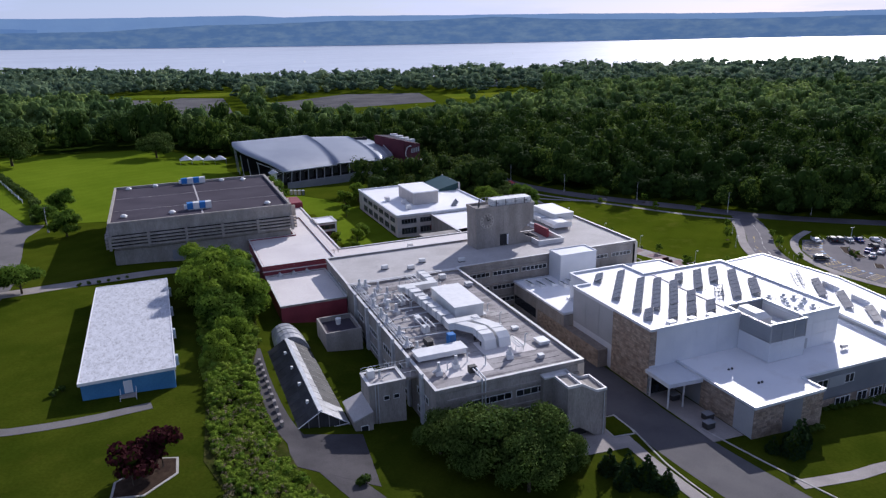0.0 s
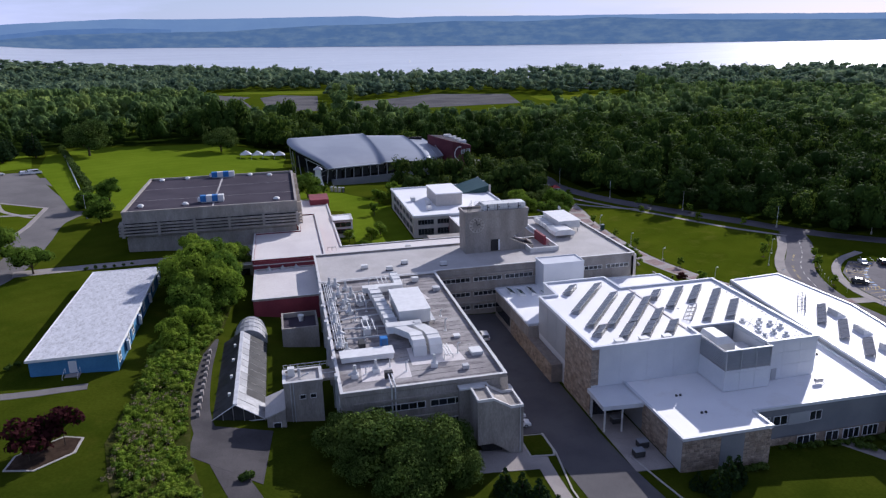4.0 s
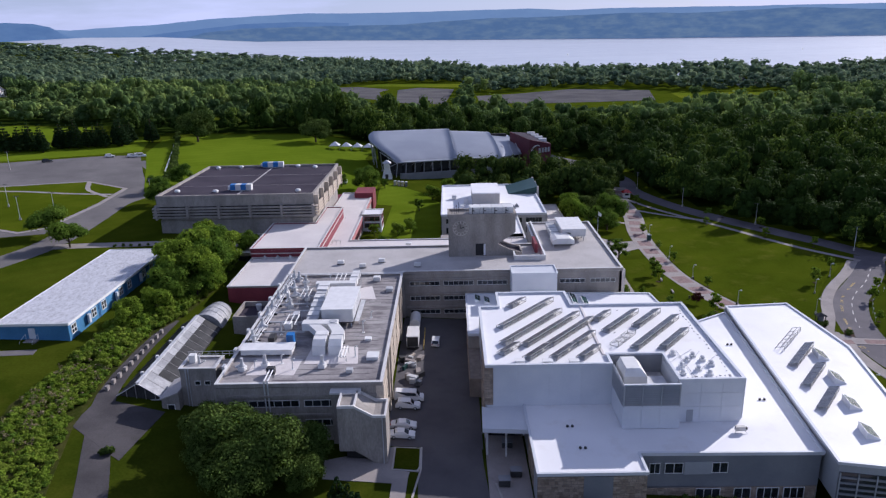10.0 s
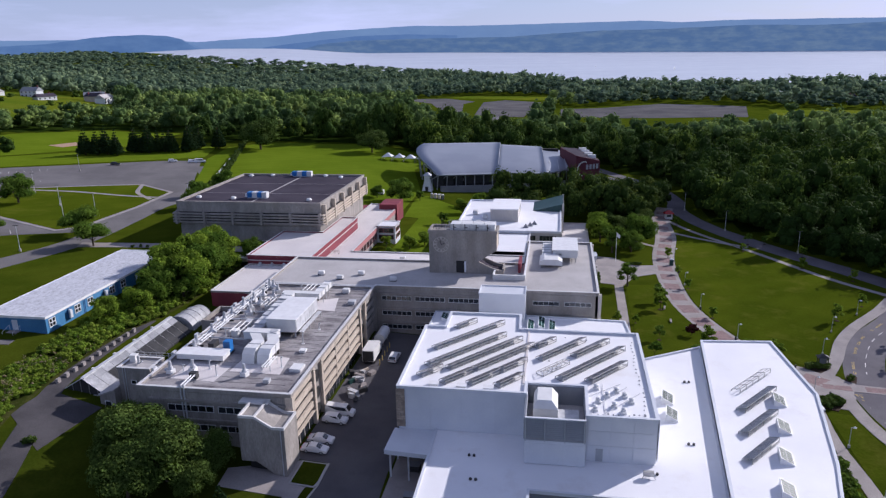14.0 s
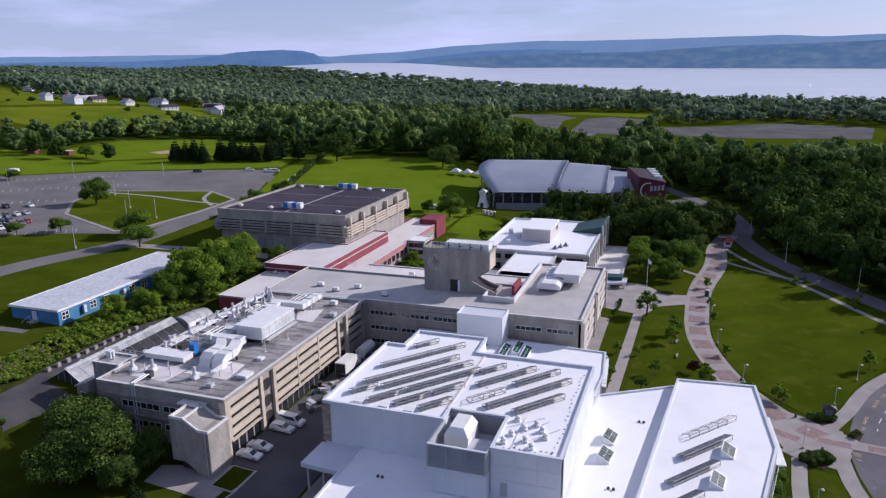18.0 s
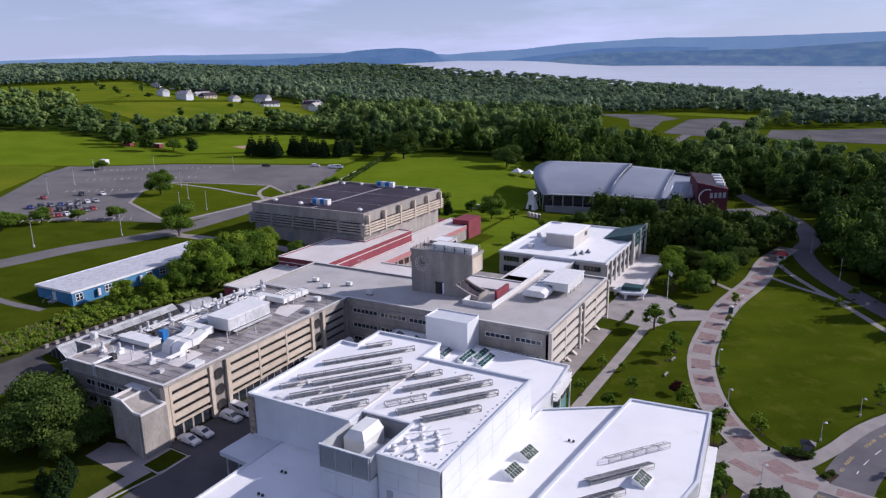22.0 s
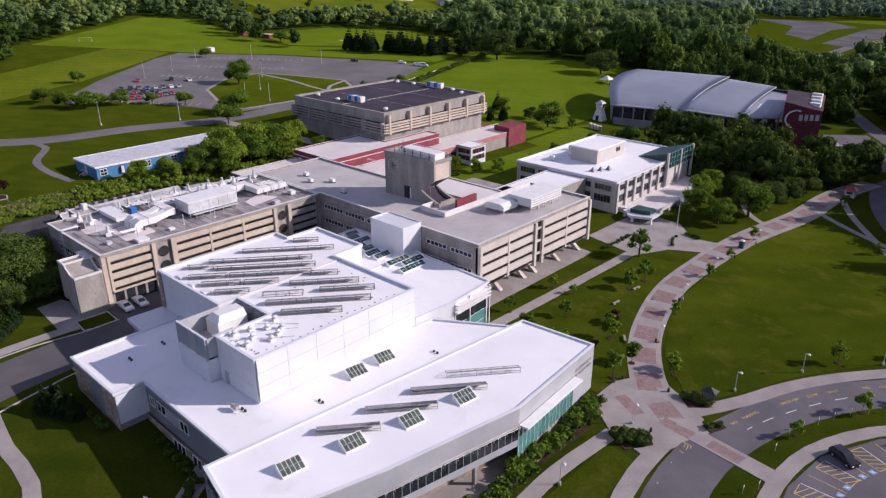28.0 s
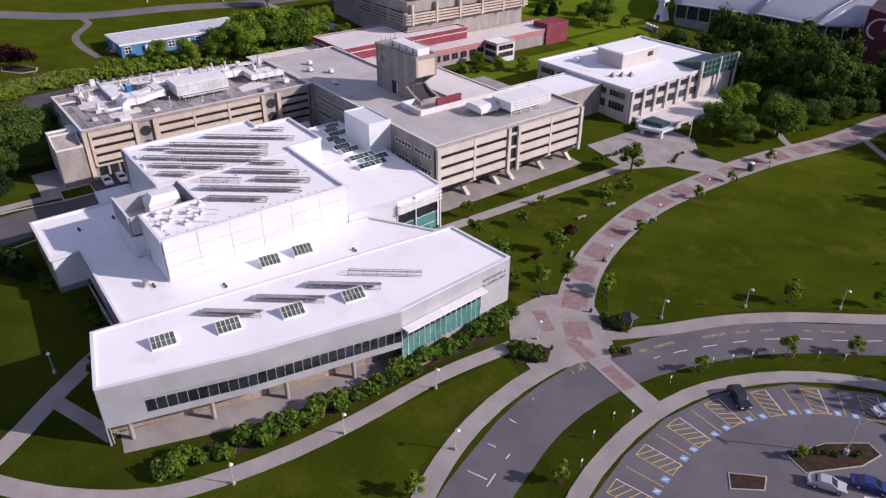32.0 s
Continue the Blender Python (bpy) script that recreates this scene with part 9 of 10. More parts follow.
# trees close along the outer side of the campus road
step_ = np.diff(OUTER, axis=0)
nrm = np.stack([-step_[:, 1], step_[:, 0]], 1) / np.hypot(step_[:, 0], step_[:, 1])[:, None]
edge_pts = OUTER[:-1] - nrm * 11.0
edge_pts = edge_pts[(edge_pts[:, 1] < 345) & (edge_pts[:, 0] < 300)]
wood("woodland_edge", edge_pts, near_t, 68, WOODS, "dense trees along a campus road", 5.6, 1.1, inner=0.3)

# ---- vehicles ----


def car_proto(paint, kind, label):
    """A car along +x, 4.7 m long (van 5.6 m), with body, cabin glass, wheels and lamps."""
    t = thing("van" if kind == "van" else "car", label, "van" if kind == "van" else "car", "parked cars")
    L_, W, H = dict(sedan=(4.7, 1.82, 1.45), suv=(4.75, 1.9, 1.72), van=(5.7, 2.0, 2.1))[kind]
    a = L_ / 2
    prof = dict(
        sedan=[(-a, 0.35), (-a, 0.82), (-a + 0.9, 0.95), (-a + 1.45, H - 0.03), (0.35, H), (1.15, 0.98), (a - 0.1, 0.80), (a, 0.55), (a, 0.32)],
        suv=[(-a, 0.4), (-a, 1.0), (-a + 0.45, H - 0.1), (-a + 0.9, H), (0.45, H), (1.1, 1.08), (a - 0.15, 0.95), (a, 0.6), (a, 0.4)],
        van=[(-a, 0.4), (-a, H - 0.15), (-a + 0.2, H), (1.3, H), (1.95, 1.25), (a - 0.1, 1.02), (a, 0.7), (a, 0.4)])[kind]
    n = len(prof)
    mb = Mb()
    rings = []
    for y, k in ((-W / 2, 0.86), (-W / 2 * 0.93, 1.0), (W / 2 * 0.93, 1.0), (W / 2, 0.86)):
        rings.append([(x, y if z < 1.05 else y * 0.86, 0.3 + (z - 0.3) * (1.0 if z < 1.05 or k == 1.0 else 0.97)) for x, z in prof])
    mb.add([p for r in rings for p in r], [tuple(range(n - 1, -1, -1)), tuple(range(3 * n, 4 * n))] + [(q * n + i, q * n + (i + 1) % n, q * n + n + (i + 1) % n, q * n + n + i) for q in range(3) for i in range(n)])
    mb.out("body", paint, t)
    glass = Mb()
    zt, zb = H - 0.12, 1.0 if kind != "van" else 1.3
    xs = dict(sedan=(-1.35, 0.85), suv=(-1.9, 0.85), van=(-2.6, 1.5))[kind]
    for s in (-1, 1):
        y = s * W / 2 * 0.89
        glass.add([(xs[0], y, zb), (xs[1], y, zb), (xs[1] - 0.45, y * 0.97, zt), (xs[0] + 0.3, y * 0.97, zt), (xs[0], y * 0.98, zb), (xs[1], y * 0.98, zb)], [(0, 1, 2, 3) if s < 0 else (3, 2, 1, 0)])
    glass.out("side_window", GLASS, t)
    wx0, wx1 = dict(sedan=(0.40, 1.16), suv=(0.50, 1.12), van=(1.34, 1.97))[kind]
    zc = dict(sedan=1.0, suv=1.1, van=1.27)[kind]
    Mb().add([(wx1 + 0.02, -W * 0.40, zc), (wx1 + 0.02, W * 0.40, zc), (wx0 + 0.02, W * 0.36, H - 0.03), (wx0 + 0.02, -W * 0.36, H - 0.03)], [(0, 1, 2, 3)]).out("windscreen", GLASS, t)
    bx = dict(sedan=(-a + 0.88, -a + 1.42, 0.98), suv=(-a - 0.02, -a + 0.40, 1.05), van=(-a - 0.02, -a - 0.02, 1.2))[kind]
    Mb().add([(bx[0], W * 0.38, bx[2]), (bx[0], -W * 0.38, bx[2]), (bx[1], -W * 0.35, H - 0.12), (bx[1], W * 0.35, H - 0.12)], [(0, 1, 2, 3)]).out("rear_window", GLASS, t)
    for x in (-a + 0.95, a - 0.95):
        for s in (-1, 1):
            w = Mb().bar((x, s * (W / 2 - 0.2), 0.34), (x, s * (W / 2 + 0.02), 0.34), 0.34, 14).out("wheel", TYRE, t)
            Mb().bar((x, s * (W / 2 - 0.1), 0.34), (x, s * (W / 2 + 0.035), 0.34), 0.2, 10).out("rim", GALV, w)
    for s in (-1, 1):
        B("headlight", a - 0.12, a + 0.01, s * 0.65 - 0.2, s * 0.65 + 0.2, 0.6, 0.76, TRIM, t)
        B("tail_light", -a - 0.01, -a + 0.1, s * 0.7 - 0.15, s * 0.7 + 0.15, 0.7, 0.95, CARPAINT["red"], t)
    return t


CARS = {}
for col, kind, lb in (("white", "sedan", "white patrol-style sedan parked in a bay"), ("silver", "sedan", "silver sedan parked in a bay"), ("black", "suv", "black car parked in a bay"), ("red", "sedan", "red car parked in a bay"),
                      ("navy", "sedan", "dark blue car parked in a bay"), ("grey", "suv", "grey sport utility car parked in a bay"), ("white", "suv", "white sport utility car parked by a building"), ("white", "van", "white passenger van parked by a building")):
    CARS[col + "_" + kind] = car_proto(CARPAINT[col], kind, lb)


def park(key, x, y, deg):
    e = 1.5
    u = Vector((math.cos(radians(deg)), math.sin(radians(deg))))
    fx = (gz(x + u.x * e, y + u.y * e) - gz(x - u.x * e, y - u.y * e)) / (2 * e)
    sx = (gz(x - u.y * e, y + u.x * e) - gz(x + u.y * e, y - u.x * e)) / (2 * e)
    i = Vector((u.x, u.y, fx)).normalized()
    k = Vector((-(fx * u.x - sx * u.y), -(fx * u.y + sx * u.x), 1)).normalized()
    j = k.cross(i).normalized()
    m = Matrix((i, j, i.cross(j))).transposed().to_4x4()
    m.translation = (x, y, gz(x, y) + 0.045)
    src = CARS[key]
    if not src.get("used"):
        src["used"] = 1
        src.matrix_basis = m
    else:
        copy_thing(src, m)


park("white_van", 69.9, 109.9, 0)
park("white_suv", 69.8, 106.9, 0)
park("white_sedan", 69.4, 99.8, 0)
park("white_sedan", 69.3, 96.6, 0)
park("white_suv", 74.6, 136.4, 88)
park("black_suv", 195.8, 153.2, -32)
park("silver_sedan", 212.2, 147.6, 28)
park("navy_sedan", 215.8, 152.0, 28)
park("white_sedan", 218.6, 149.4, 28)
for k, (x, y) in enumerate(((210.8, 168.4), (216.0, 166.2), (217.9, 165.0), (220.9, 163.4), (224, 162), (229, 159.6), (221, 154), (226, 152), (233, 150), (238, 147.6))):
    park(["white_sedan", "black_suv", "grey_suv", "silver_sedan", "navy_sedan"][k % 5], x, y, 64)
rc = random.Random(8)
for x, y in ((-102.8, 170.1), (-100.6, 173), (-98.4, 175.6), (-97.4, 178.4), (-96.2, 181), (-95.4, 184), (-95.0, 187), (-95.2, 190), (-95.6, 193), (-96, 196), (-118.7, 183.4), (-116.8, 187), (-115.2, 190.2), (-113.6, 193.4), (-112.2, 196.6), (-110.9, 199.8), (-109.6, 203), (-108.4, 206.2), (-133, 198.3), (-125.7, 211.9), (-119.2, 217.6), (-106.8, 184.0), (-104.6, 187.2), (-103.2, 190.6), (-102.6, 194), (-108.9, 181)):
    park(rc.choice(["white_sedan", "silver_sedan", "black_suv", "red_sedan", "navy_sedan", "grey_suv", "grey_suv", "black_suv"]), x, y, -20 + rc.uniform(-3, 3))
for x, y, k in ((-91.7, 336.4, "white_suv"), (-81.5, 338.4, "white_suv"), (-78, 340, "white_van"), (-113.7, 319.4, "black_suv"), (-102.7, 155.4, "silver_sedan")):
    park(k, x, y, 30)

# yard clutter
box_t = thing("box_truck", "white box truck parked in the yard", "truck")
zb = gz(69.5, 136)
B("box", 68.2, 70.9, 132.2, 138.2, zb + 0.9, zb + 3.5, UNIT_W, box_t)
B("cab", 68.4, 70.7, 138.3, 140.3, zb + 0.6, zb + 2.4, CARPAINT["white"], box_t)
B("rear_door", 68.35, 70.75, 132.12, 132.2, zb + 1.0, zb + 3.3, DARK, box_t)
B("chassis", 68.6, 70.5, 132.4, 139.9, zb + 0.45, zb + 0.9, DARK, box_t)
for y in (133.6, 139.2):
    for x in (68.4, 70.7):
        Mb().bar((x - 0.15, y, zb + 0.45), (x + 0.15, y, zb + 0.45), 0.45, 12).out("wheel", TYRE, box_t)
tank = thing("storage_tank", "white horizontal gas tank in the yard", "tank")
Mb().bar((69.6, 142.4, zb + 1.9), (69.6, 148.2, zb + 1.9), 1.3, 16).out("vessel", UNIT_W, tank)
for y in (143.4, 147.2):
    B("saddle", 68.8, 70.4, y - 0.2, y + 0.2, zb - 0.2, zb + 1.2, CONC, tank)
fence = thing("yard_fence", "yellow posts beside the yard", "bollards")
for k in range(5):
    Mb().cone(72.0, 133 + k * 2.4, gz(72, 133) - 0.1, gz(72, 133) + 1.3, 0.12, 0.12, 8).out("post", PAINT_Y, fence)
rj = random.Random(3)
for k in range(16):
    t = thing("scrap", "pile of scrap metal and timber in the yard", "scrap", "yard scrap")
    x, y = rj.uniform(67.4, 71.6), rj.uniform(115.5, 129.5)
    a = rj.uniform(0, 3.1)
    h = rj.uniform(0.3, 1.3)
    Mb().obox((x, y), (math.cos(a), math.sin(a)), rj.uniform(0.8, 2.6), rj.uniform(0.4, 1.5), gz(x, y) - 0.05, gz(x, y) + h).out("piece", rj.choice([GREEN_M, CONC_W, DARK, RACK, PAVE, GALV]), t)
for x, y in ((86.5, 83.6), (88.6, 86.2), (87.8, 94.6)):
    t = thing("waste_container", "dark waste container on a concrete court", "container", "containers")
    z = gz(x, y) + 0.1
    B("body", x - 0.9, x + 0.9, y - 0.7, y + 0.7, z + 0.15, z + 1.2, DARK, t)
    B("lid", x - 0.95, x + 0.95, y - 0.75, y + 0.75, z + 1.2, z + 1.32, PANEL_D, t)
    for dx in (-0.7, 0.7):
        Mb().bar((x + dx, y - 0.6, z + 0.08), (x + dx, y + 0.6, z + 0.08), 0.08, 8).out("wheel", TYRE, t)

# lamps, posts, kiosk, shelter
lamp = thing("street_lamp", "slim path lamp with a pale head on a concrete foot", "lamp post", "path lamps", at=(165.3, 102.1, gz(165.3, 102.1)))
Mb().cone(0, 0, -0.2, 0.55, 0.28, 0.24, 10).out("foot", KERB, lamp)
Mb().cone(0, 0, 0.5, 4.2, 0.07, 0.05, 8).out("pole", GALV, lamp)
Mb().bar((0, 0, 4.2), (0.55, 0, 4.35), 0.04).out("arm", GALV, lamp)
Mb().cone(0.55, 0, 4.15, 4.4, 0.32, 0.12, 10).out("head", TRIM, lamp)
for x, y in ((165.6, 118.3), (164.3, 85.8), (177.2, 113.0), (166.2, 139.4), (175.2, 161.4), (182.3, 176.4), (193.2, 189.4), (128.3, 72.0), (156.9, 167.6), (151.8, 189.4), (150.6, 209), (151.4, 236)):
    copy_thing(lamp, Matrix.Translation((x, y, gz(x, y))))
tall = thing("street_lamp", "tall car park lamp on a concrete base", "lamp post", "car park lamps", at=(211.0, 155.3, gz(211, 155.3)))
Mb().cone(0, 0, -0.2, 0.9, 0.35, 0.35, 10).out("foot", KERB, tall)
Mb().cone(0, 0, 0.9, 8.2, 0.1, 0.07, 8).out("pole", GALV, tall)
for s in (-1, 1):
    Mb().box(min(0, s * 0.9), max(0, s * 0.9), -0.15, 0.15, 8.2, 8.32).out("head", DARK, tall)
for x, y in ((-63, 150), (-52, 176), (-105, 250), (-80, 232), (-66, 215), (-170, 250), (-150, 225), (-120, 300), (-58, 222), (214, 214), (196, 250), (178, 282), (232, 130), (240, 196), (168, 318), (-140, 205), (-36, 250), (-160, 280)):
    copy_thing(tall, Matrix.Translation((x, y, gz(x, y))))
post = thing("marker_post", "thin metal post with a small white sign", "sign post", "sign posts", at=(187.6, 129.9, gz(187.6, 129.9)))
Mb().cone(0, 0, -0.2, 1.5, 0.03, 0.03, 6).out("post", GALV, post)
B("sign", -0.02, 0.02, -0.16, 0.16, 1.15, 1.6, TRIM, post)
for x, y in ((186.8, 135.1), (188.2, 137.6), (186.9, 148.4), (187.0, 154.7), (188.3, 157.4), (189.8, 160.6), (191.4, 163.7), (193.2, 166.7), (195.4, 169.6), (198, 172.4), (190.2, 124.6), (201, 175)):
    copy_thing(post, Matrix.Translation((x, y, gz(x, y))))
bol = thing("bollard", "dark round path bollard", "bollard", "bollards", at=(156.4, 167.2, gz(156.4, 167.2) + 0.1))
Mb().cone(0, 0, -0.1, 0.8, 0.25, 0.22, 10).out("body", DARK, bol)
for x, y in ((151.6, 188.0), (158.2, 150.4), (169.6, 139.6), (157.6, 148.2), (145.0, 171.6), (166.4, 152.6), (150.9, 222)):
    copy_thing(bol, Matrix.Translation((x, y, gz(x, y) + 0.1)))
ki = thing("sign_kiosk", "dark slatted sign kiosk in a planting bed", "kiosk")
zk = gz(173, 155)
for dx, dy in ((-1, -0.6), (1, -0.6), (-1, 0.6), (1, 0.6)):
    B("post", 173 + dx - 0.08, 173 + dx + 0.08, 154.9 + dy - 0.08, 154.9 + dy + 0.08, zk - 0.1, zk + 2.3, DARK, ki)
Mb().add([(171.6, 153.9, zk + 2.3), (174.4, 153.9, zk + 2.3), (174.4, 155.9, zk + 2.3), (171.6, 155.9, zk + 2.3), (173, 154.9, zk + 3.1)], [(0, 1, 4), (1, 2, 4), (2, 3, 4), (3, 0, 4), (3, 2, 1, 0)]).out("roof", DARK, ki)
B("board", 172.2, 173.8, 154.8, 154.95, zk + 0.6, zk + 2.0, PANEL_D, ki)
wc = thing("portable_toilet", "dark green portable cabin with white roof", "portable cabin")
zw = gz(149.6, 230)
B("body", 149.0, 150.2, 229.4, 230.6, zw, zw + 2.1, GREEN_M, wc)
Mb().add([(148.95, 229.35, zw + 2.1), (150.25, 229.35, zw + 2.1), (150.25, 230.65, zw + 2.1), (148.95, 230.65, zw + 2.1), (149.3, 229.7, zw + 2.4), (149.9, 229.7, zw + 2.4), (149.9, 230.3, zw + 2.4), (149.3, 230.3, zw + 2.4)], [(4, 5, 6, 7), (0, 1, 5, 4), (1, 2, 6, 5), (2, 3, 7, 6), (3, 0, 4, 7)]).out("roof", TRIM, wc)
for k in range(4):
    t = thing("portable_toilet", "dark portable toilet on the grass" if k == 3 else "tan portable toilet on the grass", "portable cabin", "portable toilets by the shell")
    x, y = 53.0 + k * 1.7, 308.6 - 0.2 * k
    z = gz(x, y)
    B("body", x - 0.6, x + 0.6, y - 0.6, y + 0.6, z - 0.05, z + 2.1, DARK if k == 3 else CONC_W, t)
    B("door", x - 0.35, x + 0.35, y - 0.64, y - 0.6, z + 0.1, z + 1.95, PANEL_D if k == 3 else HALL_W, t)
    Mb().add([(x - 0.65, y - 0.65, z + 2.1), (x + 0.65, y - 0.65, z + 2.1), (x + 0.65, y + 0.65, z + 2.1), (x - 0.65, y + 0.65, z + 2.1), (x - 0.25, y, z + 2.4), (x + 0.25, y, z + 2.4)], [(0, 1, 5, 4), (1, 2, 5), (2, 3, 4, 5), (3, 0, 4), (3, 2, 1, 0)]).out("roof", TRIM, t)
for x, y, a in ((141.5, 186.5, 0.2), (151.2, 163.6, 1.0), (141.8, 176.5, 0.3)):
    t = thing("bench", "pale stone bench beside a path", "bench", "benches")
    z = gz(x, y)
    u = (math.cos(a + 1.2), math.sin(a + 1.2))
    Mb().obox((x, y), u, 2.4, 0.5, z + 0.38, z + 0.5).out("seat", PAVE, t)
    for s in (-0.8, 0.8):
        Mb().obox((x + u[0] * s, y + u[1] * s), u, 0.3, 0.45, z - 0.1, z + 0.38).out("foot", KERB, t)
fp = thing("flagpole", "white flagpole with a furled flag", "flagpole")
zf = gz(131, 229.6)
Mb().cone(131, 229.6, zf - 0.1, zf + 10.5, 0.09, 0.05, 8).out("pole", TRIM, fp)
Mb().add([(131.05, 229.6, zf + 10.2), (132.2, 229.7, zf + 9.4), (132.0, 229.5, zf + 8.3), (131.05, 229.6, zf + 8.9)], [(0, 1, 2, 3), (3, 2, 1, 0)]).out("flag", TRIM, fp)

# dugouts, fence, houses, tents
for x, y in ((-238, 324), (-222, 334)):
    t = thing("dugout", "red roofed team shelter by a field", "shelter", "shelters")
    z = gz(x, y)
    B("wall", x - 4, x + 4, y - 1.5, y + 1.5, z - 0.2, z + 2.2, RED, t)
    B("roof", x - 4.4, x + 4.4, y - 2, y + 2, z + 2.2, z + 2.5, CONC_W, t)
goal = thing("goal", "white soccer goal on a field", "goal")
zg = gz(-258, 226)
Mb().bar((-260, 223, zg), (-260, 223, zg + 2.4), 0.08).bar((-256, 229, zg), (-256, 229, zg + 2.4), 0.08).bar((-260, 223, zg + 2.4), (-256, 229, zg + 2.4), 0.08).out("frame", TRIM, goal)
wtk = thing("trailer", "white trailer at the edge of a car park", "trailer")
zt = gz(-193, 273)
B("body", -195.5, -190.5, 271.8, 274.4, zt + 0.7, zt + 3.2, UNIT_W, wtk)
B("chassis", -195, -191, 272.2, 274, zt, zt + 0.7, DARK, wtk)
ww = thing("meadow_fence", "pale rail fence up a meadow", "fence")
for k in range(15):
    x, y = -50 - 2.2 * k, 300 + 7.0 * k
    z = gz(x, y)
    B("post", x - 0.12, x + 0.12, y - 0.12, y + 0.12, z - 0.3, z + 1.7, TRIM, ww)
    x2, y2 = x - 2.2, y + 7.0
    if k < 14:
        Mb().bar((x, y, z + 1.4), (x2, y2, gz(x2, y2) + 1.4), 0.09, 4).bar((x, y, z + 0.8), (x2, y2, gz(x2, y2) + 0.8), 0.09, 4).out("rail", TRIM, ww)


def house(x, y, a, lx, ly, h, wall, roof):
    t = thing("house", "pale suburban house with a pitched roof", "house", "hillside houses")
    z = gz(x, y)
    u, w = Vector((math.cos(a), math.sin(a))), Vector((-math.sin(a), math.cos(a)))
    c = Vector((x, y))
    P = lambda p, q, zz: (*(c + u * p + w * q), zz)
    Mb().obox((x, y), u, lx, ly, z - 1, z + h).out("wall", wall, t)
    r, o = ly / 2 + 0.6, lx / 2 + 0.5
    Mb().add([P(-o, -r, z + h), P(o, -r, z + h), P(o, r, z + h), P(-o, r, z + h), P(-o + 0.5, 0, z + h + ly * 0.38), P(o - 0.5, 0, z + h + ly * 0.38)], [(0, 1, 5, 4), (2, 3, 4, 5), (1, 2, 5), (3, 0, 4), (3, 2, 1, 0)]).out("roof", roof, t)
    for k in range(4):
        p = -lx / 2 + (k + 0.5) * lx / 4
        for zz in ((1.0, 4.0) if h > 5 else (1.0,)):
            Mb().obox(P(p, -ly / 2 - 0.02, 0)[:2], u, 1.4, 0.15, z + zz, z + zz + 1.4).out("window", GLASS, t)
    Mb().obox(P(lx * 0.3, ly * 0.2, 0)[:2], u, 0.9, 0.9, z + h, z + h + ly * 0.42 + 0.8).out("chimney", RED, t)


rh = random.Random(12)
for x, y in ((-502, 644), (-470, 580), (-434, 665), (-455, 640), (-400, 640), (-367, 671), (-348, 660), (-380, 690), (-304, 676), (-318, 690), (-328, 685), (-560, 690), (-640, 760), (-863, 870), (-800, 850), (-720, 800), (-540, 610)):
    house(x, y, rh.uniform(0, 3.1), rh.uniform(13, 22), rh.uniform(8, 11), rh.choice([3.2, 5.8, 5.8]), rh.choice([TRIM, PANEL_W, UNIT_W, CONC_W]), rh.choice([ROOF_D, PANEL_D, ROOF_G]))
rb = random.Random(14)
for k in range(46):
    x, y = rb.uniform(250, 1150), rb.uniform(800, 1250)
    if rb.random() < 0.5:
        x, y = rb.uniform(450, 1200), rb.uniform(950, 1280)
    if float(np.hypot(x - 100, y - 50)) < 1330:
        house(x, y, rb.uniform(0, 3.1), rb.uniform(11, 18), rb.uniform(8, 10), 6.5, rb.choice([TRIM, PANEL_W, CONC_W]), rb.choice([ROOF_D, PANEL_D, ROOF_G]))
for k in range(4):
    t = thing("tent", "white peaked event tent on the grass", "tent", "event tents")
    x, y = 13 + k * 6.0, 389 + k * 3.2
    z = gz(x, y)
    Mb().add([(x - 3, y - 3, z + 2.4), (x + 3, y - 3, z + 2.4), (x + 3, y + 3, z + 2.4), (x - 3, y + 3, z + 2.4), (x, y, z + 4.6)], [(0, 1, 4), (1, 2, 4), (2, 3, 4), (3, 0, 4)]).out("canopy", TRIM, t)
    for dx in (-2.9, 2.9):
        for dy in (-2.9, 2.9):
            Mb().bar((x + dx, y + dy, z - 0.1), (x + dx, y + dy, z + 2.4), 0.06).out("pole", GALV, t)
ut = thing("utility_cart", "small white utility trailer on the lawn", "trailer")
z = gz(30, 303)
B("body", 27.5, 31.5, 302, 304, z + 0.6, z + 2.4, UNIT_W, ut)
B("frame", 27.7, 31.3, 302.2, 303.8, z, z + 0.6, DARK, ut)
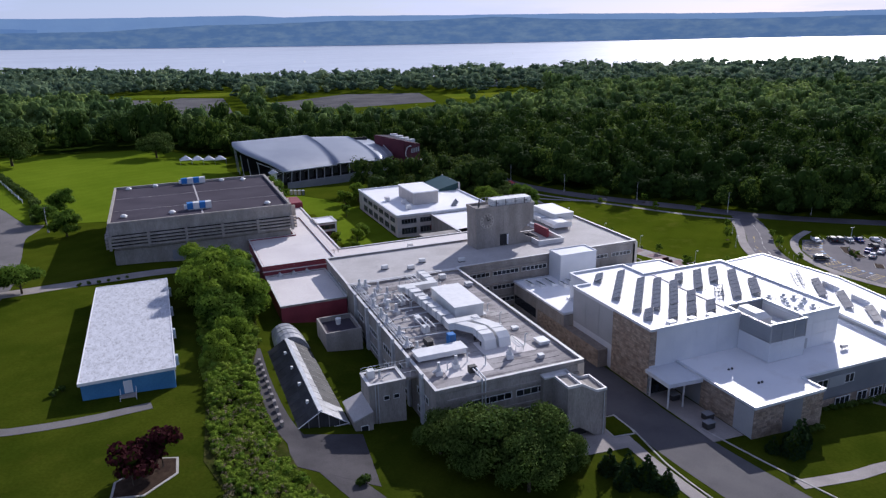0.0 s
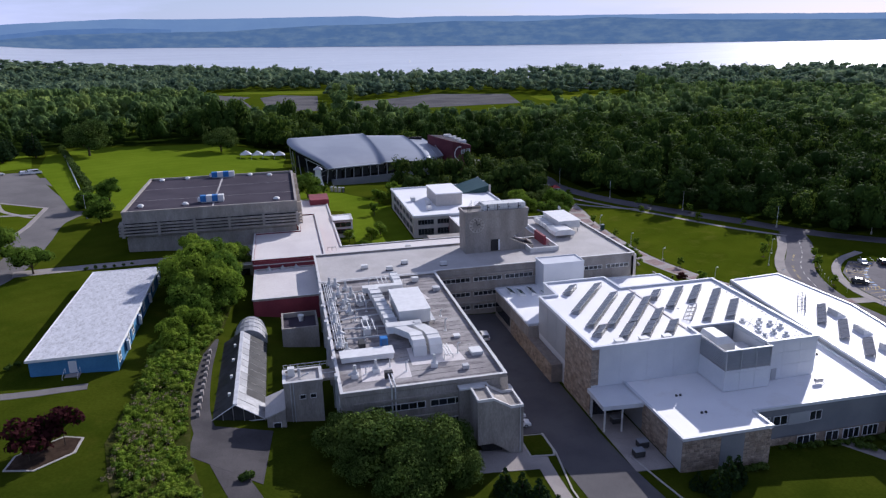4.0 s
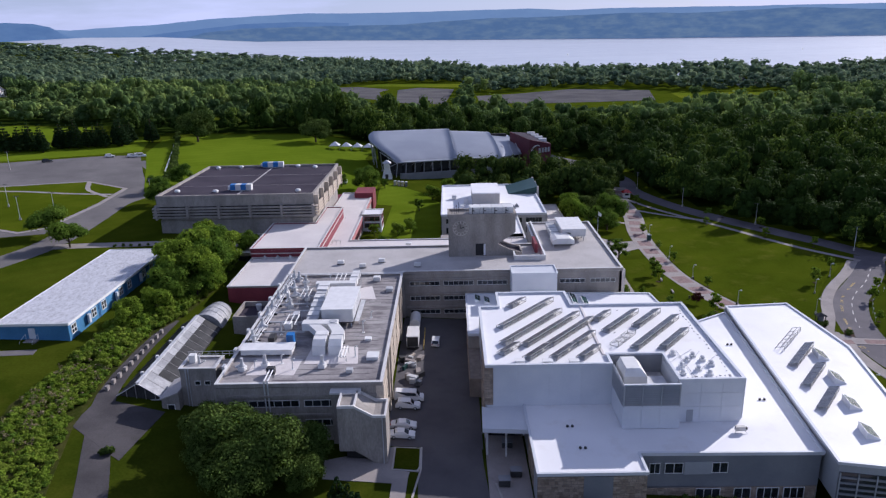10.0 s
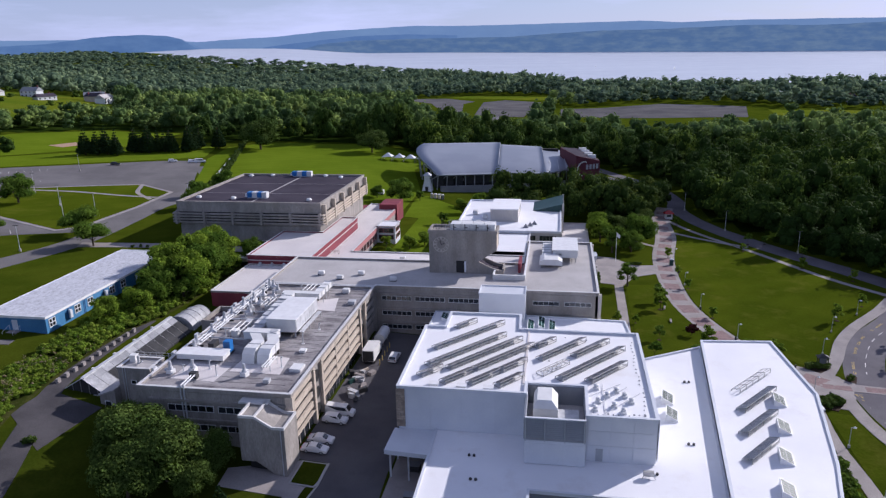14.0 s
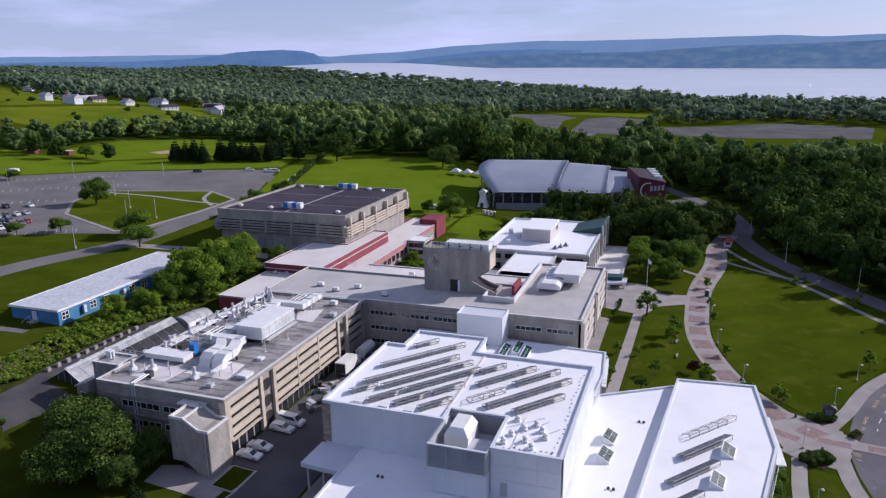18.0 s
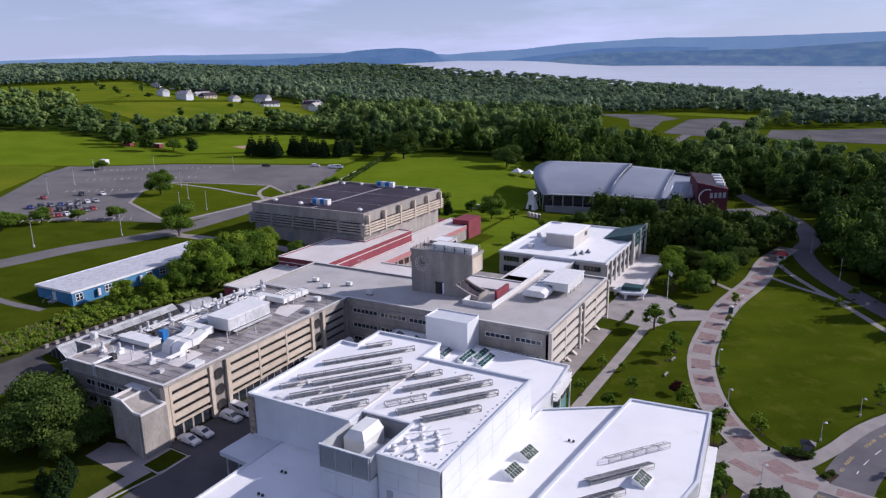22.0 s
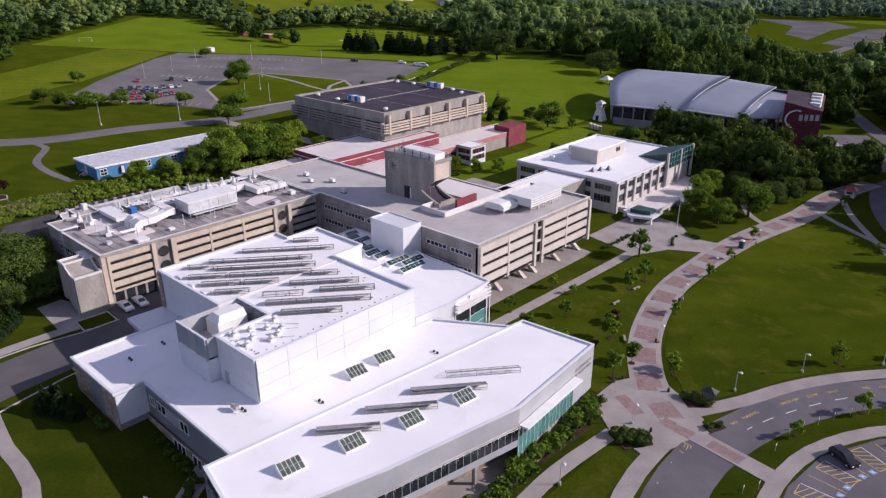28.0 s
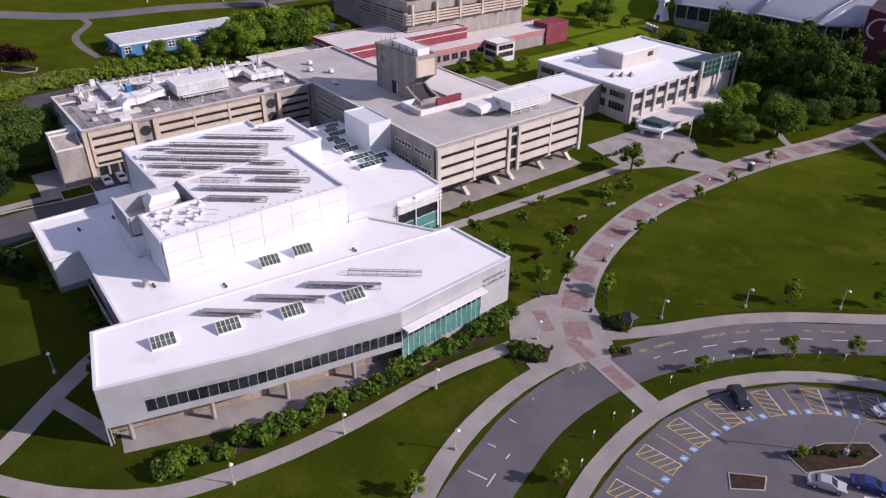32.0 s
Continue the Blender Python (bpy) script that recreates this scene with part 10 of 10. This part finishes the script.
for k in range(6):
    t = thing("sailboat", "white sailboat far out on the lake", "boat", "sailboats")
    a, d = radians([8, 4, -3, -9, -26, 1][k]), [2600, 2500, 2300, 2100, 2300, 2700][k]
    x, y = HUB[0] - d * math.sin(a), HUB[1] + d * math.cos(a)
    Mb().add([(x - 4, y, -7.5), (x + 4, y, -7.5), (x + 0.5, y, 8)], [(0, 1, 2)]).out("sail", SAIL, t)
    B("hull", x - 5, x + 5, y - 1.5, y + 1.5, -8.3, -7.2, TRIM, t)

# small booth where the promenade meets the road
bo = thing("booth", "small booth with a red hipped roof", "booth")
bx_, by_ = 158.5, 300.5
zb_ = gz(bx_, by_)
B("wall", bx_ - 1.5, bx_ + 1.5, by_ - 1.3, by_ + 1.3, zb_ - 0.2, zb_ + 2.4, UNIT_W, bo)
B("window", bx_ - 0.9, bx_ + 0.9, by_ - 1.34, by_ - 1.3, zb_ + 1.1, zb_ + 2.0, GLASS, bo)
Mb().add([(bx_ - 2.2, by_ - 2, zb_ + 2.4), (bx_ + 2.2, by_ - 2, zb_ + 2.4), (bx_ + 2.2, by_ + 2, zb_ + 2.4), (bx_ - 2.2, by_ + 2, zb_ + 2.4), (bx_ - 0.6, by_, zb_ + 3.7), (bx_ + 0.6, by_, zb_ + 3.7)], [(0, 1, 5, 4), (1, 2, 5), (2, 3, 4, 5), (3, 0, 4), (3, 2, 1, 0)]).out("roof", CARPAINT["red"], bo)

ry = random.Random(19)
for k in range(9):
    t = thing("crate", "stage crate standing in a paved yard", "crate", "stage yard crates")
    x, y = ry.uniform(134, 150), ry.uniform(352, 372)
    z, a = gz(x, y), ry.uniform(0, 3)
    w_, d_, h_ = ry.uniform(1.2, 3.6), ry.uniform(1.0, 2.2), ry.uniform(0.8, 2.2)
    Mb().obox((x, y), (math.cos(a), math.sin(a)), w_, d_, z + 0.02, z + h_).out("body", [DARK, UNIT_W, STAGE_RED][k % 3], t)
    Mb().obox((x, y), (math.cos(a), math.sin(a)), w_ + 0.08, d_ + 0.08, z + h_, z + h_ + 0.08).out("lid", GALV, t)
